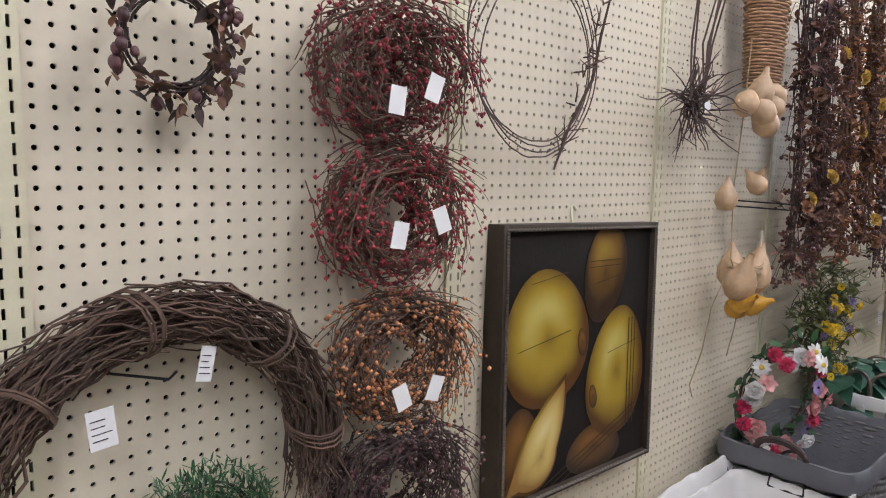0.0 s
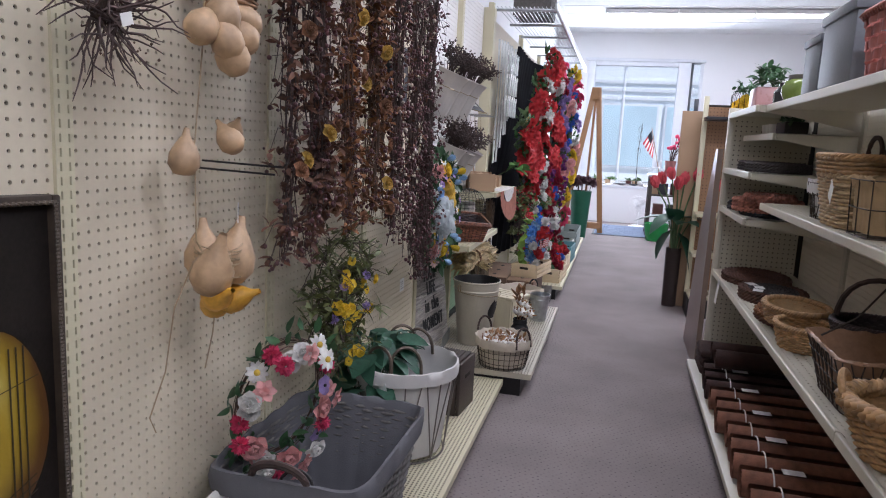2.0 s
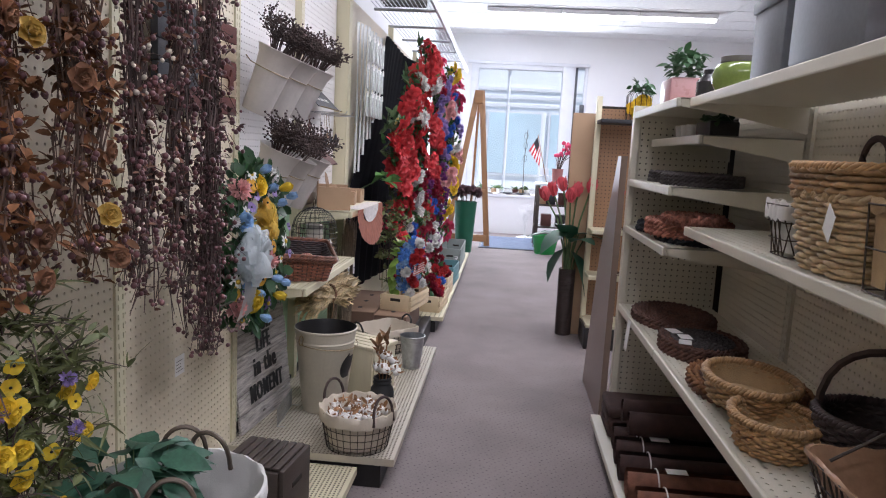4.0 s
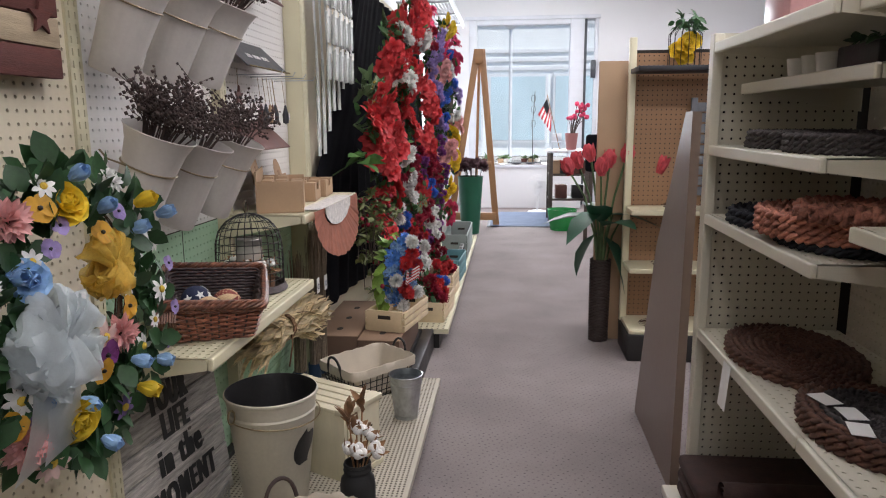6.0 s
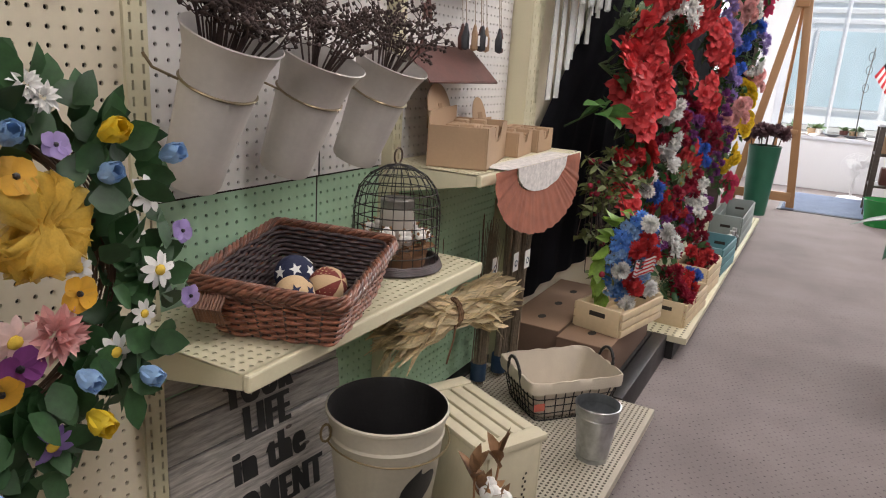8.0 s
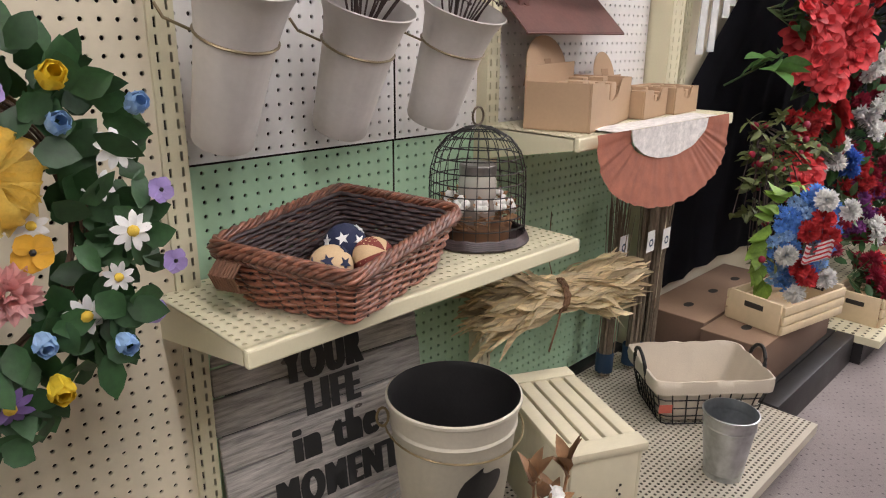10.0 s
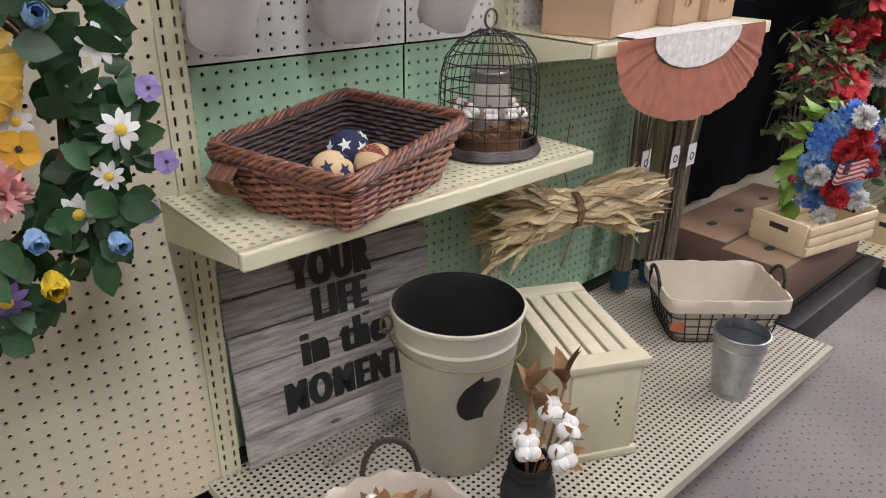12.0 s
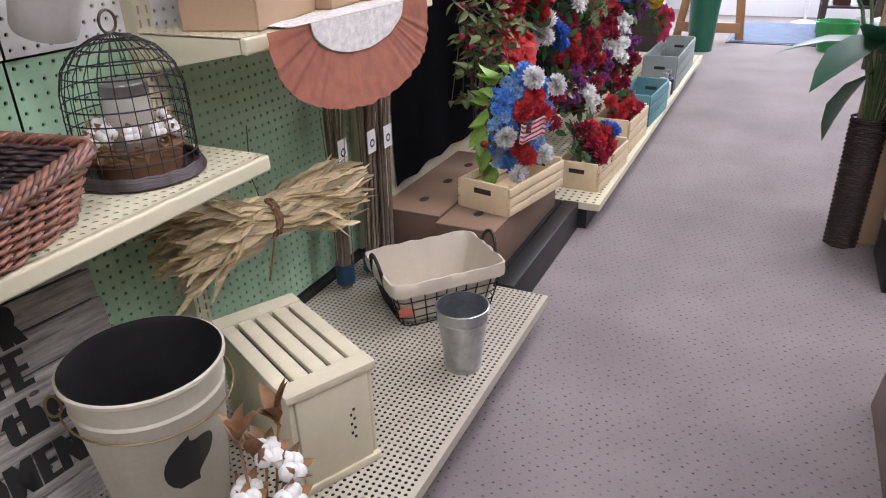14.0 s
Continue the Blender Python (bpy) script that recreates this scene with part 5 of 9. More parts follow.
D2 = 0.1185
COTTON = mat("cotton_boll", (0.78, 0.76, 0.72), 0.95, var=0.1, scale=60, fine=200, bump=0.6)
HUSK = mat("dried_husk", (0.30, 0.16, 0.075), 0.65, var=0.35, scale=40, rnd=0.35, trans=0.15)


def cotton(parent, x, y, z, r, d, seed=None):
    b, h = Shape(), Shape()
    for k in range(4):
        a = k * math.pi / 2 + 0.4
        b.ball((r * 0.5 * math.cos(a), r * 0.5 * math.sin(a), r * 0.25), r * 0.56, 8, 6)
    for k in range(5):
        h.leaf(Matrix.Rotation(k * 1.257, 4, "Z") @ Matrix.Translation((r * 0.2, 0, -r * 0.45)) @ Matrix.Rotation(-0.75, 4, "Y"), r * 1.75, r * 0.8, -0.3, 0.4)
    part("cotton_boll", multi("cotton_boll", [(b, COTTON), (h, HUSK)], 180), None, parent, m=Matrix.Translation((x, y, z)) @ towards(d))


# round cotton basket
rng.seed(210)
t = thing("round_basket", "low round wire basket with cloth lining full of cotton bolls", "basket", Matrix.Translation((3.815, 0.532, D2)))
o = oval(0.145, 0.145)
part("wire_frame", wire_sides(Shape(), o, 0.003, 0.145, 0.80, 0.99, 30, 5, 0.0016), RUSTYWIRE, t)
part("lining", liner(Shape(), o, 0.008, 0.15, 0.99, 0.80, n=72, fold=0.04, ruffle=0.004), CREAMCLOTH, t, smooth=60)
for sx in (-1, 1):
    part("handle", hoop_handle(Shape(), -0.05, 0.05, 0.12, 0.10, 0.0055, 0.0, axis="x", tilt=0.12 * sx), DARKTWIG, t, "dark loop handle", m=Matrix.Rotation(-0.62 if sx > 0 else -0.62 + math.pi, 4, "Z") @ Matrix.Translation((0, 0.138, 0)))
for k in range(15):
    a, rr = k * 2.4, 0.11 * math.sqrt((k + 0.5) / 15)
    cotton(t, rr * math.cos(a), rr * math.sin(a), 0.115 + R(0, 0.02), R(0.018, 0.025), (R(-.5, .5), R(-.6, .3), 1))
s = Shape()
for k in range(30):
    a, rr = R(0, 6.28), R(0.02, 0.11)
    s.leaf(euler(rr * math.cos(a), rr * math.sin(a), R(0.12, 0.155), R(-1, 1), R(-0.9, 0.3), R(0, 6.28)), R(0.025, 0.045), 0.016, R(-.4, .4), 0.5)
part("husks", s, HUSK, t, smooth=180)

# black jar with cotton stems
t = thing("mason_jar", "matte black mason jar holding dried cotton stems", "jar", Matrix.Translation((4.085, 0.49, D2)) @ Matrix.Scale(1.13, 4))
MATTEBLACK = mat("matte_black_glass", (0.018, 0.018, 0.018), 0.7, var=0.2, bump=0.05)
part("jar", Shape().lathe([(0.001, 0.001), (0.038, 0.001), (0.043, 0.008), (0.044, 0.10), (0.041, 0.118), (0.033, 0.130), (0.0325, 0.137), (0.035, 0.139), (0.035, 0.143), (0.0325, 0.146), (0.0325, 0.152), (0.035, 0.154), (0.033, 0.16), (0.030, 0.16), (0.029, 0.10)], 28), MATTEBLACK, t, smooth=40)
s = Shape()
tips = ((-0.02, -0.005, 0.195), (0.05, -0.02, 0.205), (0.02, -0.04, 0.18), (0.045, 0.01, 0.225), (0.07, 0.0, 0.27), (0.01, 0.02, 0.275), (0.005, 0.02, 0.185))
for p in tips:
    s.tube([(0, 0, 0.08), (p[0] * 0.6, p[1] * 0.6, 0.16), p], 0.0022, 5)
part("stems", s, HUSK, t)
rng.seed(211)
for p in tips[:4] + tips[6:]:
    cotton(t, *p, R(0.02, 0.026), (p[0] * 10 + R(-.5, .2), p[1] * 10 - 0.6, 0.8))
s = Shape()
for p in tips[3:6]:
    for k in range(6):
        s.leaf(Matrix.Translation((p[0], p[1], p[2] - 0.02 + R(0, 0.03))) @ euler(0, 0, 0, R(-1, 1), R(-1.5, -0.6), R(0, 6.28)), R(0.045, 0.065), 0.024, R(-.3, .3), 0.5)
part("dried_leaves", s, HUSK, t, smooth=180)

# enamel bucket
ENAMEL = mat("worn_cream_enamel", (0.52, 0.48, 0.385), 0.5, var=0.12, scale=6, fine=90, bump=0.08)
t = thing("bucket", "tall cream enamelled bucket with a black inside and a black patch", "bucket", Matrix.Translation((4.15, 0.752, D2)) @ Matrix.Diagonal((0.925, 0.925, 1, 1)))
prof = [(0.001, 0.001), (0.095, 0.001), (0.098, 0.006), (0.1335, 0.300), (0.1365, 0.306), (0.1335, 0.312), (0.140, 0.350), (0.1445, 0.354), (0.1445, 0.360), (0.140, 0.362)]
part("body", Shape().lathe(prof, 48), ENAMEL, t, smooth=35)
part("inside", Shape().lathe([(0.1405, 0.3615), (0.134, 0.345), (0.095, 0.012), (0.001, 0.010)], 48), BLACK, t, "black inside of the bucket")
s = Shape()
rows = []
for i in range(9):
    v = -1 + 2 * i / 8
    row = []
    for j in range(13):
        u = -1 + 2 * j / 12
        half = math.sqrt(max(0.0, 1 - v * v))
        ang = radians(-106) + (u * half * 0.40 * (1 - 0.15 * u)) - 0.04 * v
        z = 0.212 + 0.042 * v * (1 - 0.25 * u) + 0.022 * u * half
        rad = 0.098 + (0.1335 - 0.098) * (z - 0.006) / 0.294 + 0.0015
        row.append((rad * math.cos(ang), rad * math.sin(ang), z))
    rows.append(row)
part("painted_patch", s.sheet(rows), BLACK, t, "black painted oval patch")
s = Shape()
for sg in (-1, 1):
    a = radians(150) if sg < 0 else radians(-30) + math.pi * 0.28
    c = (0.153 * math.cos(a), 0.153 * math.sin(a), 0.325)
    s.tube([(c[0] * (1 + 0.08 * math.cos(q)), c[1] * (1 + 0.08 * math.cos(q)), c[2] + 0.02 * math.sin(q)) for q in np.linspace(0, 6.28, 12, endpoint=False)], 0.003, 5, closed=True)
s.tube([(0.148 * math.cos(a), 0.148 * math.sin(a), 0.305 - 0.018 * math.sin(q)) for a, q in zip(np.linspace(radians(150), radians(372), 30), np.linspace(0, math.pi, 30))], 0.0022, 5)
part("bail_handle", s, mat("old_brass_wire", (0.25, 0.19, 0.10), 0.45, metal=0.6, var=0.3), t, "wire bail handle hanging down")

# cream wooden crate box with slatted lid
CREAMWOOD = mat("cream_painted_wood", (0.66, 0.60, 0.43), 0.5, var=0.07, scale=5, fine=50, stretch=(5, 1, 1), bump=0.1)
ux = Vector((4.588 - 4.43, 0.801 - 0.486, 0)).normalized()
ang = math.atan2(ux.y, ux.x)
CRM = Matrix.Translation((4.435, 0.682, D2)) @ Matrix.Rotation(ang, 4, "Z")
t = thing("wooden_box", "cream wooden box with a slatted lid and handle holes", "box", CRM)
L2, WW, HB = 0.165, 0.083, 0.235
for y in (-WW, WW):
    part("side_panel", Shape().bevel_box(-L2, L2, y - 0.006, y + 0.006, 0, HB - 0.012, 0.002), CREAMWOOD, t)
for x in (-L2, L2):
    s = Shape()
    s.bevel_box(x - 0.006, x + 0.006, -WW + 0.0065, WW - 0.0065, 0, HB - 0.012, 0.002)
    part("end_panel", s, CREAMWOOD, t)
    for q in range(7):
        part("handle_hole", Shape().bevel_box(x - 0.0072, x + 0.0072, -0.042 + 0.007 * (q % 2), -0.037 + 0.007 * (q % 2), 0.08 + 0.011 * q, 0.086 + 0.011 * q, 0.0005), VOID, t)
    part("foot_rail", Shape().bevel_box(x - 0.012, x + 0.012, -WW - 0.008, WW + 0.008, 0.0, 0.018, 0.002), CREAMWOOD, t)
for k in range(5):
    y = -0.079 + k * 0.0395
    part("lid_slat", Shape().bevel_box(-L2 + 0.035, L2 - 0.035, y - 0.0155, y + 0.0155, HB - 0.010, HB + 0.004, 0.002), CREAMWOOD, t)
for x in (-L2 + 0.012, L2 - 0.012):
    part("lid_rail", Shape().bevel_box(x - 0.022, x + 0.022, -WW - 0.012, WW + 0.012, HB - 0.012, HB + 0.006, 0.002), CREAMWOOD, t)
# black block in place of the shade inside the closed box
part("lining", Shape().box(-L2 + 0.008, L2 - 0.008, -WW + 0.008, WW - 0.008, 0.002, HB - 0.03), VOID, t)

# galvanised tumbler
GALV = mat("galvanised_steel", (0.50, 0.52, 0.53), 0.32, metal=0.95, var=0.25, scale=25, fine=90, bump=0.08)
t = thing("galvanised_vase", "small galvanised steel flower bucket", "vase", Matrix.Translation((4.805, 0.462, D2)))
part("body", Shape().lathe([(0.001, 0.003), (0.043, 0.003), (0.044, 0.0), (0.0455, 0.0), (0.0455, 0.012), (0.0475, 0.016), (0.0465, 0.02), (0.060, 0.135), (0.0625, 0.139), (0.0605, 0.143), (0.0625, 0.165), (0.0655, 0.168), (0.0655, 0.171), (0.0625, 0.172), (0.0605, 0.14), (0.045, 0.008), (0.001, 0.006)], 40), GALV, t, smooth=40)

# wire basket with cream lining
c = Vector(((4.847 + 5.279) / 2, (0.682 + 0.65) / 2, 0))
ub = Vector((5.091 - 4.847, 0.471 - 0.682, 0))
t = thing("lined_basket", "black wire basket with cream cloth lining and loop handles", "basket", Matrix.Translation((5.062, 0.662, D2)) @ Matrix.Rotation(math.atan2(ub.y, ub.x), 4, "Z"))
o = rect_outline(0.168, 0.125, 12)
part("wire_frame", wire_sides(Shape(), o, 0.003, 0.135, 0.80, 0.985, 34, 5, 0.002), IRON, t)
part("lining", liner(Shape(), o, 0.006, 0.14, 0.99, 0.79, n=96, fold=0.035, ruffle=0.0015), CREAMCLOTH, t, smooth=60)
for sx in (-1, 1):
    part("handle", hoop_handle(Shape(), -0.045, 0.045, 0.10, 0.085, 0.0055, sx * 0.165, axis="y", tilt=0.15 * sx), IRON, t, "dark loop handle")
part("maker_label", Shape().box(-0.155, -0.118, -0.122, -0.1215, 0.05, 0.075), mat("red_label", (0.5, 0.12, 0.08), 0.6), t, "small red and white label")

# plank sign
rng.seed(220)
PLANK = mat("weathered_grey_plank", (0.46, 0.43, 0.40), 0.8, var=0.6, scale=9, fine=42, stretch=(1, 11, 11), bump=0.6, rnd=0.3)
KNOT = mat("plank_knot", (0.13, 0.11, 0.10), 0.85, var=0.4, scale=60, fine=200, bump=0.4)
SM = Matrix.Translation((3.785, 0.975, D2)) @ Matrix.Rotation(radians(-6), 4, "Z") @ Matrix.Rotation(radians(-7), 4, "X")
t = thing("plank_sign", "weathered grey plank sign reading YOUR LIFE in the MOMENT", "sign", SM)
SW, SH = 0.47, 0.50
zz = 0.0
for k, hh in enumerate((0.072, 0.078, 0.076, 0.074, 0.078, 0.06, 0.062)):
    part("plank", Shape().bevel_box(R(-0.004, 0.004), SW + R(-0.004, 0.004), R(-0.001, 0.001), 0.012, zz, zz + hh - R(0.004, 0.006), 0.002), PLANK, t)
    kx, kz = R(0.04, 0.44), zz + hh * R(0.3, 0.7)
    part("knot", Shape().lathe([(0.001, 0.0), (0.004, 0.0001), (0.0075, 0.0), (0.0085, -0.0006)], 14, Matrix.Translation((kx, -0.0014, kz)) @ Matrix.Rotation(math.pi / 2, 4, "X") @ Matrix.Diagonal((R(1.0, 1.7), R(0.5, 0.9), 1, 1))), KNOT, t, "dark knot in the wood")
    zz += hh
part("backing", Shape().box(0.01, SW - 0.01, 0.0125, 0.016, 0.004, zz - 0.006), BLACK, t)


def lettering(text, width, height, material, parent, m, bold=0.0):
    cu = bpy.data.curves.new("lettering", "FONT")
    cu.body, cu.size, cu.extrude, cu.offset, cu.resolution_u = text, 1.0, 0.0, 0.012, 4
    cu.space_character = 1.0 + bold * 3.2
    ob = bpy.data.objects.new("lettering", cu)
    scene.collection.objects.link(ob)
    bpy.context.view_layer.update()
    me = bpy.data.meshes.new_from_object(ob.evaluated_get(bpy.context.evaluated_depsgraph_get()))
    bpy.data.objects.remove(ob)
    co = np.array([v.co[:] for v in me.vertices])
    lo, hi = co.min(0), co.max(0)
    me.transform(Matrix.Diagonal((width / (hi[0] - lo[0]), height / (hi[1] - lo[1]), 1, 1)) @ Matrix.Translation((-lo[0], -lo[1], 0)))
    # heavy stems: the outline struck several times side by side
    face = [tuple(p.vertices) for p in me.polygons]
    co = np.array([v.co[:] for v in me.vertices])
    n, step = len(co), height * bold
    verts = [(x * (1 - 2 * step / width) + step + step * q / 2, y, 0.00004 * q) for q in (-2, -1, 0, 1, 2) for x, y, z in co]
    faces = [tuple(i + n * k for i in f) for k in range(5) for f in face]
    me = bpy.data.meshes.new("lettering")
    me.from_pydata(verts, [], faces)
    me.transform(Matrix.Rotation(math.pi / 2, 4, "X"))
    me.materials.clear()
    me.materials.append(material)
    ob = new("lettering", me)
    ob.parent, ob.matrix_local = parent, m
    ob["label"] = "bold black letters " + text
    return ob


for text, x, z, w, hgt in (("YOUR", 0.135, 0.360, 0.19, 0.076), ("LIFE", 0.18, 0.282, 0.13, 0.072), ("in the", 0.142, 0.190, 0.205, 0.076), ("MOMENT", 0.095, 0.092, 0.30, 0.072)):
    lettering(text, w, hgt, INK, t, Matrix.Translation((x, -0.0026, z)), 0.085)
# wire file rack in front of the sign
s = Shape()
for k in range(21):
    x = 0.012 * k
    s.tube([(x, 0, 0), (x, 0, 0.075)], 0.0013, 4)
s.tube([(0, 0, 0), (0.24, 0, 0)], 0.0018, 4).tube([(0, 0, 0.075), (0.24, 0, 0.075)], 0.0018, 4)
s.tube([(0, 0, 0.002), (0, -0.03, 0.002)], 0.0018, 4).tube([(0.24, 0, 0.002), (0.24, -0.03, 0.002)], 0.0018, 4)
solo("wire_fence", s, GALV, "short thin wire shelf divider", "shelf divider", Matrix.Translation((3.90, 0.875, D2 + 0.002)) @ Matrix.Rotation(radians(4), 4, "Z"))

# dried corn husk bundle hung under the upper shelf
rng.seed(230)
t = thing("husk_bundle", "bundle of dried corn husk strips tied in the middle", "dried bundle", Matrix.Translation((4.64, 0.872, 0.515)) @ Matrix.Rotation(radians(-9), 4, "Z") @ Matrix.Rotation(radians(3), 4, "Y"))
RAFFIA = mat("corn_husk", (0.80, 0.60, 0.36), 0.65, var=0.4, scale=14, rnd=0.6, trans=0.2, stretch=(1, 8, 8))
for sg in (-1, 1):
    s = Shape()
    for k in range(250):
        a, e = R(0, 6.28), R(0.15, 0.31) * (1.12 if sg > 0 else 0.95)
        q0 = math.sqrt(R(0.05, 1))
        fy, fz = 0.05 * math.cos(a) * q0, 0.058 * math.sin(a) * q0
        w0, tw, dt, bend, wave = R(0.004, 0.0095), R(-1.3, 1.3), R(-0.5, 0.5), R(-0.05, 0.025), R(0, 6.28)
        if k % 9 == 0:
            bend -= R(0.03, 0.09)
        c = []
        for u in (0, 0.18, 0.36, 0.54, 0.7, 0.85, 1.0):
            w = w0 * (0.5 + 1.6 * u * (1.25 - u)) * (1.0 if u < 0.99 else 0.25)
            op = 0.72 + 0.42 * u
            yy, zc = fy * op + 0.005 * math.sin(7 * u + wave), fz * op + bend * u * u + 0.011 * math.sin(7 * u + wave) + 0.012 * u
            g = tw + dt * u * 2
            c.append([(sg * e * u, yy - w * math.sin(g), zc - w * math.cos(g)), (sg * e * u, yy + 0.25 * w, zc), (sg * e * u, yy + w * math.sin(g), zc + w * math.cos(g))])
        s.sheet(c)
    part("husk_strips", s, RAFFIA, t, smooth=180)
s = Shape()
for k in range(8):
    s.tube([(R(-.012, .012), 0.043 * math.cos(q), 0.046 * math.sin(q)) for q in np.linspace(0, 6.28, 14)], 0.0035, 5)
s.tube([(0, 0.01, 0.03), (-0.01, 0.03, 0.10), (0.02, 0.06, 0.2)], 0.0016, 4).tube([(0.0, -0.03, 0), (-0.03, -0.045, -0.06), (-0.045, -0.04, -0.13)], 0.003, 4)
part("tie", s, mat("brown_raffia_tie", (0.16, 0.085, 0.04), 0.8, var=0.3), t, "brown raffia tie")

# bundles of reeds with labels in the corner
STICK = mat("grey_brown_reed", (0.22, 0.17, 0.12), 0.8, var=0.35, scale=40, rnd=0.35)
BLUELABEL = mat("blue_label", (0.02, 0.05, 0.10), 0.5, var=0.1, bump=0.02)
for k, (x, y, lean, h) in enumerate(((5.03, 0.945, 0.02, 0.60), (5.135, 0.915, 0.03, 0.72), (5.20, 0.90, 0.02, 0.74))):
    rng.seed(240 + k)
    t = thing("reed_bundle", "bundle of dry reed sticks in a sleeve with a label", "dried bundle", Matrix.Translation((x, y, D2)), "reed bundles")
    s = Shape()
    for q in range(60):
        a, rr = R(0, 6.28), R(0, 0.026)
        s.tube([(rr * math.cos(a), rr * math.sin(a), 0.01), (rr * math.cos(a) + lean * 0.5, rr * math.sin(a), h * 0.5), (rr * math.cos(a) * 2.0 + lean, rr * math.sin(a) * 1.6, h * R(0.85, 1.0))], [0.0022, 0.002, 0.001], 4)
    part("sticks", s, STICK, t, smooth=0)
    part("blue_label", Shape().lathe([(0.0275, 0.02), (0.0275, 0.085)], 14), BLUELABEL, t, "dark blue printed wrap")
    part("white_label", Shape().box(-0.022, 0.022, -0.0305, -0.030, 0.40, 0.465).box(-0.016, 0.016, -0.0312, -0.0306, 0.425, 0.45), PAPER, t, "white label card")
    part("logo_shape", Shape().lathe([(0.007, 0), (0.0125, 0)], 16, Matrix.Translation((0, -0.0318, 0.428)) @ Matrix.Rotation(math.pi / 2, 4, "X")), BLUELABEL, t)

# ---------------------------------------------------------------- on the steel shelves of the green bays
REDWICKER = mat("reddish_brown_willow", (0.25, 0.095, 0.055), 0.34, var=0.5, scale=60, rnd=0.55, coat=0.25)
DARKWICKER = mat("dark_and_shaded_willow", (0.045, 0.03, 0.03), 0.45, var=0.4, scale=50, rnd=0.5)
rng.seed(300)
S1 = 0.7295
t = thing("wicker_basket", "rectangular reddish brown willow basket with a braided rim", "basket", Matrix.Translation((3.955, 0.822, S1)) @ Matrix.Rotation(radians(20), 4, "Z"))
o = rect_outline(0.182, 0.132, 16)


def slope(s, h=0.11):
    """Lets the basket's rim drop towards one corner."""
    for v in s.v:
        v[:, 2] += np.clip(v[:, 2] / h, 0, 1.1) * (0.045 * v[:, 0] + 0.055 * v[:, 1])
    return s


part("weave", slope(woven(Shape(), 30, o, 0.006, 0.102, 15, 0.0043, 0.0048, 180, 0.97, 0.78)), REDWICKER, t, smooth=180)
# inner weave, stakes and base: shade inside the basket put into their colour
part("inner_weave", slope(woven(Shape(), 44, o, 0.008, 0.104, 14, 0.0042, 0.003, 180, 0.90, 0.71)), DARKWICKER, t, "inner weave darkened as in shade", smooth=180)
s = Shape()
braid(s, o, 0.110, 0.0048, 0.985, 4, 260, 18)
braid(s, o, 0.101, 0.0055, 1.0, 4, 260, 18)
braid(s, o, 0.092, 0.0045, 0.99, 3, 260, -18)
part("braided_rim", slope(s), REDWICKER, t, "braided willow rim", smooth=180)
for k in range(44):
    aa = 2 * math.pi * (k + 0.5) / 44
    x, y = o(aa)
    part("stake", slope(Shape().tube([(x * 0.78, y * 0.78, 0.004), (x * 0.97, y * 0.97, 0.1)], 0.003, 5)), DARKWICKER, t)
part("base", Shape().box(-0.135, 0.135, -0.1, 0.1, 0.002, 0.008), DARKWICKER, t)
s = Shape()
for k in range(9):
    s.tube([(-0.18, 0.065 + 0.0055 * k, 0.09), (-0.206, 0.065 + 0.0055 * k, 0.068), (-0.192, 0.065 + 0.0055 * k, 0.042), (-0.172, 0.065 + 0.0055 * k, 0.036)], R(0.0024, 0.003), 5)
part("handle", s, mat("light_willow", (0.20, 0.09, 0.05), 0.5, var=0.3, rnd=0.3), t, "small wrapped side handle")
# the balls in it
NAVY, BUFF, BRICK = mat("navy_fabric", (0.016, 0.022, 0.06), 0.8, fine=400, bump=0.3), mat("buff_fabric", (0.60, 0.42, 0.24), 0.8, fine=400, bump=0.3), mat("brick_red_fabric", (0.20, 0.035, 0.025), 0.8, fine=400, bump=0.3)


def star_shape(r, thick=0.0012, inner=0.42):
    v = []
    for z in (0, thick):
        for k in range(10):
            a = math.pi / 2 + k * math.pi / 5
            q = r if k % 2 == 0 else r * inner
            v.append((q * math.cos(a), q * math.sin(a), z))
    f = [tuple(range(9, -1, -1)), tuple(range(10, 20))]
    s = Shape().add(v, f)
    s.v.append(np.zeros((0, 3)))
    s.f.append((np.array([(k, (k + 1) % 10, 10 + (k + 1) % 10, 10 + k) for k in range(10)]), 0))
    return s


def fabric_ball(x, y, z, r, ma, label, stars=None, stripes=None):
    t = thing("fabric_ball", label, "ornament", Matrix.Translation((x, y, z)), "fabric balls in the basket")
    part("ball", Shape().ball((0, 0, 0), r, 24, 16), ma, t, smooth=180)
    if stars:
        for d in ((-0.6, -0.6, 0.55), (0.1, -0.9, 0.35), (-0.9, 0.1, 0.3), (0.5, -0.4, 0.75)):
            dv = Vector(d).normalized()
            part("star", star_shape(r * 0.33), stars, t, m=Matrix.Translation(dv * (r * 0.985)) @ towards(d, 0.3))
    if stripes:
        for k in range(4):
            a0, s = k * math.pi / 2, Shape()
            rows = [[((r * 1.006) * math.sin(th) * math.cos(a0 + q), (r * 1.006) * math.sin(th) * math.sin(a0 + q), (r * 1.006) * math.cos(th)) for q in np.linspace(0, math.pi / 4, 5)] for th in np.linspace(0.05, 3.09, 14)]
            part("stripe", s.sheet(rows), stripes, t, smooth=180, m=Matrix.Rotation(1.0, 4, "X"))


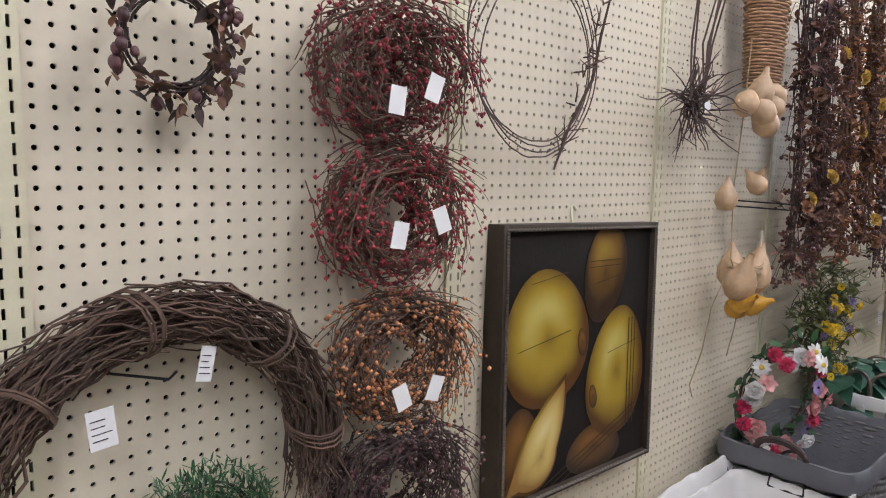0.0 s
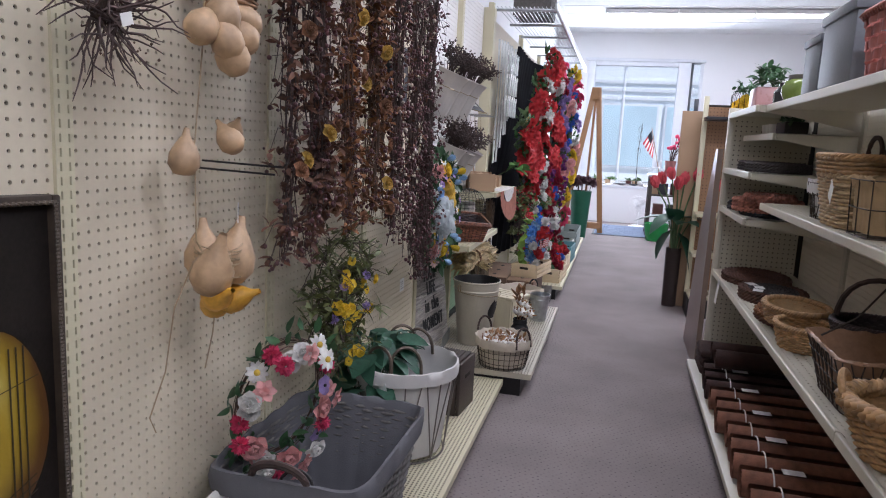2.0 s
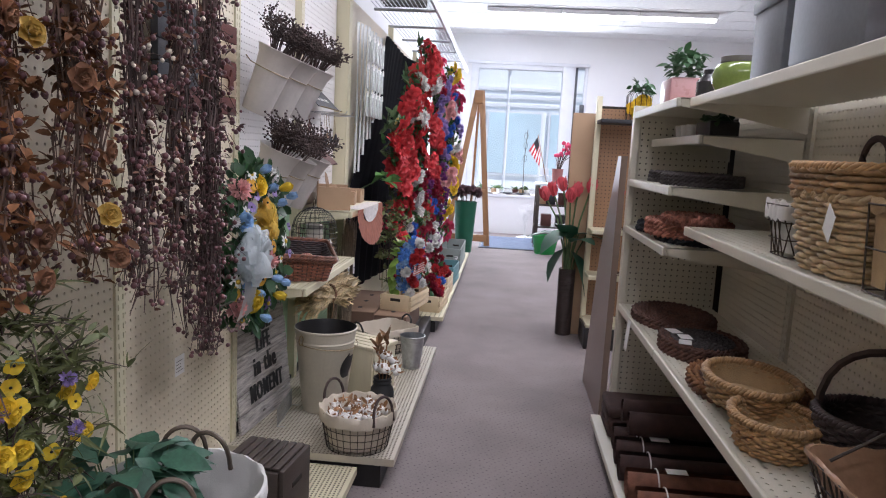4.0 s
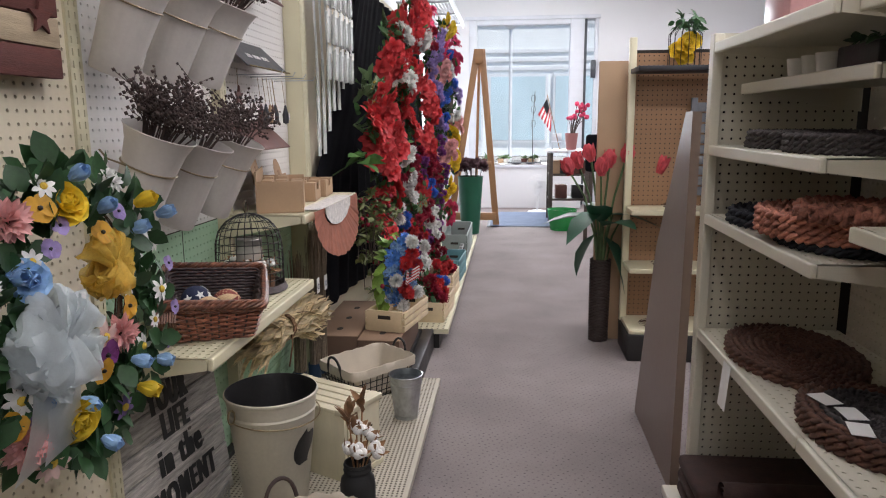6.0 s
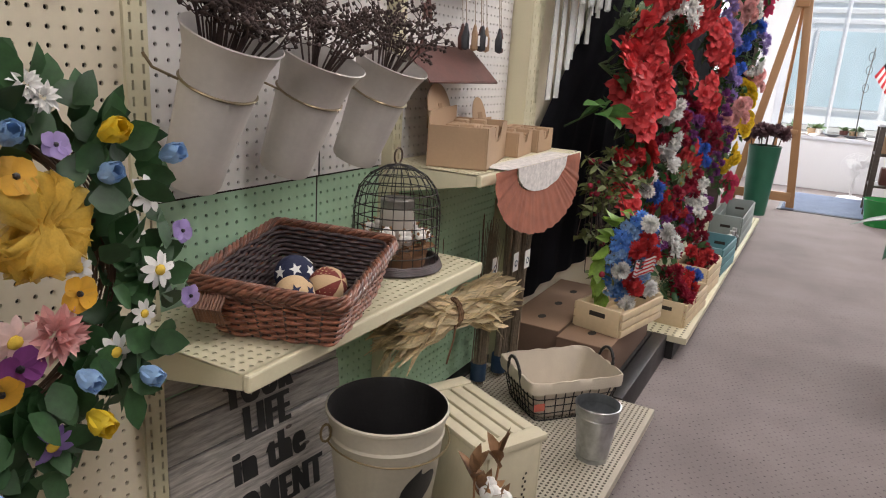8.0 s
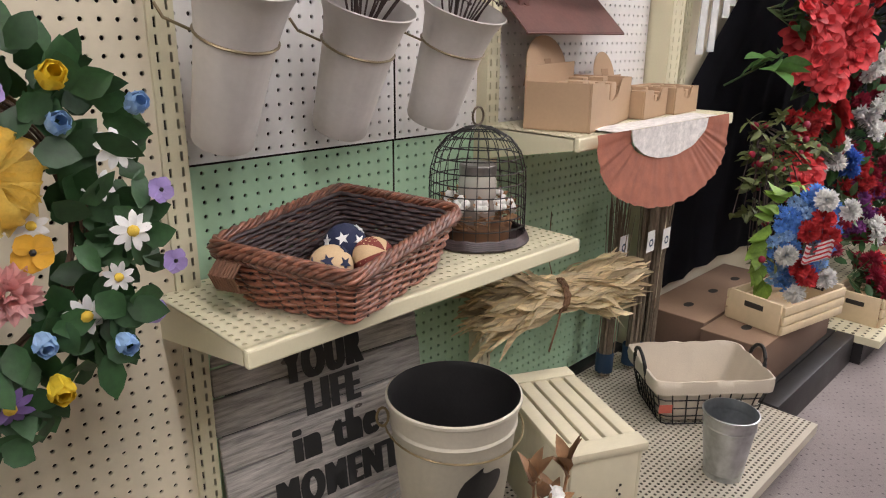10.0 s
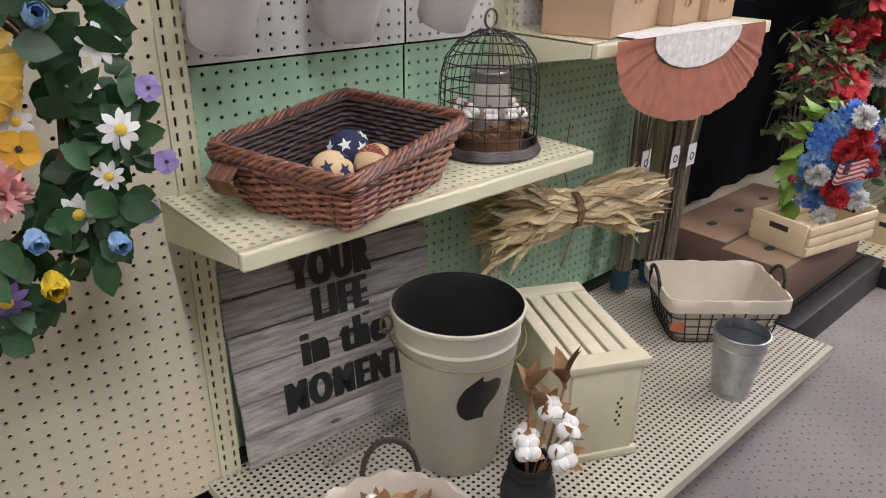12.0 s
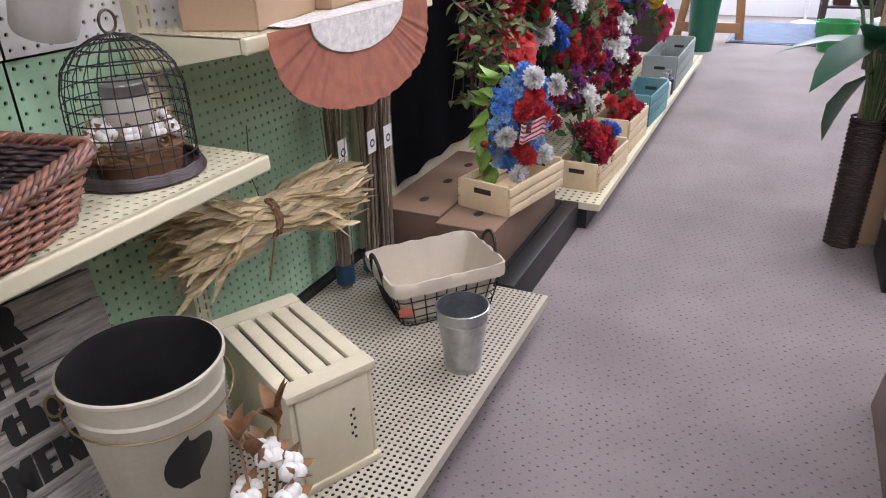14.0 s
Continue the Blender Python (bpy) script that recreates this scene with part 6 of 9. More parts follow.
fabric_ball(4.0, 0.885, S1 + 0.050, 0.039, NAVY, "navy fabric ball with pale stars", PAPER)
fabric_ball(3.915, 0.812, S1 + 0.046, 0.037, BUFF, "buff fabric ball with navy stars", NAVY)
fabric_ball(3.995, 0.80, S1 + 0.046, 0.037, BUFF, "buff and brick red striped fabric ball", None, BRICK)
s = Shape()
for k in range(160):
    s.tube([(3.98 + R(-.12, .12), 0.83 + R(-.07, .07), S1 + R(0.012, 0.022)) for q in range(2)], 0.0015, 3)
solo("straw_filling", s, TWIG, "brown straw filling on the basket floor", "straw", kind="stuff", smooth=0)

# wire cloche with jar and cotton
rng.seed(310)
t = thing("wire_cloche", "black wire bird-cage cloche on a round tray", "cloche", Matrix.Translation((4.325, 0.862, S1)))
dome = [(0.100, 0.018), (0.100, 0.06), (0.100, 0.11), (0.098, 0.15), (0.088, 0.185), (0.066, 0.213), (0.036, 0.230), (0.006, 0.238)]
for k in range(26):
    a = 2 * math.pi * k / 26
    part("wire", Shape().tube([(r * math.cos(a), r * math.sin(a), z) for r, z in dome], 0.0011, 4), IRON, t)
for r, z in ((0.1, 0.018), (0.1, 0.04), (0.1, 0.062), (0.1, 0.085), (0.1, 0.108), (0.1, 0.13), (0.097, 0.153), (0.09, 0.178), (0.078, 0.2), (0.058, 0.218), (0.03, 0.233)):
    part("wire_hoop", Shape().tube([(p[0], p[1], z) for p in ring_pts(r, 40)], 0.0013, 4, closed=True), IRON, t)
part("ring_pull", Shape().tube([(0.016 * math.cos(a) , 0.003, 0.256 + 0.018 * math.sin(a)) for a in np.linspace(0, 6.28, 20, endpoint=False)], 0.0024, 6, closed=True), mat("bronze_ring", (0.12, 0.09, 0.06), 0.4, metal=0.6), t)
s = Shape()
for k in range(5):
    s.tube([(p[0], p[1], 0.006 + 0.0035 * k + 0.0012 * math.sin(11 * i)) for i, p in enumerate(ring_pts(0.108 - 0.0015 * k, 60))], 0.0032, 5, closed=True)
s.lathe([(0.001, 0.003), (0.11, 0.003), (0.11, 0.007), (0.001, 0.007)], 40)
part("tray", s, DARKWICKER, t, "dark twisted wicker tray")
t2 = thing("glass_jar", "small lidded glass jar with brown filling inside the cloche", "jar", Matrix.Translation((4.325, 0.862, S1 + 0.008)))
part("glass", Shape().lathe([(0.036, 0.03), (0.04, 0.05), (0.04, 0.12), (0.036, 0.132)], 24), glass("jar_glass", (0.8, 0.75, 0.68), 0.05, 0.4), t2)
part("filling", Shape().lathe([(0.001, 0.03), (0.035, 0.03), (0.036, 0.10), (0.001, 0.105)], 20), mat("brown_candle", (0.22, 0.13, 0.08), 0.6), t2)
part("lid", Shape().lathe([(0.0385, 0.132), (0.039, 0.150), (0.036, 0.153), (0.001, 0.153)], 28), mat("old_zinc_lid", (0.30, 0.28, 0.26), 0.4, metal=0.8, var=0.3), t2, "dull zinc screw lid")
part("wood_base", Shape().lathe([(0.001, 0.001), (0.07, 0.001), (0.074, 0.028), (0.001, 0.028)], 30), mat("brown_wood_round", (0.20, 0.10, 0.05), 0.6, var=0.3, fine=60, bump=0.2), t2, "brown wooden round")
t3 = thing("cotton_ring", "ring of cotton bolls and pods round the jar", "dried flowers", Matrix.Translation((4.325, 0.862, S1 + 0.008)))
for k in range(11):
    a = 2 * math.pi * k / 11
    cotton(t3, 0.068 * math.cos(a), 0.068 * math.sin(a), 0.065 + R(-.01, .025), R(0.014, 0.019), (math.cos(a), math.sin(a), 0.5))
s = Shape()
for k in range(40):
    a = R(0, 6.28)
    s.leaf(euler(0.07 * math.cos(a), 0.07 * math.sin(a), R(0.03, 0.06), R(-1, 1), R(-1, 1), R(0, 6.28)), R(0.02, 0.032), 0.013, 0.3, 0.5)
    s.tube([(0.075 * math.cos(a), 0.075 * math.sin(a), 0.05), (0.075 * math.cos(a + 0.6), 0.075 * math.sin(a + 0.6), R(0.03, 0.06))], 0.0015, 4)
part("pods", s, HUSK, t3, smooth=180)

# cardboard boxes on the upper shelf
CARD = mat("brown_cardboard", (0.42, 0.28, 0.17), 0.8, var=0.08, scale=6, fine=150, bump=0.06)
S2 = 0.9385


def card_tray(x0, x1, y0, y1, h, rot, label, flap):
    t = thing("cardboard_box", label, "box", Matrix.Translation(((x0 + x1) / 2, (y0 + y1) / 2, S2)) @ Matrix.Rotation(rot, 4, "Z"), "open cardboard boxes")
    a, b = (x1 - x0) / 2, (y1 - y0) / 2
    part("bottom", Shape().box(-a, a, -b, b, 0.0005, 0.003), CARD, t)
    for y in (-b, b):
        if y < 0:
            n = 16
            ring = [(-a, 0), (a, 0), (a, h)] + [(a * 0.45 * math.cos(q), h - 0.55 * h * math.sin(q) * (0.8)) for q in np.linspace(0, math.pi, n)] + [(-a, h)]
            v = [(x, y, z) for x, z in ring] + [(x, y + 0.004, z) for x, z in ring]
            k = len(ring)
            s = Shape()
            mid = [(0.0, y, 0.02), (0.0, y + 0.004, 0.02)]
            s.add(v + mid, [(2 * k, i, (i + 1) % k) for i in range(k)] + [(2 * k + 1, k + (i + 1) % k, k + i) for i in range(k)])
            s.v.append(np.zeros((0, 3)))
            s.f.append((np.array([(i, k + i, k + (i + 1) % k, (i + 1) % k) for i in range(k)]), 0))
            part("front_panel", s, CARD, t, smooth=0)
        else:
            part("back_panel", Shape().box(-a, a, y - 0.004, y, 0, h + flap * 0.3), CARD, t)
    for x in (-a, a):
        part("side_panel", Shape().box(x - 0.002, x + 0.002, -b + 0.0045, b - 0.0045, 0.0032, h), CARD, t)
    if flap:
        prof = [(-a, 0), (a, 0)] + [(a * 0.8 * math.cos(q), flap * 0.35 + flap * 0.65 * math.sin(q)) for q in np.linspace(0, math.pi, 14)]
        v = [(x, 0, z) for x, z in prof] + [(x, 0.003, z) for x, z in prof]
        k = len(prof)
        part("display_flap", Shape().add(v, [tuple(range(k)), tuple(range(2 * k - 1, k - 1, -1))]), CARD, t, "rounded display flap standing up", smooth=0, m=Matrix.Translation((0, b + 0.001, h * 0.9)) @ Matrix.Rotation(radians(-12), 4, "X"))
        part("flap_print", Shape().box(-0.02, 0.02, -0.0012, -0.0006, 0.03, 0.055), mat("brown_print", (0.30, 0.18, 0.10), 0.8) if "brown_print" not in bpy.data.materials else bpy.data.materials["brown_print"], t, m=Matrix.Translation((0, b + 0.0, h * 0.9)) @ Matrix.Rotation(radians(-12), 4, "X"))
    for i in range(6):
        for j in range(3):
            px, py = -a + a / 6 * (2 * i + 1), -b + b / 3 * (2 * j + 1)
            part("packet", Shape().bevel_box(px - a / 7.5, px + a / 7.5, py - b / 4, py + b / 4, 0.004, h * R(0.8, 1.02), 0.003), CARD, t)
    return t


rng.seed(320)
card_tray(4.54, 4.86, 0.80, 0.955, 0.105, radians(16), "open cardboard display box of small packets", 0.11)
card_tray(4.875, 5.03, 0.82, 0.96, 0.07, radians(8), "small cardboard display box with packets", 0.10)
card_tray(5.05, 5.20, 0.82, 0.96, 0.07, radians(4), "small cardboard display box with packets", 0.0)

# cloth with a brick-red frill hanging over the edge
t = thing("table_cloth", "white lace cloth with a sheer brick-red frill over the shelf edge", "cloth", Matrix.Translation((4.85, 0.728, 0.942)))
FRILL = mat("sheer_brick_fabric", (0.42, 0.15, 0.095), 0.8, var=0.2, scale=30, fine=300, bump=0.2, trans=0.35)
LACE = mat("white_lace", (0.68, 0.64, 0.60), 0.9, var=0.25, scale=60, fine=250, bump=0.4)
rows, rows2 = [], []
for i in range(12):
    u = i / 11
    row = []
    for th in np.linspace(0, math.pi, 150):
        pl = (math.sin(31 * th + 1.4 * math.sin(7 * th)) + 0.6 * math.sin(53 * th + 2 * math.sin(5 * th))) * (0.25 + 0.45 * u)
        a_, b_ = 0.185 + 0.135 * u, 0.075 + 0.115 * u * (1 + 0.03 * math.sin(5 * th))
        row.append((-a_ * math.copysign(abs(math.cos(th)) ** 0.85, math.cos(th)), -0.013 - 0.0022 * pl - 0.028 * u * math.sin(th), 0.001 - b_ * math.sin(th) ** 0.72 - 0.002 * pl * u * math.sin(th)))
    rows.append(row)
    rows2.append([(-0.19 * (1 - 0.0 * u) * math.cos(th), -0.0175 - 0.001 * math.sin(12 * th), 0.001 - 0.08 * u * math.sin(th)) for th in np.linspace(0, math.pi, 40)])
part("frill", Shape().sheet(rows), FRILL, t, "sheer brick-red gathered frill", smooth=180)
part("lace_centre", Shape().sheet(rows2), LACE, t, smooth=180)
part("lace_top", Shape().sheet([[(x, y, 0.0015) for x in np.linspace(-0.25, 0.25, 12)] for y in (-0.016, 0.06)]), LACE, t)

# ---------------------------------------------------------------- hung in and beside the green bays
WC = Vector((3.366, 0.815, 0.93))
rng.seed(402)
t = thing("flower_wreath", "large wreath of yellow, blue and white silk flowers", "wreath", Matrix.Translation(WC))
s = Shape()
ring_twigs(s, 0.185, 0.016, 60, 0.0024, (0.8, 1.8), 0.1)
part("vine_ring", s, TWIG, t, smooth=0)
BLOOMS = (
    ("rose", rose(YELLOW, 0.032, 5), ((3.324, 1.110), (3.292, 0.771))),
    ("bud", bud(YELLOW, 0.024), ((3.517, 1.090), (3.478, 0.753))),
    ("blue_bud", bud(BLUE, 0.021), ((3.341, 1.151), (3.408, 1.092), (3.602, 1.059), (3.520, 1.041), (3.470, 0.809), (3.220, 0.834), (3.319, 0.792), (3.352, 0.710), (3.558, 0.779), (3.199, 1.020))),
    ("blue_rose", rose(BLUE, 0.028), ((3.227, 1.012),)),
    ("gold_pansy", pansy(petal_mat("deep_gold_petal", (0.62, 0.33, 0.03)), 0.024), ((3.379, 0.820), (3.419, 1.052), (3.477, 0.908), (3.259, 1.113), (3.166, 0.815))),
    ("daisy", daisy(WHITE, 0.026, 9), ((3.582, 1.013), (3.586, 0.913), (3.524, 0.816), (3.183, 0.847))),
    ("small_daisy", daisy(WHITE, 0.02, 8), ((3.481, 0.937), (3.270, 0.788), (3.558, 0.972), (3.565, 0.857), (3.236, 1.038), (3.277, 1.144))),
    ("lilac_bloom", pansy(LILAC, 0.017), ((3.627, 0.957), (3.634, 0.864), (3.460, 1.083), (3.278, 1.049), (3.298, 1.082), (3.601, 0.803))),
    ("purple_aster", daisy(petal_mat("violet_petal", (0.25, 0.16, 0.42)), 0.026, 9), ((3.427, 0.734), (3.228, 0.796))),
    ("pink_bloom", mum(PINK, 0.033), ((3.197, 1.102), (3.447, 0.866), (3.185, 0.776))),
    ("pale_pink_bloom", daisy(petal_mat("blush_petal", (0.72, 0.52, 0.48)), 0.03, 10), ((3.401, 0.872), (3.240, 0.722))),
    ("anemone", pansy(PURPLE, 0.029), ((3.404, 0.839),)),
    ("white_cluster", mum(WHITE, 0.017, 30), ((3.434, 1.147), (3.449, 1.134), (3.140, 1.020))),
)
for nm, me, places in BLOOMS:
    for x, z in places:
        a = math.atan2(z - WC.z, x - WC.x)
        part(nm, me, None, t, m=Matrix.Translation((x - WC.x, -0.055 + R(-.008, .008), z - WC.z)) @ towards((math.cos(a) * 0.35 - 0.3, -1, math.sin(a) * 0.35 + 0.15)))
WREATHLEAF = mat("silk_wreath_leaf", (0.028, 0.082, 0.026), 0.5, var=0.3, scale=30, rnd=0.5, trans=0.2)
s = Shape()
for k in range(470):
    a = R(0, 6.28)
    rr = 0.185 + R(-0.045, 0.062)
    d = a + R(-1.1, 1.1)
    m = Matrix.Translation((rr * math.cos(a), R(-0.062, 0.0), rr * math.sin(a))) @ Matrix.Rotation(-d, 4, "Y") @ Matrix.Rotation(R(0.9, 2.2), 4, "X") @ Matrix.Rotation(R(-.7, .7), 4, "Y")
    s.leaf(m, R(0.038, 0.060), R(0.030, 0.042), R(-0.15, 0.35), R(0.1, 0.35))
part("leaves", s, WREATHLEAF, t, smooth=180)
part("peg_hook", Shape().tube([(0, 0.184, 0.172), (0, -0.03, 0.172), (0, -0.038, 0.184)], 0.003, 5), GALV, t)
TULLE = mat("white_tulle", (0.80, 0.84, 0.85), 0.8, var=0.1, scale=30, fine=300, bump=0.2, trans=0.5, alpha=0.34)
GOLDTULLE = mat("gold_tulle", (0.80, 0.58, 0.12), 0.7, var=0.25, scale=30, fine=300, bump=0.2, trans=0.4, alpha=0.5)


def bow(parent, ma, x, y, z, r, loops, label, seed, tails=3):
    rng.seed(seed)
    for k in range(loops):
        a, w = R(0, 6.28), r * R(0.35, 0.55)
        rows = []
        for q in np.linspace(0, 1, 12):
            ph = math.pi * q
            d = r * math.sin(ph) ** 0.8
            h = 0.3 * r * math.cos(ph)
            wd = w * (0.35 + 0.65 * math.sin(ph))
            rows.append([(d, h + 0.004 * math.sin(9 * e + k), wd * e + 0.15 * r * math.sin(3 * e + k) * math.sin(ph)) for e in np.linspace(-1, 1, 7)])
        for row in rows:
            for i2 in range(len(row)):
                row[i2] = tuple(c0 + R(-1, 1) * 0.045 * r for c0 in row[i2])
        part("ribbon_loop", Shape().sheet(rows), ma, parent, label, smooth=180, m=euler(x, y, z, R(-.3, .3), 0, 0) @ Matrix.Rotation(a, 4, "Y") @ Matrix.Rotation(R(-.5, .3), 4, "Z"))
    for k in range(tails):
        dx = R(-.08, .12)
        rows = [[(dx * q + e * 0.03 * (1 + q), -0.01 * math.sin(4 * q + e), -r * 2.2 * q) for e in np.linspace(-1, 1, 6)] for q in np.linspace(0, 1, 10)]
        part("ribbon_tail", Shape().sheet(rows), ma, parent, label, smooth=180, m=Matrix.Translation((x, y, z)))


bow(t, TULLE, -0.13, -0.075, -0.01, 0.08, 20, "sheer white tulle ribbon", 404, 2)
bow(t, GOLDTULLE, 0.075, -0.045, 0.065, 0.058, 22, "sheer gold tulle ribbon", 405, 0)

# wooden flag sign
rng.seed(406)
t = thing("flag_sign", "rustic plank flag sign with a white star", "sign", Matrix.Translation((3.12, 0.965, 1.322)))
REDW = mat("weathered_red_wood", (0.115, 0.035, 0.028), 0.75, var=0.3, scale=8, fine=60, stretch=(1, 8, 8), bump=0.3)
CRW = mat("weathered_cream_wood", (0.42, 0.33, 0.22), 0.75, var=0.2, scale=8, fine=60, stretch=(1, 8, 8), bump=0.3)
NAVW = mat("weathered_navy_wood", (0.035, 0.036, 0.042), 0.75, var=0.3, scale=8, fine=60, stretch=(1, 8, 8), bump=0.3)
for k in range(5):
    z = 0.058 * k
    part("plank", Shape().bevel_box(0.24 if k else 0.0, 0.53, -0.01, 0.012, z, z + 0.056, 0.003), (REDW, CRW)[k % 2], t)
    if k:
        part("plank", Shape().bevel_box(0.0, 0.238, -0.01, 0.012, z, z + 0.056, 0.003), NAVW, t)
part("star", star_shape(0.085, 0.004), CRW, t, m=Matrix.Translation((0.12, -0.011, 0.155)) @ Matrix.Rotation(math.pi / 2, 4, "X"))
part("small_star", star_shape(0.035, 0.006), REDW, t, m=Matrix.Translation((0.47, -0.012, 0.11)) @ Matrix.Rotation(math.pi / 2, 4, "X"))

# grey tin wall vases
VASE = mat("chalky_grey_tin", (0.64, 0.60, 0.56), 0.7, var=0.08, scale=6, fine=90, bump=0.1)
WIREB = mat("brass_wire", (0.30, 0.24, 0.15), 0.35, metal=0.8, var=0.2)


def tin_vase():
    t = thing("wall_vase", "chalky grey ribbed tin wall vase held by a brass wire", "vase", group="tin wall vases")
    s = Shape()
    n = 48
    prof = [(0.044, 0.002), (0.046, 0.0), (0.048, 0.006), (0.05, 0.05), (0.0545, 0.13), (0.059, 0.20), (0.066, 0.25), (0.076, 0.282), (0.080, 0.288), (0.078, 0.29)]
    rows = []
    for r, z in prof:
        rows.append([(r * (1 + (0.012 if 0.03 < z < 0.24 else 0) * math.cos(16 * a)) * math.cos(a), r * (1 + (0.012 if 0.03 < z < 0.24 else 0) * math.cos(16 * a)) * math.sin(a), z) for a in np.linspace(0, 2 * math.pi, n + 1)])
    part("body", s.sheet(rows), VASE, t, smooth=40)
    part("inside", Shape().lathe([(0.077, 0.289), (0.062, 0.24), (0.047, 0.05), (0.001, 0.045)], 32), VASE, t)
    part("bottom", Shape().lathe([(0.0445, 0.002), (0.001, 0.004)], 32), VASE, t)
    part("wire_band", Shape().tube([(0.0605 * math.cos(a), 0.0605 * math.sin(a), 0.195) for a in np.linspace(0, 6.28, 30, endpoint=False)], 0.0026, 6, closed=True).tube([(-0.06, 0.02, 0.195), (-0.085, 0.05, 0.20), (-0.09, 0.07, 0.215)], 0.0026, 5), WIREB, t, "brass wire band")
    return t


proto = tin_vase()
spots = [(x, 0.952, z) for z in (0.976, 1.346) for x in (3.815, 4.045, 4.275)]
VTILT = Matrix.Rotation(radians(23), 4, "X") @ Matrix.Diagonal((1.02, 1.02, 0.90, 1))
proto.matrix_basis = Matrix.Translation(spots[0]) @ VTILT
for sp in spots[1:]:
    copy_thing(proto, Matrix.Translation(sp) @ VTILT)


def twig_bunch(x, z, n, h, seed):
    rng.seed(seed)
    t = thing("twig_bunch", "spray of dark budded twigs standing in a tin vase", "dried twigs", Matrix.Translation((x, 0.952, z)) @ VTILT)
    s, b = Shape(), Shape()
    for k in range(n):
        a, e = R(0, 6.28), math.sqrt(R(0.03, 1.0))
        dx, dy = math.cos(a) * e * 0.135, math.sin(a) * e * 0.10
        top = h * R(0.45, 1.0) * (1.05 - 0.35 * e)
        pts = [(0, 0, 0.05), (dx * 0.25, dy * 0.25, 0.22), (dx * 0.55 + R(-.012, .012), dy * 0.55 + R(-.012, .012), 0.27 + top * 0.35), (dx * 0.8 + R(-.02, .02), dy * 0.8 + R(-.02, .02), 0.27 + top * 0.7), (dx + R(-.03, .03), dy + R(-.02, .02), 0.27 + top)]
        s.tube(pts, [0.0026, 0.0024, 0.002, 0.0015, 0.0009], 4)
        for q in range(8):
            i0 = rng.randrange(2, 4)
            u = R(0.0, 1.0)
            p = Vector(pts[i0]).lerp(Vector(pts[i0 + 1]), u)
            e2 = p + Vector((R(-.05, .05), R(-.04, .04), R(-0.005, 0.04)))
            s.tube([tuple(p), tuple(e2)], 0.0011, 3)
            for w in (0.35, 0.7, 1.0):
                b.bead(p.lerp(e2, w) + Vector((R(-.004, .004), R(-.004, .004), R(-.003, .003))), R(0.003, 0.0062))
    part("stems", s, DARKTWIG, t, smooth=0)
    part("buds", b, DARKTWIG, t, smooth=180)


twig_bunch(3.815, 0.976, 34, 0.19, 410)
twig_bunch(4.045, 0.976, 18, 0.13, 411)
twig_bunch(4.275, 0.976, 16, 0.15, 412)
for k, x in enumerate((3.815, 4.045, 4.275)):
    twig_bunch(x, 1.346, 30, 0.15, 413 + k)

# small roofs, stars and ornaments in the next bay
RUST = mat("rusty_tin", (0.125, 0.05, 0.04), 0.6, metal=0.2, var=0.3, scale=12, bump=0.1)
BLKTIN = mat("black_tin", (0.035, 0.036, 0.042), 0.5, metal=0.2, var=0.2, scale=12)
for z, ma, nm in ((1.145, RUST, "rust-brown tin roof shelf on the pegboard"), (1.42, BLKTIN, "black tin roof shelf with pale lettering"), (1.66, RUST, "rust-brown tin roof shelf on the pegboard")):
    t = thing("tin_roof_shelf", nm, "wall shelf", Matrix.Translation((4.54, 1.02, z)), "tin roof shelves")
    v = [(0, -0.005, 0.09), (0.40, -0.005, 0.09), (0.40, -0.10, 0.0), (0, -0.10, 0.0)]
    v += [(x, y, q + 0.004) for x, y, q in v]
    part("roof_panel", Shape().add(v, [(0, 1, 2, 3), (7, 6, 5, 4), (0, 4, 5, 1), (1, 5, 6, 2), (2, 6, 7, 3), (3, 7, 4, 0)]), ma, t)
    part("edge_rail", Shape().tube([(0, -0.1, 0.0), (0.4, -0.1, 0.0)], 0.003, 5), ma, t)
    if ma is BLKTIN:
        b = Shape()
        for k in range(13):
            if k not in (3, 8):
                b.box(0.10 + 0.016 * k, 0.109 + 0.016 * k, -0.0008, 0.0, 0.03, 0.048)
        part("lettering_bar", b, PAPER, t, "pale unreadable lettering", m=Matrix.Translation((0, -0.092, 0.012)) @ Matrix.Rotation(radians(-45), 4, "X"))
        for k in range(6):
            part("peg", Shape().tube([(0.03 + 0.068 * k, -0.10, 0.0), (0.03 + 0.068 * k, -0.125, -0.004)], 0.003, 5), WIREB, t)
t = thing("tin_star", "dark rusty tin star ornament hanging on a string", "ornament", Matrix.Translation((4.62, 0.985, 1.325)), "tin stars")
part("star", star_shape(0.036, 0.006), RUST, t, m=Matrix.Rotation(math.pi / 2, 4, "X"))
part("string", Shape().tube([(0, 0, 0.03), (0, 0, 0.09)], 0.0012, 4), STRING, t)
copy_thing(t, Matrix.Translation((4.60, 0.985, 1.225)))
copy_thing(t, Matrix.Translation((4.66, 0.975, 1.62)))
copy_thing(t, Matrix.Translation((3.59, 0.975, 1.50)))
rng.seed(420)
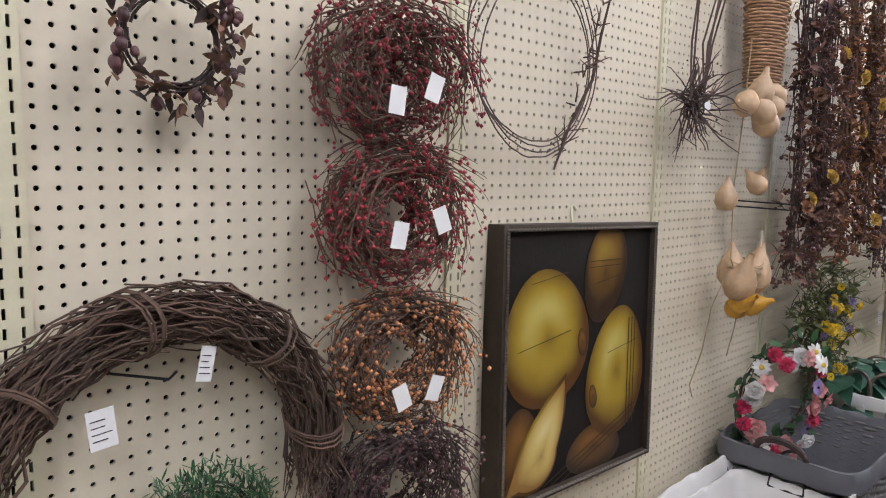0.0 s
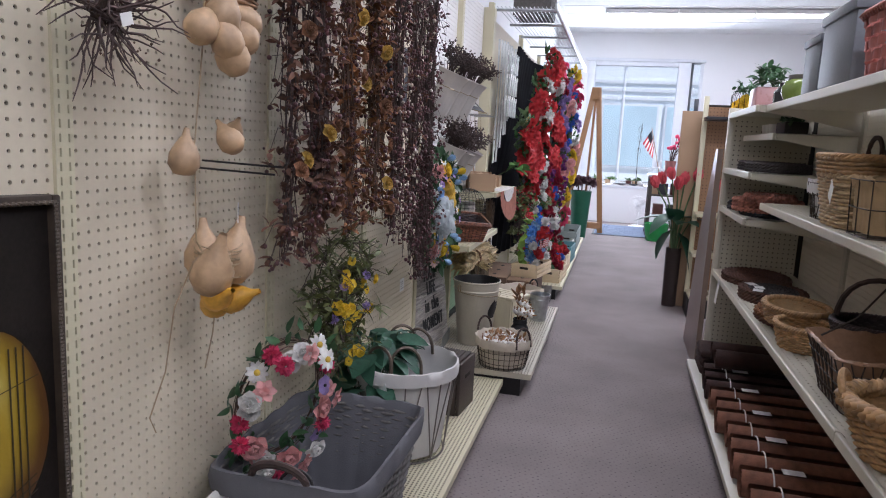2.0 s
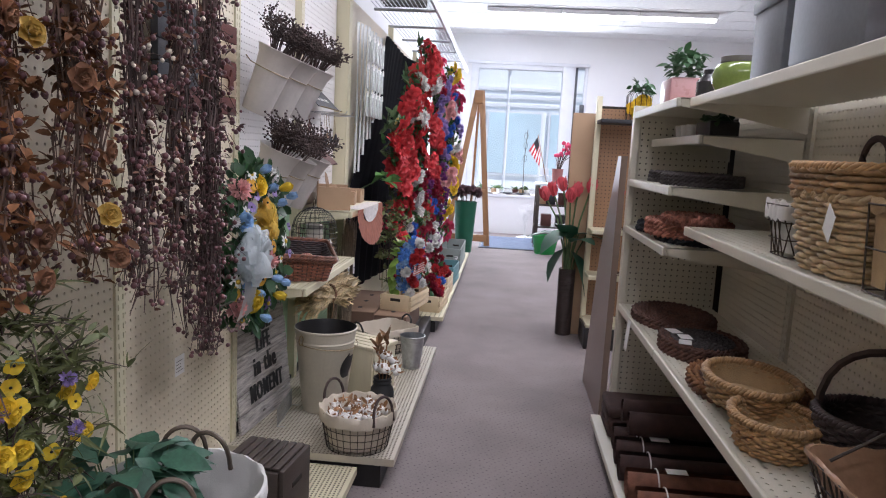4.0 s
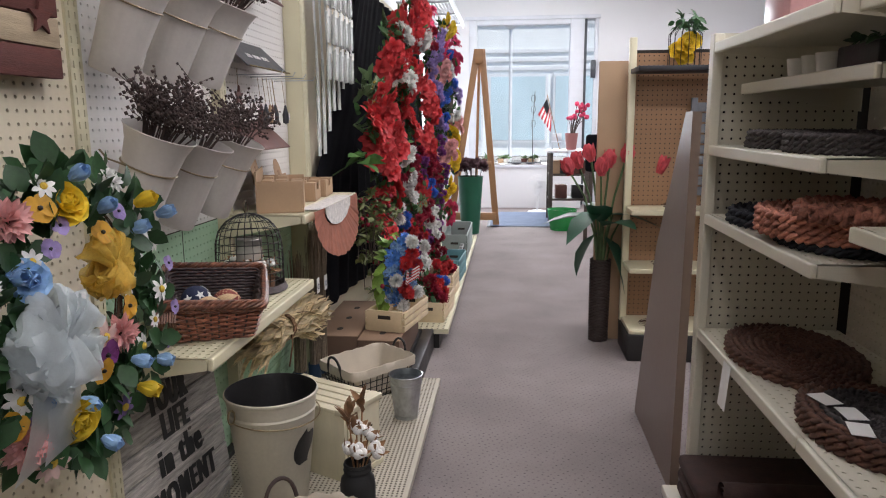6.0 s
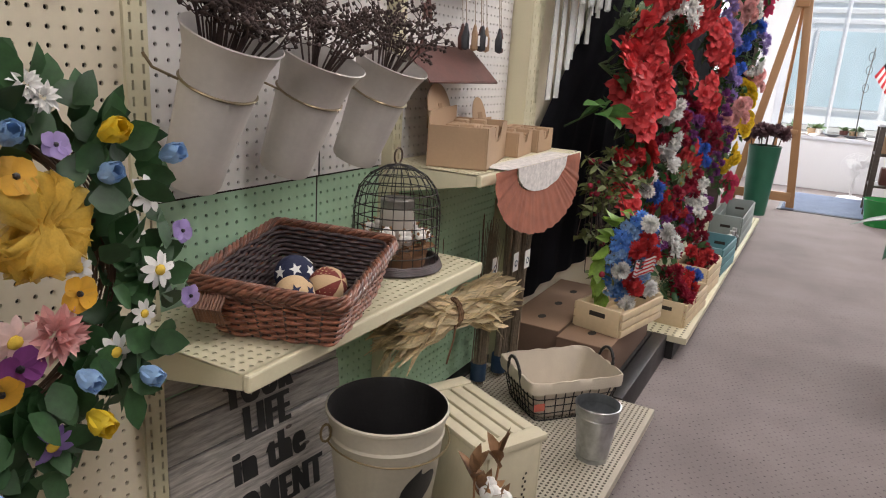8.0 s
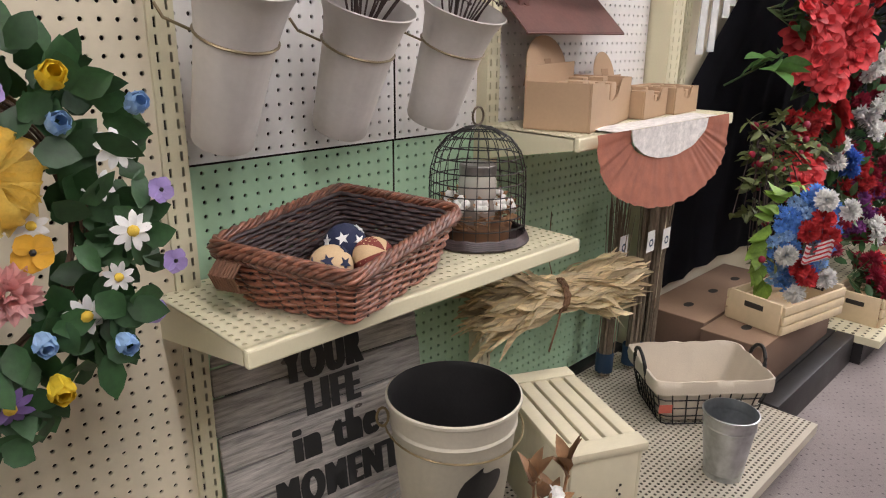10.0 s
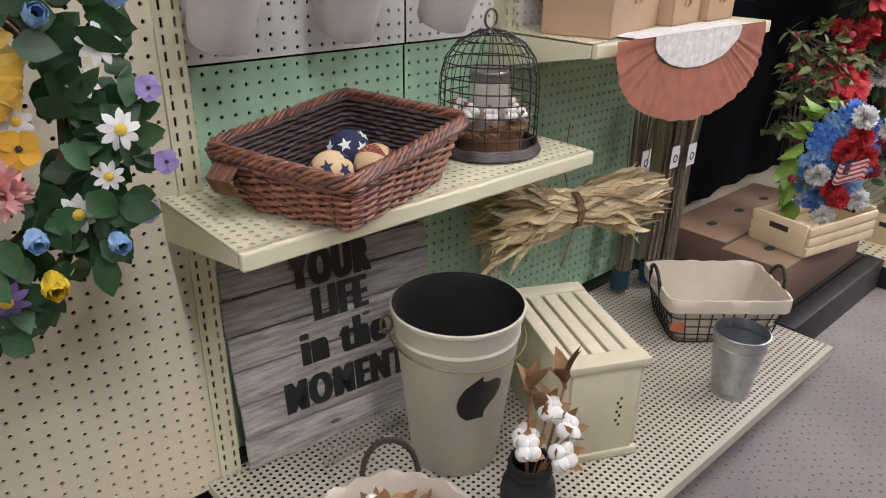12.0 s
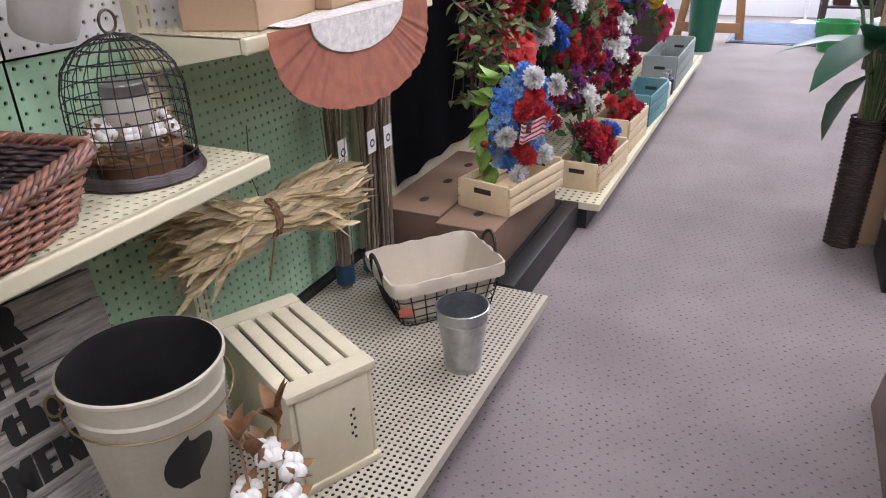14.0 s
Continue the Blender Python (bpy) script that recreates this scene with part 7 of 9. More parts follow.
for k in range(8):
    t = thing("hanging_ornament", "small dark wooden ornament on a string", "ornament", Matrix.Translation((4.76 + 0.036 * k, 0.96 + R(-.02, .02), 1.285)), "hanging ornaments")
    part("body", Shape().lathe([(0.001, -0.055), (0.011, -0.05), (0.013, -0.02), (0.007, 0.0), (0.004, 0.014), (0.001, 0.018)], 8), (BLKTIN, RUST, CARD)[k % 3], t)
    part("string", Shape().tube([(0, 0, 0.015), (0.002, 0.01, 0.11)], 0.001, 4), STRING, t)
    part("price_tag", Shape().box(-0.006, 0.006, -0.0145, -0.014, -0.04, -0.012), PAPER, t)

# long hooks with silver ornaments, garland string above
t = thing("peg_hook_row", "row of long steel peg hooks", "hooks")
for k in range(4):
    part("peg_hook", Shape().tube([(4.70 + 0.13 * k, 1.02, 1.40), (4.70 + 0.13 * k, 0.86, 1.40), (4.70 + 0.13 * k, 0.85, 1.415)], 0.0022, 5), GALV, t)

# ---------------------------------------------------------------- artificial flower wall
BLACKCLOTH = mat("black_cloth", (0.007, 0.007, 0.009), 0.95, var=0.3, scale=10, fine=300, bump=0.2, spec=0.05)
rows = []
for i in range(14):
    z = 0.30 + 1.75 * i / 13
    x0 = 5.42 + 0.95 * max(0.0, (z - 0.95)) ** 1.05
    rows.append([(x0 + (9.3 - x0) * q, 0.955 + 0.02 * math.sin(9 * q + 3 * z) + 0.012 * math.sin(40 * q * 3 + z), z + 0.015 * math.sin(13 * q)) for q in np.linspace(0, 1, 60)])
solo("black_drape", Shape().sheet(rows), BLACKCLOTH, "black cloth draped behind the flower display", "drape", smooth=180)
structure("floral_back_board", Shape().box(5.30, 9.3, 1.0, 1.04, 0.0, 2.1), PEG)
s = Shape()
for x in (5.42, 6.9, 8.3, 9.25):
    s.stamp(upright(x, 0.985, 0, 2.2, STEEL), Matrix())
tagged(solo("display_posts", s, STEEL, "slotted cream posts behind the flower display", "shelving", kind="structure", smooth=0))

# clear sleeves and packets hanging before the drape
PLASTIC = mat("clear_plastic", (0.74, 0.76, 0.74), 0.25, var=0.15, scale=20, fine=100, bump=0.3, alpha=0.8)
rng.seed(500)
for k in range(12):
    t = thing("plastic_sleeve", "long clear plastic sleeve hanging from a hook", "packaging", Matrix.Translation((5.40 + 0.048 * k, 0.93 - 0.012 * (k % 4), 1.95)), "clear plastic sleeves")
    h = 0.82 + R(-0.1, 0.08) - 0.035 * k
    rows = [[(0.022 * q + 0.004 * math.sin(7 * z), -0.006 * math.cos(3 * q + 5 * z), -z) for q in np.linspace(-1, 1, 5)] for z in np.linspace(0, h, 10)]
    part("sleeve", Shape().sheet(rows), PLASTIC, t, smooth=180)
for j in range(3):
    for k in range(9):
        t = thing("pick_packet", "small packet of green floral picks in clear plastic", "packaging", Matrix.Translation((5.36 + 0.05 * k, 0.86 - 0.02 * (k % 2), 1.86 - 0.155 * j)), "floral pick packets")
        part("bag", Shape().bevel_box(-0.022, 0.022, -0.004, 0.004, -0.13, 0, 0.003), PLASTIC, t)
        part("picks", Shape().bevel_box(-0.017, 0.017, -0.003, 0.003, -0.07, -0.02, 0.002), SAGE, t)
        part("header_card", Shape().box(-0.022, 0.022, -0.0052, -0.0045, -0.02, 0.012), PAPER, t)

# wire shelf above
t = thing("wire_shelf", "grey steel wire shelf above the flower display", "shelf", Matrix.Translation((0, 0, 2.16)))
for y in np.arange(0.56, 0.96, 0.028):
    part("rod", Shape().tube([(5.35, y, 0), (9.3, y, 0)], 0.003, 5), GALV, t)
for x in np.arange(5.4, 9.4, 0.62):
    part("cross_bar", Shape().bevel_box(x - 0.02, x + 0.02, 0.55, 0.97, -0.02, -0.006, 0.003), GALV, t)
part("front_rail", Shape().bevel_box(5.35, 9.3, 0.54, 0.556, -0.03, 0.03, 0.004), GALV, t)
t = thing("panel_stack", "stack of thin dark panels standing on the wire shelf", "panels", Matrix.Translation((5.7, 0.62, 2.168)))
for k in range(5):
    part("panel", Shape().bevel_box(0.08 * k, 0.08 * k + 0.02, 0, 0.28, 0, 0.42, 0.003), GREYWICKER, t)

# bunches
STEMG = SAGE


def bunch(name, label, fn, pm, size, n, spread, leaf, nl, seed):
    rng.seed(seed)
    t = thing(name, label, "flowers", group="artificial flower bunches")
    me = fn(pm, size)
    s = Shape()
    for k in range(nl):
        a = R(0, 6.28)
        s.leaf(euler(spread * R(0.2, 1.1) * math.cos(a), R(-0.03, 0.04), spread * R(0.2, 1.1) * math.sin(a), R(-1, 1), R(-3, 3), R(-1.2, 1.2)), R(0.04, 0.07), 0.028, 0.3, 0.3)
    part("leaves", s, leaf, t, smooth=180)
    st = Shape()
    for k in range(n):
        rr, a = spread * math.sqrt((k + 0.4) / n), k * 2.39996
        x, z, y = rr * math.cos(a), rr * math.sin(a), -0.05 + R(-0.03, 0.03) + 0.4 * rr * rr / spread
        part("blossom", me, None, t, m=Matrix.Translation((x, y, z)) @ towards((x * 4 + R(-.4, .1), -1, z * 3 + R(-.2, .5))))
        st.tube([(0, 0.05, -0.12), (x * 0.5, 0.03, z * 0.4 - 0.02), (x, y + 0.01, z)], 0.002, 4)
    part("stems", st, STEMG, t)
    return t


KINDS = {
    "red": bunch("flower_bunch", "bunch of large red silk amaryllis blooms", big_bloom, RED, 0.052, 12, 0.095, GREEN, 14, 510),
    "redm": bunch("flower_bunch", "bunch of red silk carnations", mum, RED, 0.036, 7, 0.075, GREEN, 12, 511),
    "white": bunch("flower_bunch", "bunch of white silk carnations", mum, WHITE, 0.032, 7, 0.062, GREEN, 10, 512),
    "blue": bunch("flower_bunch", "bunch of blue silk hydrangea heads", mum, ROYAL, 0.034, 7, 0.07, GREEN, 14, 513),
    "lilac": bunch("flower_bunch", "bunch of lilac silk flowers", mum, LILAC, 0.034, 9, 0.11, GREEN, 16, 514),
    "pink": bunch("flower_bunch", "bunch of pink silk roses", rose, PINK, 0.04, 9, 0.11, GREEN, 16, 515),
    "yellow": bunch("flower_bunch", "bunch of yellow silk daisies", rose, YELLOW, 0.042, 8, 0.11, GREEN, 14, 516),
    "crimson": bunch("flower_bunch", "bunch of deep crimson silk flowers", mum, CRIMSON, 0.036, 10, 0.12, DEEPGREEN, 26, 517),
    "purple": bunch("flower_bunch", "bunch of dark purple silk berries and blooms", mum, PURPLE, 0.028, 10, 0.12, SAGE, 30, 518),
    "hot": bunch("flower_bunch", "bunch of hot pink silk blooms", big_bloom, CORAL, 0.055, 7, 0.10, GREEN, 14, 519),
    "sprig": bunch("flower_bunch", "sprig of pale green silk leaves and white buds", daisy, petal_mat("pale_green_petal", (0.42, 0.52, 0.34)), 0.03, 9, 0.07, SAGE, 26, 520),
}
used = set()


def place(kind, x, y, z, rot=0.0, tilt=0.0):
    m = Matrix.Translation((x, y, z)) @ Matrix.Rotation(rot, 4, "Y") @ Matrix.Rotation(tilt, 4, "Z") @ Matrix.Rotation(radians(-32), 4, "Z")
    if kind in used:
        return copy_thing(KINDS[kind], m)
    used.add(kind)
    KINDS[kind].matrix_basis = m


PLAN = {
    "red": ((6.01, 0.72, 1.55), (6.66, 0.68, 1.5), (5.86, 0.75, 1.37), (6.29, 0.71, 1.37), (7.11, 0.66, 1.39), (6.0, 0.74, 1.22), (5.71, 0.77, 1.22), (6.48, 0.7, 1.22), (7.08, 0.67, 1.1), (5.84, 0.76, 1.1), (6.13, 0.73, 1.12), (6.1, 0.75, 0.84), (6.87, 0.69, 0.78), (5.93, 0.77, 0.68), (6.72, 0.66, 1.77), (5.94, 0.75, 1.01), (6.5, 0.7, 1.82), (6.2, 0.73, 1.72), (6.9, 0.68, 1.95)),
    "redm": ((5.92, 0.76, 0.88), (6.83, 0.7, 0.53), (7.29, 0.65, 1.27), (6.5, 0.72, 0.58), (6.32, 0.7, 1.58), (6.55, 0.7, 1.98)),
    "white": ((6.5, 0.66, 0.36), (7.0, 0.64, 0.5), (6.07, 0.72, 1.51), (6.29, 0.7, 1.45), (6.35, 0.72, 1.07), (6.39, 0.72, 0.91), (6.43, 0.72, 0.77), (6.1, 0.75, 0.74), (7.9, 0.62, 1.62), (8.52, 0.61, 1.32), (6.16, 0.7, 1.68), (7.22, 0.68, 0.58), (6.7, 0.66, 1.75)),
    "blue": ((6.3, 0.74, 0.68), (7.88, 0.62, 1.75), (8.29, 0.61, 1.57), (7.74, 0.64, 1.24), (7.85, 0.63, 1.44), (7.16, 0.68, 0.78)),
    "lilac": ((7.32, 0.65, 1.45), (7.65, 0.64, 1.19), (8.62, 0.6, 1.5), (7.29, 0.64, 1.68), (7.4, 0.64, 1.8)),
    "hot": ((8.52, 0.6, 1.75), (7.83, 0.62, 1.8), (8.39, 0.6, 1.92), (8.44, 0.64, 0.45), (7.1, 0.66, 1.9)),
    "yellow": ((8.47, 0.62, 1.1), (8.54, 0.62, 0.9), (8.29, 0.64, 0.67), (7.97, 0.61, 1.95)),
    "crimson": ((6.15, 0.72, 0.42), (6.62, 0.68, 0.38), (7.05, 0.67, 0.36), (7.4, 0.66, 0.36), (7.02, 0.68, 0.99), (6.46, 0.71, 0.96), (6.6, 0.72, 0.6), (7.35, 0.67, 0.85), (6.95, 0.69, 0.65), (6.88, 0.65, 1.76)),
    "purple": ((6.4, 0.70, 0.46), (6.85, 0.68, 0.46), (7.25, 0.66, 0.5), (7.48, 0.65, 1.04), (7.57, 0.66, 0.69), (7.84, 0.65, 0.85), (7.47, 0.67, 0.46), (6.75, 0.69, 0.97)),
    "sprig": ((5.78, 0.78, 1.40), (6.75, 0.69, 0.72)),
    "pink": ((8.67, 0.61, 1.19), (7.6, 0.63, 1.57), (8.04, 0.63, 1.0)),
}
rng.seed(530)
for kind, places in PLAN.items():
    for x, y, z in places:
        place(kind, x, y, z, R(0, 6.28), R(-.2, .2))

# broad-leaf pick and long leafy bush
rng.seed(540)
FRESH = mat("fresh_green_leaf", (0.10, 0.23, 0.06), 0.5, var=0.3, scale=30, rnd=0.3, trans=0.2)
t = thing("leaf_pick", "spray of broad green artificial leaves", "foliage", Matrix.Translation((5.60, 0.80, 1.06)) @ Matrix.Scale(1.25, 4))
for k in range(9):
    a = k * 0.7
    part("leaf", Shape().leaf(Matrix(), 0.085, 0.06, 0.3, 0.25), FRESH, t, smooth=180, m=euler(0.02 * math.cos(a), -0.02, 0.02 * math.sin(a), R(-.5, .5), R(-.6, .4), a) @ Matrix.Rotation(R(-.5, .5), 4, "X"))
part("stem", Shape().tube([(0, 0.1, -0.06), (0, 0, 0)], 0.003, 5), SAGE, t)
t = thing("ivy_bush", "trailing bush of small mixed green leaves with red buds", "foliage", Matrix.Translation((5.60, 0.79, 0.74)) @ Matrix.Scale(1.15, 4))
s, st, b, pts = Shape(), Shape(), Shape(), []
for k in range(40):
    a, h = R(0, 6.28), R(-0.3, 0.14)
    e = (R(0.04, 0.13) * math.cos(a), R(-0.14, 0.02), h)
    p = [(0, 0.02, 0.12), (e[0] * 0.5, e[1] * 0.6, 0.06 + h * 0.3), e]
    st.tube(p, 0.0014, 4)
    pts += [p[1], p[2], ((p[1][0] + e[0]) / 2, (p[1][1] + e[1]) / 2, (p[1][2] + e[2]) / 2)]
leaves_on(s, pts, 460, 0.034, 0.018)
for k in range(40):
    p = pts[rng.randrange(len(pts))]
    b.ball((p[0] + R(-.02, .02), p[1] - 0.01, p[2] + R(-.02, .02)), R(0.006, 0.012), 6, 5)
part("leaves", s, mat("olive_leaf", (0.17, 0.20, 0.07), 0.55, var=0.35, scale=30, rnd=0.4, trans=0.2), t, smooth=180)
part("stems", st, DARKTWIG, t)
part("buds", b, CRIMSON, t, smooth=180)
tag_part(t, euler(0.08, -0.14, -0.27, 0, 0.1, 0), 0.025, 0.035)

# third base deck with boxes and crates
part("kick_plate", Shape().box(5.235, 9.3, 0.56, 0.99, 0.0, 0.078), BLACK, thing("display_base", "black base under the flower display", "shelf", kind="structure"))
deck("base_deck", 5.97, 9.2, 0.405, 0.99, 0.112, STEEL, "cream perforated base deck below the flowers", 0.03, 0.007, kick=True)
t = thing("display_base", "black steel base rail under cardboard boxes", "shelf")
part("rail", Shape().bevel_box(5.235, 5.965, 0.485, 0.545, 0.0, 0.115, 0.004), BLACK, t)
part("plate", Shape().box(5.235, 5.965, 0.55, 0.99, 0.08, 0.112), BLACK, t)
# one carton board in two tones: sides coloured as shaded, tops as lit
SHADECARD = mat("shaded_cardboard", (0.15, 0.09, 0.06), 0.8, var=0.12, scale=6, fine=150, bump=0.06)

LITCARD = mat("lit_cardboard", (0.26, 0.165, 0.105), 0.8, var=0.12, scale=6, fine=150, bump=0.06)


def holed_box(x0, x1, y0, y1, z0, z1, label):
    t = thing("bottle_carton", label, "box", group="cartons with finger holes")
    part("side", Shape().bevel_box(x0, x1, y0, y1, z0, z1 - 0.003, 0.004), SHADECARD, t)
    part("top", Shape().bevel_box(x0 - 0.001, x1 + 0.001, y0 - 0.001, y1 + 0.001, z1 - 0.0028, z1, 0.001), LITCARD, t)
    for k in range(3):
        cx = x0 + (x1 - x0) * (k + 0.6) / 3.4
        s = Shape().lathe([(0.001, 0), (0.024, 0)], 14, Matrix.Translation((cx, (y0 + y1) / 2, z1 + 0.0006)), squash=0.62)
        part("hole", s, VOID, t)


holed_box(5.30, 5.93, 0.76, 0.975, 0.114, 0.275, "brown carton with dark finger holes on top")
holed_box(5.26, 5.90, 0.56, 0.752, 0.114, 0.270, "brown carton carrying a wooden crate")
PINE = mat("pale_pine", (0.66, 0.52, 0.33), 0.55, var=0.1, scale=5, fine=60, stretch=(6, 1, 1), bump=0.1)


def crate(x, y, z, lx, ly, h, rot, ma, label, slats=3):
    t = thing("wooden_crate", label, "crate", Matrix.Translation((x, y, z)) @ Matrix.Rotation(rot, 4, "Z"), "wooden crates")
    part("bottom", Shape().box(-lx, lx, -ly, ly, 0, 0.008), ma, t)
    hh = h / slats
    for k in range(slats):
        for sy in (-ly, ly):
            part("slat", Shape().bevel_box(-lx, lx, sy - 0.005, sy + 0.005, hh * k + 0.002, hh * (k + 1) - 0.003, 0.0015), ma, t)
    for sx in (-lx, lx):
        part("end_panel", Shape().bevel_box(sx - 0.006, sx + 0.006, -ly + 0.006, ly - 0.006, 0, h + 0.004, 0.002), ma, t)
        part("handle_hole", Shape().bevel_box(sx - 0.0066, sx + 0.0066, -0.032, 0.032, h * 0.62, h * 0.62 + 0.018, 0.0004), VOID, t)
    return t


crate(5.565, 0.615, 0.271, 0.17, 0.095, 0.095, radians(-12), PINE, "small pale pine crate on a carton")
crate(6.30, 0.52, 0.113, 0.20, 0.09, 0.11, radians(-4), PINE, "pale pine crate holding flowers")
crate(6.80, 0.52, 0.113, 0.17, 0.09, 0.15, radians(-3), PINE, "taller pale pine crate")
crate(7.30, 0.51, 0.113, 0.21, 0.09, 0.16, radians(-3), mat("teal_paint", (0.10, 0.24, 0.26), 0.55, var=0.15, scale=6, bump=0.1), "teal painted wooden crate")
crate(8.35, 0.53, 0.113, 0.40, 0.10, 0.20, 0, mat("grey_green_paint", (0.24, 0.28, 0.26), 0.55, var=0.15, scale=6, bump=0.1), "grey-green wooden planter box")
for k, (x, ma) in enumerate(((7.62, BLACK), (7.75, PAPER), (7.86, BLACK))):
    t = thing("small_bottle", "small dark bottle with a pale cap" if ma is BLACK else "small white plastic bottle on the deck", "bottle", Matrix.Translation((x, 0.46, 0.113)))
    part("body", Shape().lathe([(0.001, 0), (0.035, 0), (0.036, 0.09), (0.014, 0.11), (0.014, 0.12)], 14), ma, t)
    part("cap", Shape().lathe([(0.016, 0.12), (0.016, 0.145), (0.001, 0.146)], 12), GALV, t)

# red, white and blue wreath standing in the small crate
rng.seed(560)
t = thing("flower_wreath", "patriotic wreath of red, white and blue silk flowers", "wreath", Matrix.Translation((5.575, 0.615, 0.535)) @ Matrix.Rotation(radians(-38), 4, "Z") @ Matrix.Rotation(radians(10), 4, "X"))
s = Shape()
ring_twigs(s, 0.085, 0.014, 40, 0.0022, (0.8, 1.8), 0.1, squash=1.85)
part("vine_ring", s, TWIG, t, smooth=0)
BRIGHTBLUE = petal_mat("bright_blue_petal", (0.12, 0.30, 0.70))
filler = [mum(BRIGHTBLUE, 0.024, 34), mum(BLUE, 0.022, 34)]
for k in range(78):
    a, q = k * 2.39996, math.sqrt(0.06 + 0.94 * (k + 0.5) / 78)
    x, z = 0.105 * q * math.cos(a), 0.178 * q * math.sin(a)
    part("carnation", filler[k % 3 == 0], None, t, m=Matrix.Translation((x, -0.05 + R(-.012, .012) + 0.03 * q * q, z)) @ towards((x * 5, -1, z * 3)))
for me, spots in ((pompom(WHITE, 0.034), ((0.0, 0.16), (0.088, 0.125), (-0.075, -0.025), (0.08, -0.11), (-0.01, -0.162))),
                  (pompom(RED, 0.034), ((0.012, 0.10), (-0.023, 0.055), (0.05, 0.035), (-0.018, -0.07), (0.016, -0.105)))):
    for x, z in spots:
        part("pompom", me, None, t, m=Matrix.Translation((x, -0.075, z)) @ towards((x * 4, -1, z * 2)))
s = Shape()
for k in range(26):
    a = R(1.9, 4.2)
    s.leaf(euler(0.13 * math.cos(a), R(-0.03, 0.0), 0.20 * math.sin(a), R(-.5, .5), -a - R(0.9, 1.6), R(-.6, .6)), R(0.055, 0.075), 0.05, 0.6, 0.3)
part("lime_leaves", s, LIME, t, "lime green ribbon leaves", smooth=180)
rows = [[(0.05 * e, -0.11 - 0.006 * math.sin(5 * e), z + 0.012 * math.sin(3 * e)) for e in np.linspace(-1, 1, 8)] for z in (-0.03, 0.035)]
part("flag_ribbon", Shape().sheet(rows), WHITE, t, "small striped flag")
for k in range(4):
    z = -0.026 + 0.016 * k
    part("flag_stripe", Shape().sheet([[(0.05 * e, -0.1115 - 0.006 * math.sin(5 * e), zz + 0.012 * math.sin(3 * e)) for e in np.linspace(-1, 1, 8)] for zz in (z, z + 0.007)]), RED, t)
part("flag_canton", Shape().sheet([[(-0.05 + 0.045 * e, -0.112 + 0.005, zz - 0.008) for e in (0, 0.5, 1)] for zz in (0.0, 0.036)]), NAVW, t)
for k, (kind, x, z) in enumerate((("crimson", 6.20, 0.25), ("redm", 6.32, 0.25), ("blue", 6.40, 0.25), ("redm", 6.74, 0.29), ("crimson", 6.86, 0.29))):
    place(kind, x, 0.53, z, R(0, 6), 0)

# ---------------------------------------------------------------- goods on the right-hand gondola
rng.seed(600)
HONEY = mat("honey_willow", (0.42, 0.25, 0.11), 0.5, var=0.35, scale=50, rnd=0.4)
PALEWICKER = mat("pale_willow", (0.50, 0.36, 0.20), 0.55, var=0.3, scale=50, rnd=0.35)
WHITEWICKER = mat("white_wicker", (0.62, 0.57, 0.50), 0.6, var=0.15, scale=50, rnd=0.2)
REDSPLINT = mat("faded_red_splint", (0.36, 0.11, 0.085), 0.65, var=0.25, scale=20, rnd=0.3)
GREYTIN = mat("blue_grey_tin", (0.17, 0.18, 0.20), 0.5, var=0.15, scale=5, fine=80, bump=0.1)
BURLAP = mat("burlap", (0.42, 0.29, 0.15), 0.9, var=0.2, scale=20, fine=400, bump=0.5)
RUG = mat("rust_rug", (0.21, 0.09, 0.055), 0.95, var=0.35, scale=30, fine=300, bump=0.6, rnd=0.3)
DARKRUG = mat("dark_rug", (0.045, 0.022, 0.018), 0.95, var=0.4, scale=30, fine=300, bump=0.6, rnd=0.3)
MID, LOW, TOP = 1.0365, 0.6125, 1.4505


def wicker(x, y, z, hx, hy, h, ma, label, rows, r=0.005, top=1.0, bottom=0.8, outline=None, rot=0.0, rim=0.007, handle=None, inner=None, stakes=36, name="wicker_basket", hm=None):
    t = thing(name, label, "basket", Matrix.Translation((x, y, z)) @ Matrix.Rotation(rot, 4, "Z"))
    o = outline or oval(hx, hy)
    part("weave", woven(Shape(), stakes, o, r, h, rows, r, r, 110, top, bottom), ma, t, smooth=180)
    part("rim", braid(Shape(), o, h + rim * 0.5, rim, top, 3, 130, 24), ma, t, "braided rim", smooth=180)
    part("inside", liner(Shape(), o, 0.003, h - 0.004, top * 0.955, bottom * 0.95, n=48, fold=0.004, ruffle=0.0), inner or ma, t, smooth=60)
    if handle == "bow":
        part("handle", hoop_handle(Shape(), -hx, hx, h * 0.7, h * 1.5, 0.009), hm or ma, t, "tall bow handle")
    elif handle == "ends":
        for sx in (-1, 1):
            part("handle", hoop_handle(Shape(), -0.05, 0.05, h - 0.01, 0.065, 0.008, sx * hx * 0.96, axis="y", tilt=0.3 * sx), hm or ma, t, "loop handle")
    elif handle == "sides":
        for sy in (-1, 1):
            part("handle", hoop_handle(Shape(), -0.06, 0.06, h - 0.01, 0.085, 0.005, sy * hy * 0.95, axis="x"), hm or IRON, t, "dark loop handle")
    return t


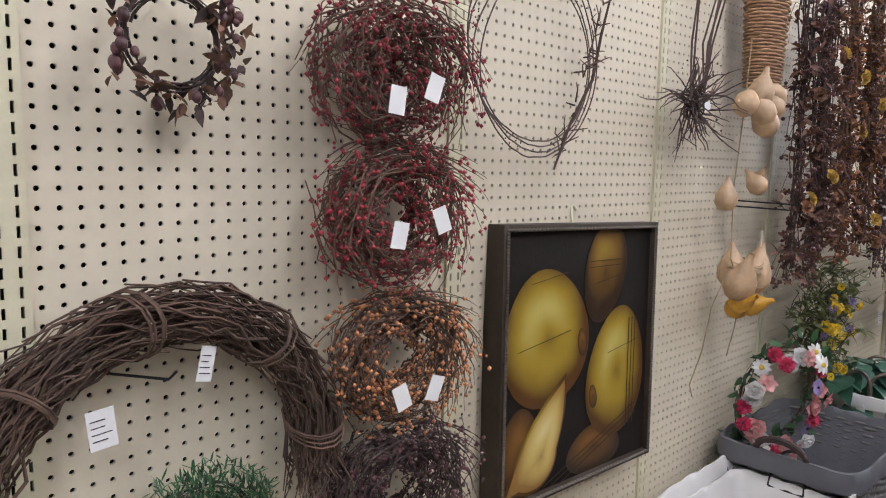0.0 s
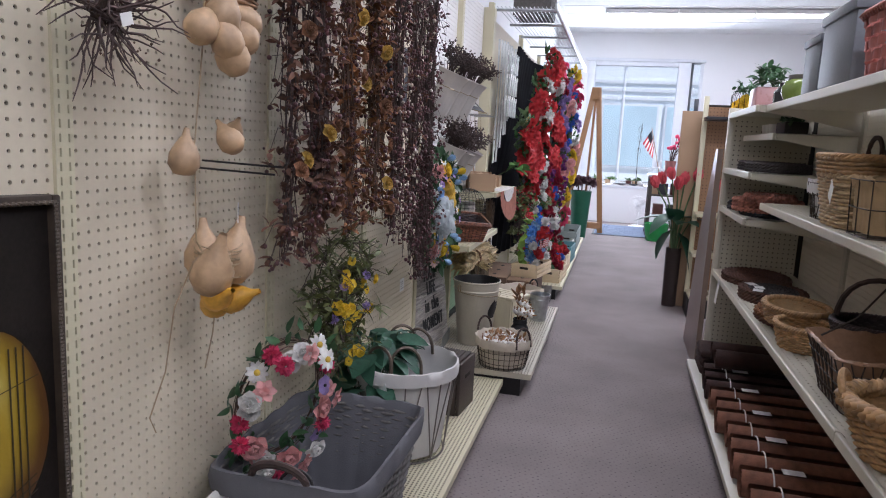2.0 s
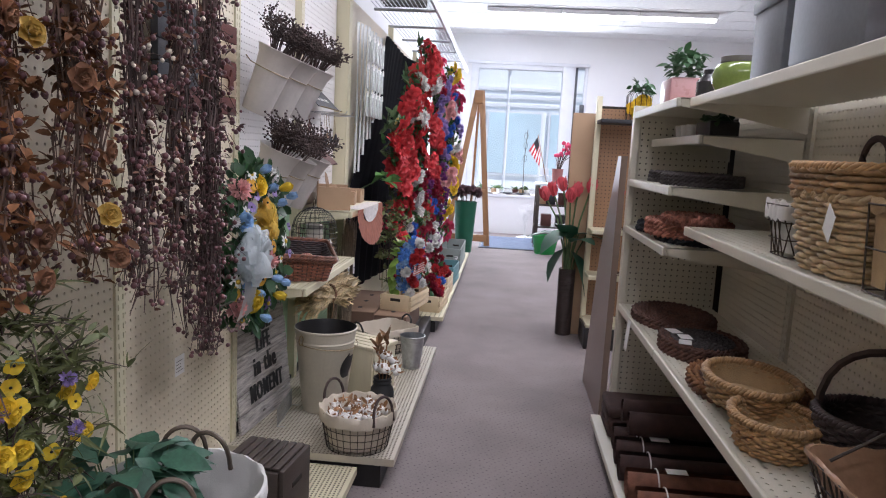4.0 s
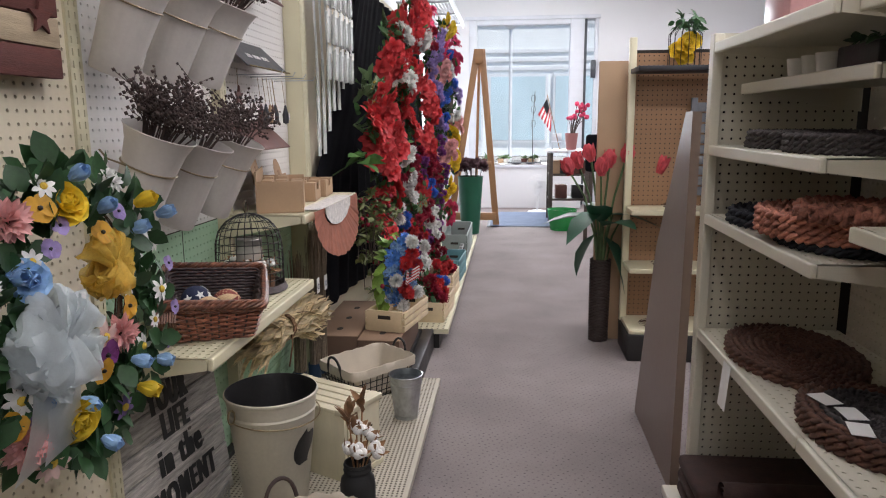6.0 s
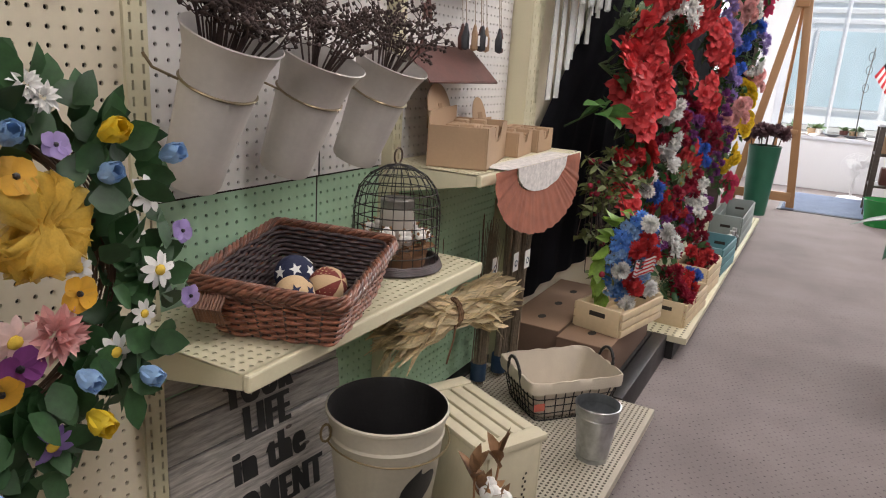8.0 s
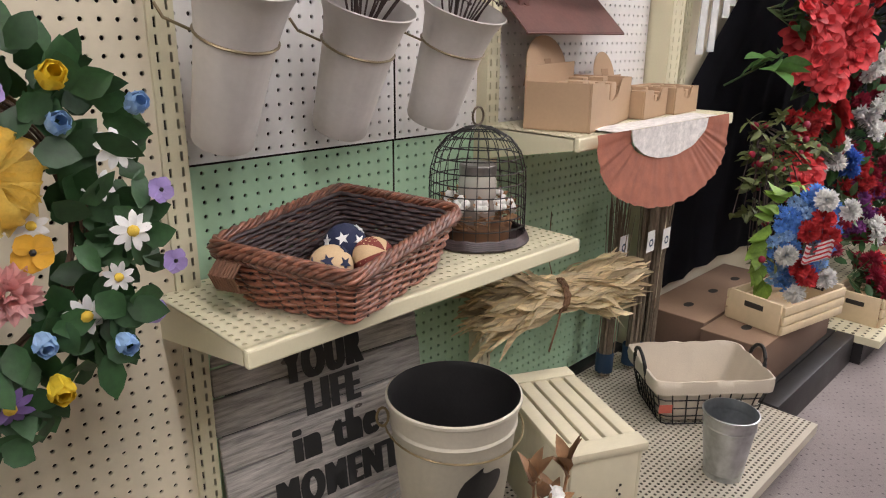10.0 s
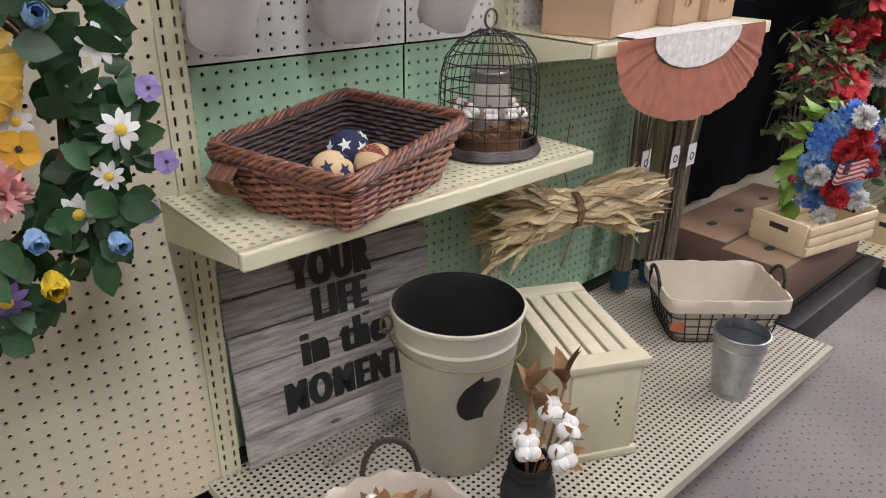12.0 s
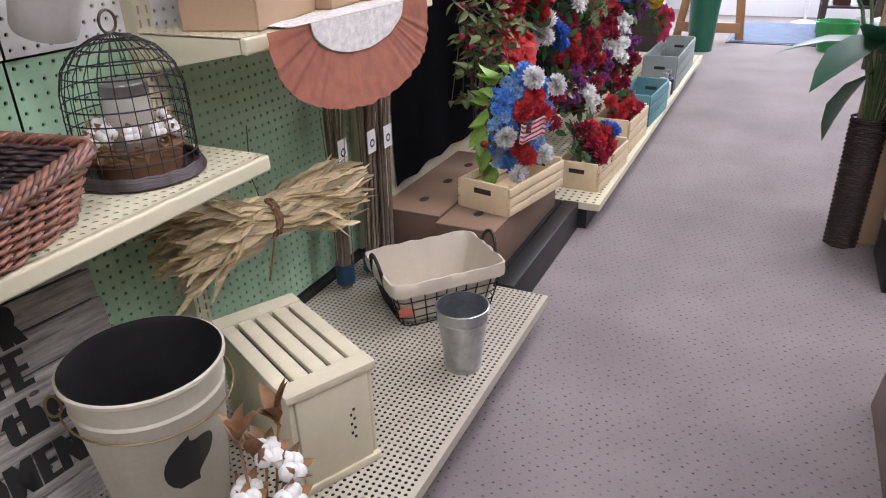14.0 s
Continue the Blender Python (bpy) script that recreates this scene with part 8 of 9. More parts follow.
# middle shelf
t = thing("lined_basket", "small hexagon wire basket with white lining", "basket", Matrix.Translation((3.00, -0.71, MID)))
o = rect_outline(0.07, 0.12, 8)
part("wire_frame", wire_sides(Shape(), o, 0.003, 0.12, 0.85, 1.0, 18, 3, 0.0016, 0.35), RUSTYWIRE, t)
part("lining", liner(Shape(), o, 0.006, 0.125, 0.98, 0.84, fold=0.04), CLOTH, t, smooth=60)
wicker(2.745, -0.715, MID, 0.145, 0.15, 0.15, PALEWICKER, "pale willow hamper basket with two dark handles", 14, 0.0062, 1.0, 0.86, rect_outline(0.138, 0.145, 6), stakes=26)
t = thing("basket_lid", "woven pinkish willow tray stacked on the hamper", "basket", Matrix.Translation((2.745, -0.715, MID + 0.162)) @ Matrix.Diagonal((0.66, 1, 1, 1)))
part("weave", woven(Shape(), 44, rect_outline(0.222, 0.155, 6), 0.003, 0.04, 4, 0.0068, 0.007, 120, 1.0, 0.97), HONEY, t, smooth=180)
part("rim", braid(Shape(), rect_outline(0.222, 0.155, 6), 0.048, 0.006, 1.0, 3, 140, 26), HONEY, t, smooth=180)
part("floor", Shape().lathe([(0.001, 0.004), (0.2, 0.004)], 40, squash=0.68), HONEY, t)
for x in (-0.11, 0.13):
    part("handle", hoop_handle(Shape(), -0.065, 0.065, 0.04, 0.07, 0.0075, 0.0, axis="y"), DARKTWIG, t, "black wrapped loop handle", m=Matrix.Translation((x, 0.0, 0)) @ Matrix.Rotation(radians(95), 4, "Z"))
tag_part(t, euler(-0.16, 0.157, -0.03, 0, 0.5, math.pi), 0.05, 0.055, False)
for k, (x, w, h, y) in enumerate(((2.485, 0.092, 0.155, -0.70), (2.475, 0.076, 0.19, -0.76))):
    t = thing("burlap_basket", "wire frame basket lined with tan burlap", "basket", Matrix.Translation((x, y, MID)), "burlap lined wire baskets")
    o = rect_outline(w, 0.12 - 0.02 * k, 14)
    part("lining", liner(Shape(), o, 0.006, h, 0.96, 0.90, fold=0.02), BURLAP, t, smooth=60)
    part("wire_frame", wire_sides(Shape(), o, 0.003, h - 0.004, 0.95, 1.0, 8, 2, 0.0018), RUSTYWIRE, t)
wicker(2.03, -0.67, MID, 0.125, 0.10, 0.105, WHITEWICKER, "white painted wicker basket", 14, 0.0048, 1.0, 0.85, rot=0.1)
wicker(2.05, -0.81, MID + 0.0, 0.15, 0.11, 0.20, REDWICKER, "dark willow basket with a tall bow handle", 20, 0.006, 1.0, 0.8, handle="bow", hm=HONEY, rot=0.3)
wicker(1.72, -0.69, MID, 0.13, 0.10, 0.12, HONEY, "honey-coloured willow basket with braided rim", 14, 0.006, 1.0, 0.8)
wicker(1.34, -0.71, MID, 0.16, 0.12, 0.14, PALEWICKER, "pale willow basket with a bow handle", 14, 0.006, 1.0, 0.8, handle="bow")
t = thing("price_card", "small framed price card in front of the baskets", "price card", Matrix.Translation((2.17, -0.575, MID)) @ Matrix.Rotation(math.pi + 0.5, 4, "Z"))
part("card", Shape().box(-0.024, 0.024, -0.001, 0.001, 0.0, 0.055), PAPER, t)
part("card_print", Shape().bevel_box(-0.014, 0.014, -0.0018, -0.0012, 0.014, 0.042, 0.0001), BROWN, t)

# short shelves in the end bay
def braided_mat(x, y, z, hx, hy, h, ma, label, rings=7, rim=None):
    t = thing("braided_mat", label, "mat", Matrix.Translation((x, y, z)), "braided mats")
    for k in range(rings):
        sc = (k + 1) / rings
        s = braid(Shape(), oval(hx * sc, hy * sc), h * 0.5, min(h * 0.45, hx / rings * 0.62), 1.0, 2, 70, 22)
        part("braid_ring", s, (rim if rim and k >= rings - 2 else ma), t, smooth=180)
    part("backing", Shape().lathe([(0.001, 0.001), (hx, 0.001), (hx * 0.99, h * 0.55), (0.001, h * 0.6)], 36, squash=hy / hx), ma, t)
    return t


NAVYMAT = mat("navy_braid", (0.018, 0.02, 0.028), 0.9, var=0.4, scale=40, fine=200, bump=0.5, rnd=0.4)
GREYMAT = mat("grey_speckled_braid", (0.06, 0.05, 0.05), 0.9, var=0.6, scale=90, fine=200, bump=0.5, rnd=0.6)
REDMAT = mat("red_cream_braid", (0.33, 0.13, 0.09), 0.9, var=0.6, scale=70, fine=200, bump=0.5, rnd=0.6)
BROWNMAT = mat("brown_braid", (0.10, 0.045, 0.03), 0.9, var=0.45, scale=50, fine=200, bump=0.5, rnd=0.4)
for k in range(3):
    braided_mat(4.16 - 0.01 * k, -0.68, 1.164 + 0.014 * k, 0.19, 0.14, 0.014, GREYMAT, "dark speckled braided mat in a stack")
for k in range(3):
    braided_mat(3.88, -0.66, 1.164 + 0.013 * k, 0.17, 0.13, 0.013, GREYMAT, "dark speckled braided mat in a stack")
braided_mat(4.20, -0.66, 0.963, 0.19, 0.14, 0.018, NAVYMAT, "navy braided mat on the shelf")
braided_mat(4.20, -0.66, 0.982, 0.18, 0.135, 0.018, NAVYMAT, "navy braided mat on the shelf")
braided_mat(3.88, -0.66, 0.963, 0.17, 0.13, 0.018, NAVYMAT, "navy braided mat on the shelf")
for k in range(3):
    braided_mat(3.92, -0.64, 0.982 + 0.018 * k, 0.19, 0.14, 0.018, REDMAT, "red and cream braided mat on top of navy ones")
braided_mat(3.78, -0.62, 1.036, 0.10, 0.09, 0.03, REDMAT, "folded red and cream braided mat", 4)
for k, x in enumerate((4.22, 4.13, 4.05)):
    t = thing("small_cup", "small white cup on the upper shelf", "cup", Matrix.Translation((x, -0.66, 1.3355)), "white cups")
    part("cup", Shape().lathe([(0.001, 0.002), (0.024, 0.0), (0.030, 0.05), (0.027, 0.05), (0.022, 0.006), (0.001, 0.005)], 18), PAPER, t)
t = thing("dark_planter", "dark planter with small green leaves", "plant", Matrix.Translation((3.90, -0.70, 1.3355)))
part("pot", Shape().bevel_box(-0.09, 0.09, -0.05, 0.05, 0, 0.055, 0.006), BLACK, t)
s = Shape()
leaves_on(s, [(R(-.08, .08), R(-.04, .04), 0.06) for k in range(30)], 60, 0.035, 0.02)
part("leaves", s, DEEPGREEN, t, smooth=180)

# lower shelf
braided_mat(4.13, -0.67, LOW, 0.23, 0.15, 0.016, BROWNMAT, "large oval brown braided mat", 9)
braided_mat(4.13, -0.67, LOW + 0.017, 0.225, 0.15, 0.016, BROWNMAT, "large oval brown braided mat", 9)
for k in range(3):
    braided_mat(3.68, -0.66, LOW + 0.016 * k, 0.18, 0.13, 0.016, GREYMAT if k else BROWNMAT, "round dark speckled braided mat", 7, BROWNMAT)
t = thing("price_card", "white price cards lying on the mats", "price card", Matrix.Translation((3.66, -0.60, LOW + 0.052)))
for k in range(3):
    part("card", Shape().box(-0.10 + 0.075 * k, -0.04 + 0.075 * k, -0.02, 0.02, 0, 0.0012), PAPER, t, m=Matrix.Rotation(0.25 * (k - 1), 4, "Z"))
t = thing("hanging_label", "white paper label hanging from the shelf edge", "price card", Matrix.Translation((4.10, -0.497, LOW - 0.005)))
part("card", Shape().box(-0.03, 0.03, 0, 0.0012, -0.12, 0), PAPER, t, m=Matrix.Rotation(0.08, 4, "X"))
for k in range(2):
    braided_mat(3.28, -0.68, LOW + 0.016 * k, 0.22, 0.15, 0.016, BROWNMAT, "round brown and orange braided mat", 9, mat("orange_braid", (0.20, 0.085, 0.03), 0.9, var=0.5, scale=60, bump=0.5) if k else None)
wicker(3.10, -0.62, LOW + 0.033, 0.15, 0.105, 0.06, HONEY, "shallow honey willow tray with plastic lining", 8, 0.005, 1.0, 0.88, inner=BURLAP)
wicker(2.88, -0.60, LOW, 0.11, 0.09, 0.075, HONEY, "small honey willow bowl", 9, 0.005, 1.0, 0.8, inner=BURLAP)
wicker(2.78, -0.78, LOW, 0.13, 0.12, 0.12, DARKWICKER, "dark vine basket with a crooked bow handle", 14, 0.006, 1.0, 0.75, handle="bow", hm=DARKTWIG, rot=0.9)
t = thing("lined_basket", "wire basket lined with brown crackled plastic", "basket", Matrix.Translation((2.375, -0.645, LOW)))
o = rect_outline(0.165, 0.135, 12)
part("lining", liner(Shape(), o, 0.006, 0.15, 1.0, 0.72, n=80, fold=0.006, ruffle=0.002), mat("brown_plastic_lining", (0.36, 0.215, 0.13), 0.25, var=0.25, scale=18, fine=60, bump=0.4), t, smooth=40)
part("wire_frame", wire_sides(Shape(), o, 0.003, 0.148, 0.74, 1.015, 26, 4, 0.0018, 0.2), RUSTYWIRE, t)
part("bail_handle", Shape().tube([(0.0, -0.13, 0.14), (0.05, -0.11, 0.27), (0.10, -0.06, 0.33), (0.12, 0.02, 0.2), (0.13, 0.1, 0.14)], 0.003, 5), RUSTYWIRE, t, "bent wire handle")
wicker(1.97, -0.665, LOW, 0.20, 0.15, 0.115, HONEY, "large oval honey willow basket with end handles", 16, 0.0065, 1.0, 0.78, handle="ends", rim=0.013, stakes=40, rot=1.15)
wicker(1.60, -0.65, LOW, 0.15, 0.12, 0.12, REDWICKER, "dark twig basket with a bow handle", 14, 0.0055, 1.0, 0.78, handle="bow", hm=DARKTWIG)
wicker(1.25, -0.65, LOW, 0.15, 0.12, 0.13, HONEY, "honey-coloured willow basket with braided rim", 14, 0.006, 1.0, 0.78)

# top shelf
def splint(x, y, z, hx, hy, h, label, ma=REDSPLINT):
    t = thing("splint_basket", label, "basket", Matrix.Translation((x, y, z)))
    o = rect_outline(hx, hy, 9)
    for k in range(5):
        z0 = h * k / 5
        s = Shape()
        pts_lo, pts_hi = [], []
        for i in range(145):
            a = 2 * math.pi * i / 144
            x0, y0 = o(a)
            d = math.hypot(x0, y0)
            sc = (0.88 + 0.12 * k / 5) * (1 + 0.004 / d * math.sin(18 * a + k * math.pi))
            pts_lo.append((x0 * sc, y0 * sc, z0 + 0.0025))
            pts_hi.append((x0 * sc, y0 * sc, z0 + h / 5 - 0.0025))
        part("splint_band", s.sheet([pts_lo, pts_hi]), ma, t, smooth=60)
    for q in range(36):
        a = 2 * math.pi * (q + 0.5) / 36
        x0, y0 = o(a)
        part("upright_splint", Shape().sheet([[(x0 * 0.875 - y0 * 0.025, y0 * 0.875 + x0 * 0.025, 0.0), (x0 * 0.875 + y0 * 0.025, y0 * 0.875 - x0 * 0.025, 0.0)], [(x0 * 0.985 - y0 * 0.025, y0 * 0.985 + x0 * 0.025, h), (x0 * 0.985 + y0 * 0.025, y0 * 0.985 - x0 * 0.025, h)]]), ma, t)
    part("rim", braid(Shape(), o, h, 0.007, 1.0, 2, 120, 30), ma, t, smooth=180)
    part("floor", Shape().lathe([(0.001, 0.004), (min(hx, hy) * 0.9, 0.004)], 24), ma, t)
    return t


splint(2.34, -0.66, TOP, 0.16, 0.13, 0.15, "faded red woven splint basket")
splint(1.98, -0.66, TOP, 0.15, 0.13, 0.15, "faded red woven splint basket")
splint(1.62, -0.66, TOP, 0.15, 0.13, 0.13, "brown woven splint basket", HONEY)
t = thing("tin_box", "tall blue-grey tin box with flared rim", "box", Matrix.Translation((2.74, -0.67, TOP)), "blue-grey tin boxes")
part("body", Shape().bevel_box(-0.16, 0.16, -0.125, 0.125, 0, 0.215, 0.006), GREYTIN, t)
part("rim", Shape().bevel_box(-0.168, 0.168, -0.133, 0.133, 0.19, 0.222, 0.005), GREYTIN, t)
t = thing("tin_box", "smaller blue-grey tin box", "box", Matrix.Translation((3.08, -0.66, TOP)), "blue-grey tin boxes")
part("body", Shape().bevel_box(-0.10, 0.10, -0.10, 0.10, 0, 0.17, 0.006), GREYTIN, t)
part("rim", Shape().bevel_box(-0.106, 0.106, -0.106, 0.106, 0.16, 0.188, 0.005), GREYTIN, t)
t = thing("glass_jar", "round green glass jar with a metal lid", "jar", Matrix.Translation((3.52, -0.64, TOP)))
part("glass", Shape().lathe([(0.001, 0.001), (0.06, 0.001), (0.075, 0.03), (0.078, 0.06), (0.065, 0.085), (0.052, 0.092)], 28), mat("green_glass", (0.16, 0.22, 0.05), 0.12, var=0.2, bump=0.02), t, smooth=60)
part("lid", Shape().lathe([(0.056, 0.092), (0.056, 0.108), (0.001, 0.110)], 28), mat("dull_lid", (0.18, 0.17, 0.15), 0.4, metal=0.7), t)
t = thing("potted_plant", "small green plant in a pink glazed pot", "plant", Matrix.Translation((4.10, -0.62, TOP)))
part("pot", Shape().bevel_box(-0.085, 0.085, -0.07, 0.07, 0, 0.105, 0.012), mat("pink_glaze", (0.48, 0.26, 0.26), 0.3, var=0.1, scale=6, bump=0.02), t)
s = Shape()
leaves_on(s, [(R(-.09, .09), R(-.06, .06), R(0.11, 0.2)) for k in range(60)], 150, 0.04, 0.022)
part("leaves", s, DEEPGREEN, t, smooth=180)
t = thing("glass_bottle", "pale glass bottle beside the pink pot", "bottle", Matrix.Translation((4.27, -0.62, TOP)))
part("body", Shape().lathe([(0.001, 0), (0.035, 0), (0.036, 0.08), (0.018, 0.11), (0.018, 0.125)], 18), mat("pale_green_glass", (0.42, 0.50, 0.44), 0.15, bump=0.02), t)
t = thing("dark_bottle", "small dark glass bottle on the top shelf", "bottle", Matrix.Translation((3.76, -0.62, TOP)))
part("body", Shape().lathe([(0.001, 0), (0.04, 0), (0.041, 0.06), (0.02, 0.085), (0.02, 0.1)], 18), mat("dark_glass", (0.03, 0.028, 0.03), 0.15, bump=0.02), t)

# rolled rugs on the base deck
for k in range(17):
    x = 4.02 - 0.135 * k
    ma = DARKRUG if k < 3 else RUG
    t = thing("rolled_rug", "rolled dark brown rug tied with string" if k < 3 else "rolled rust-brown rug tied with string", "rug", Matrix.Translation((x, -0.66, 0.092 + 0.058)), "rolled rugs")
    s = Shape()
    yy0, yy1 = -0.24, 0.215 + R(-.015, .01)
    pts = [((0.012 + 0.044 * u) * math.cos(u * 20), (0.012 + 0.044 * u) * math.sin(u * 20)) for u in np.linspace(0, 1, 70)]
    s.sheet([[(px, yy0, pz) for px, pz in pts], [(px, yy1, pz) for px, pz in pts]])
    s.sheet([[(px * 0.9, yy0, pz * 0.9) for px, pz in pts], [(px * 0.9, yy1, pz * 0.9) for px, pz in pts]])
    part("roll", s, ma, t, smooth=60)
    part("string", Shape().tube([(0.058 * math.cos(a), 0.12, 0.058 * math.sin(a)) for a in np.linspace(0, 6.28, 20, endpoint=False)], 0.0028, 5, closed=True), CLOTH, t, "white string")
    part("label", Shape().bevel_box(-0.02, 0.02, 0.02, 0.09, 0.0575, 0.0585, 0.0002), PAPER, t, "white paper label") if k % 2 else None
for k in range(3):
    solo("folded_rug", Shape().bevel_box(-0.12, 0.12, -0.23, 0.21, 0, 0.042, 0.016), DARKRUG, "dark folded rug in a stack", "rug", Matrix.Translation((4.26, -0.665, 0.0915 + 0.043 * k)), "folded rugs", smooth=60)
for k in range(2):
    x = 4.05 - 0.14 * k
    t = thing("rolled_rug", "rolled brown rug lying on others", "rug", Matrix.Translation((x, -0.68, 0.092 + 0.165)), "rolled rugs")
    s = Shape()
    pts = [((0.012 + 0.038 * u) * math.cos(u * 18), (0.012 + 0.038 * u) * math.sin(u * 18)) for u in np.linspace(0, 1, 60)]
    s.sheet([[(px, -0.22, pz) for px, pz in pts], [(px, 0.19, pz) for px, pz in pts]])
    part("roll", s, DARKRUG if k < 3 else RUG, t, smooth=60)

# ---------------------------------------------------------------- end of the aisle
rng.seed(700)
t = thing("floor_vase", "tall dark woven floor vase beside the aisle", "vase", Matrix.Translation((6.2, -0.435, 0)))
DW = mat("dark_brown_weave", (0.04, 0.026, 0.022), 0.5, var=0.35, scale=60, rnd=0.3)
s = Shape()
woven(s, 16, oval(0.052, 0.052), 0.006, 0.47, 58, 0.0046, 0.0025, 40, 1.05, 0.98)
part("weave", s, DW, t, smooth=180)
part("inside", Shape().lathe([(0.001, 0.003), (0.05, 0.003), (0.052, 0.465), (0.04, 0.47)], 24), BLACK, t)
t = thing("tulip_bunch", "large coral-red artificial tulips with broad dark leaves", "flowers", Matrix.Translation((6.2, -0.435, 0)))
TPINK = petal_mat("coral_tulip_petal", (0.66, 0.10, 0.12))
heads = ((0.0, 0.175, 0.99), (0.05, 0.06, 1.06), (-0.06, 0.02, 0.99), (0.0, -0.03, 1.03), (-0.03, -0.11, 1.06), (0.06, -0.16, 1.07), (-0.02, -0.29, 1.0), (0.08, 0.12, 1.02))
petals = [Shape().leaf(Matrix.Translation((0.012 + 0.006 * j, 0, 0)) @ Matrix.Rotation(-1.25 + 0.13 * j, 4, "Y"), 0.10, 0.085, -0.35, 0.6).mesh("petal", TPINK, 180) for j in (0, 1)]
for x, y, z in heads:
    stem = part("tulip_stem", Shape().tube([(0, 0, 0.3), (x * 0.2, y * 0.2, 0.6), (x * 0.6, y * 0.55, 0.82), (x, y, z - 0.045)], 0.006, 6), SAGE, t)
    turn = Matrix.Translation((x, y, z - 0.05)) @ towards((x, y * 1.8 + R(-.2, .2), 1))
    for k in range(6):
        part("petal", petals[k % 2], None, stem, m=turn @ Matrix.Rotation(k * math.pi / 3 + 0.2, 4, "Z"))
TLEAF = mat("tulip_leaf", (0.022, 0.085, 0.045), 0.4, var=0.3, scale=12, trans=0.1)
LEAVES = ((0.2, -0.5, 0.72), (1.5, -0.25, 0.70), (2.4, 0.1, 0.74), (3.6, -0.45, 0.66), (4.6, -0.15, 0.72), (5.5, 0.25, 0.70), (1.0, 0.75, 0.62), (4.2, 0.8, 0.60), (2.9, -0.8, 0.68))
for a, droop, z in LEAVES:
    part("tulip_leaf", Shape().leaf(Matrix(), R(0.25, 0.31), 0.15, 0.4, 0.25), TLEAF, t, smooth=180, m=Matrix.Translation((0.02 * math.cos(a), 0.02 * math.sin(a), z)) @ Matrix.Rotation(a, 4, "Z") @ Matrix.Rotation(droop, 4, "Y"))

# end-cap fixture
ORANGEPEG = mat("brown_hardboard", (0.34, 0.19, 0.10), 0.55, var=0.1, scale=3, bump=0.05)
t = thing("endcap_fixture", "end-cap shelving with brown pegboard and cream posts", "shelving")
s = Shape().perforated((6.17, -0.56, 0.16), (0, -1, 0), (0, 0, 1), 29, 56, 0.0254, 0.0254, PEGHOLE, 0.005)
part("pegboard", s, ORANGEPEG, t, smooth=0)
part("backing", Shape().box(6.18, 6.20, -1.32, -0.55, 0.0, 1.6), VOID, t)
for y in (-0.56, -1.30):
    part("post", Shape().bevel_box(6.13, 6.17, y - 0.018, y + 0.018, 0, 1.66, 0.003), STEEL, t)
part("base", Shape().bevel_box(5.84, 6.16, -1.32, -0.54, 0.0, 0.14, 0.006), BLACK, t)
for z, x0 in ((0.16, 5.86), (0.475, 5.92), (0.78, 5.92), (1.50, 5.9)):
    part("shelf", Shape().bevel_box(x0, 6.165, -1.31, -0.55, z - 0.025, z, 0.003), STEEL if z < 1.4 else BLKTIN, t)
part("frame_panel", Shape().bevel_box(6.22, 6.25, -0.60, -0.40, 0.0, 1.55, 0.004), CARD, t)
t = thing("slatted_panel", "grey slatted panel leaning on the end-cap", "panel", Matrix.Translation((6.12, -0.98, 0.79)))
for k in range(9):
    part("slat", Shape().bevel_box(-0.008, 0.008, -0.09, 0.09, 0.05 + 0.055 * k, 0.095 + 0.055 * k, 0.002), GREYTIN, t)
for y in (-0.1, 0.1):
    part("stile", Shape().bevel_box(-0.012, 0.012, y - 0.015, y + 0.015, 0, 0.56, 0.002), GREYTIN, t)
for k, z in enumerate((0.145, 0.477, 0.782)):
    t = thing("candle_ring", "dried floral candle ring on the shelf", "ornament", Matrix.Translation((5.99, -0.68 - 0.05 * k, z + 0.02)))
    s = Shape()
    ring_twigs(s, 0.05, 0.012, 40, 0.0018)
    part("twigs", s, TWIG, t, m=Matrix.Rotation(math.pi / 2, 4, "X"))
    part("candle", Shape().lathe([(0.001, 0), (0.012, 0), (0.012, 0.14 if k == 2 else 0.06), (0.001, 0.142 if k == 2 else 0.062)], 12), WHITEBERRY, t)
t = thing("wire_cage", "small wire cage with yellow flowers on the end-cap", "ornament", Matrix.Translation((6.05, -0.80, 1.501)))
s = Shape()
for k in range(14):
    a = 2 * math.pi * k / 14
    s.tube([(0.08 * math.cos(a), 0.08 * math.sin(a), 0), (0.08 * math.cos(a), 0.08 * math.sin(a), 0.16), (0.03 * math.cos(a), 0.03 * math.sin(a), 0.22)], 0.002, 4)
part("cage", s, IRON, t)
yb = rose(YELLOW, 0.045)
for k in range(4):
    part("rose", yb, None, t, m=Matrix.Translation((0.03 * math.cos(k * 1.6), 0.03 * math.sin(k * 1.6), 0.05 + 0.025 * k)) @ towards((-1, 0, 0.6)))
s = Shape()
leaves_on(s, [(R(-.06, .06), R(-.06, .06), R(0.15, 0.25)) for k in range(20)], 50, 0.05, 0.025)
part("leaves", s, DEEPGREEN, t, smooth=180)

# easel
OAK = mat("orange_pine", (0.36, 0.19, 0.085), 0.5, var=0.15, scale=4, fine=50, stretch=(1, 1, 0.2), bump=0.1)
t = thing("wooden_easel", "tall orange pine A-frame easel", "easel", Matrix.Translation((10.6, 0, 0)))


def beam(a, b, w, d, nm="leg"):
    a, b = Vector(a), Vector(b)
    q = (b - a).to_track_quat("Z", "Y").to_matrix().to_4x4()
    part(nm, Shape().bevel_box(-w / 2, w / 2, -d / 2, d / 2, 0, (b - a).length, 0.004), OAK, t, m=Matrix.Translation(a) @ q)


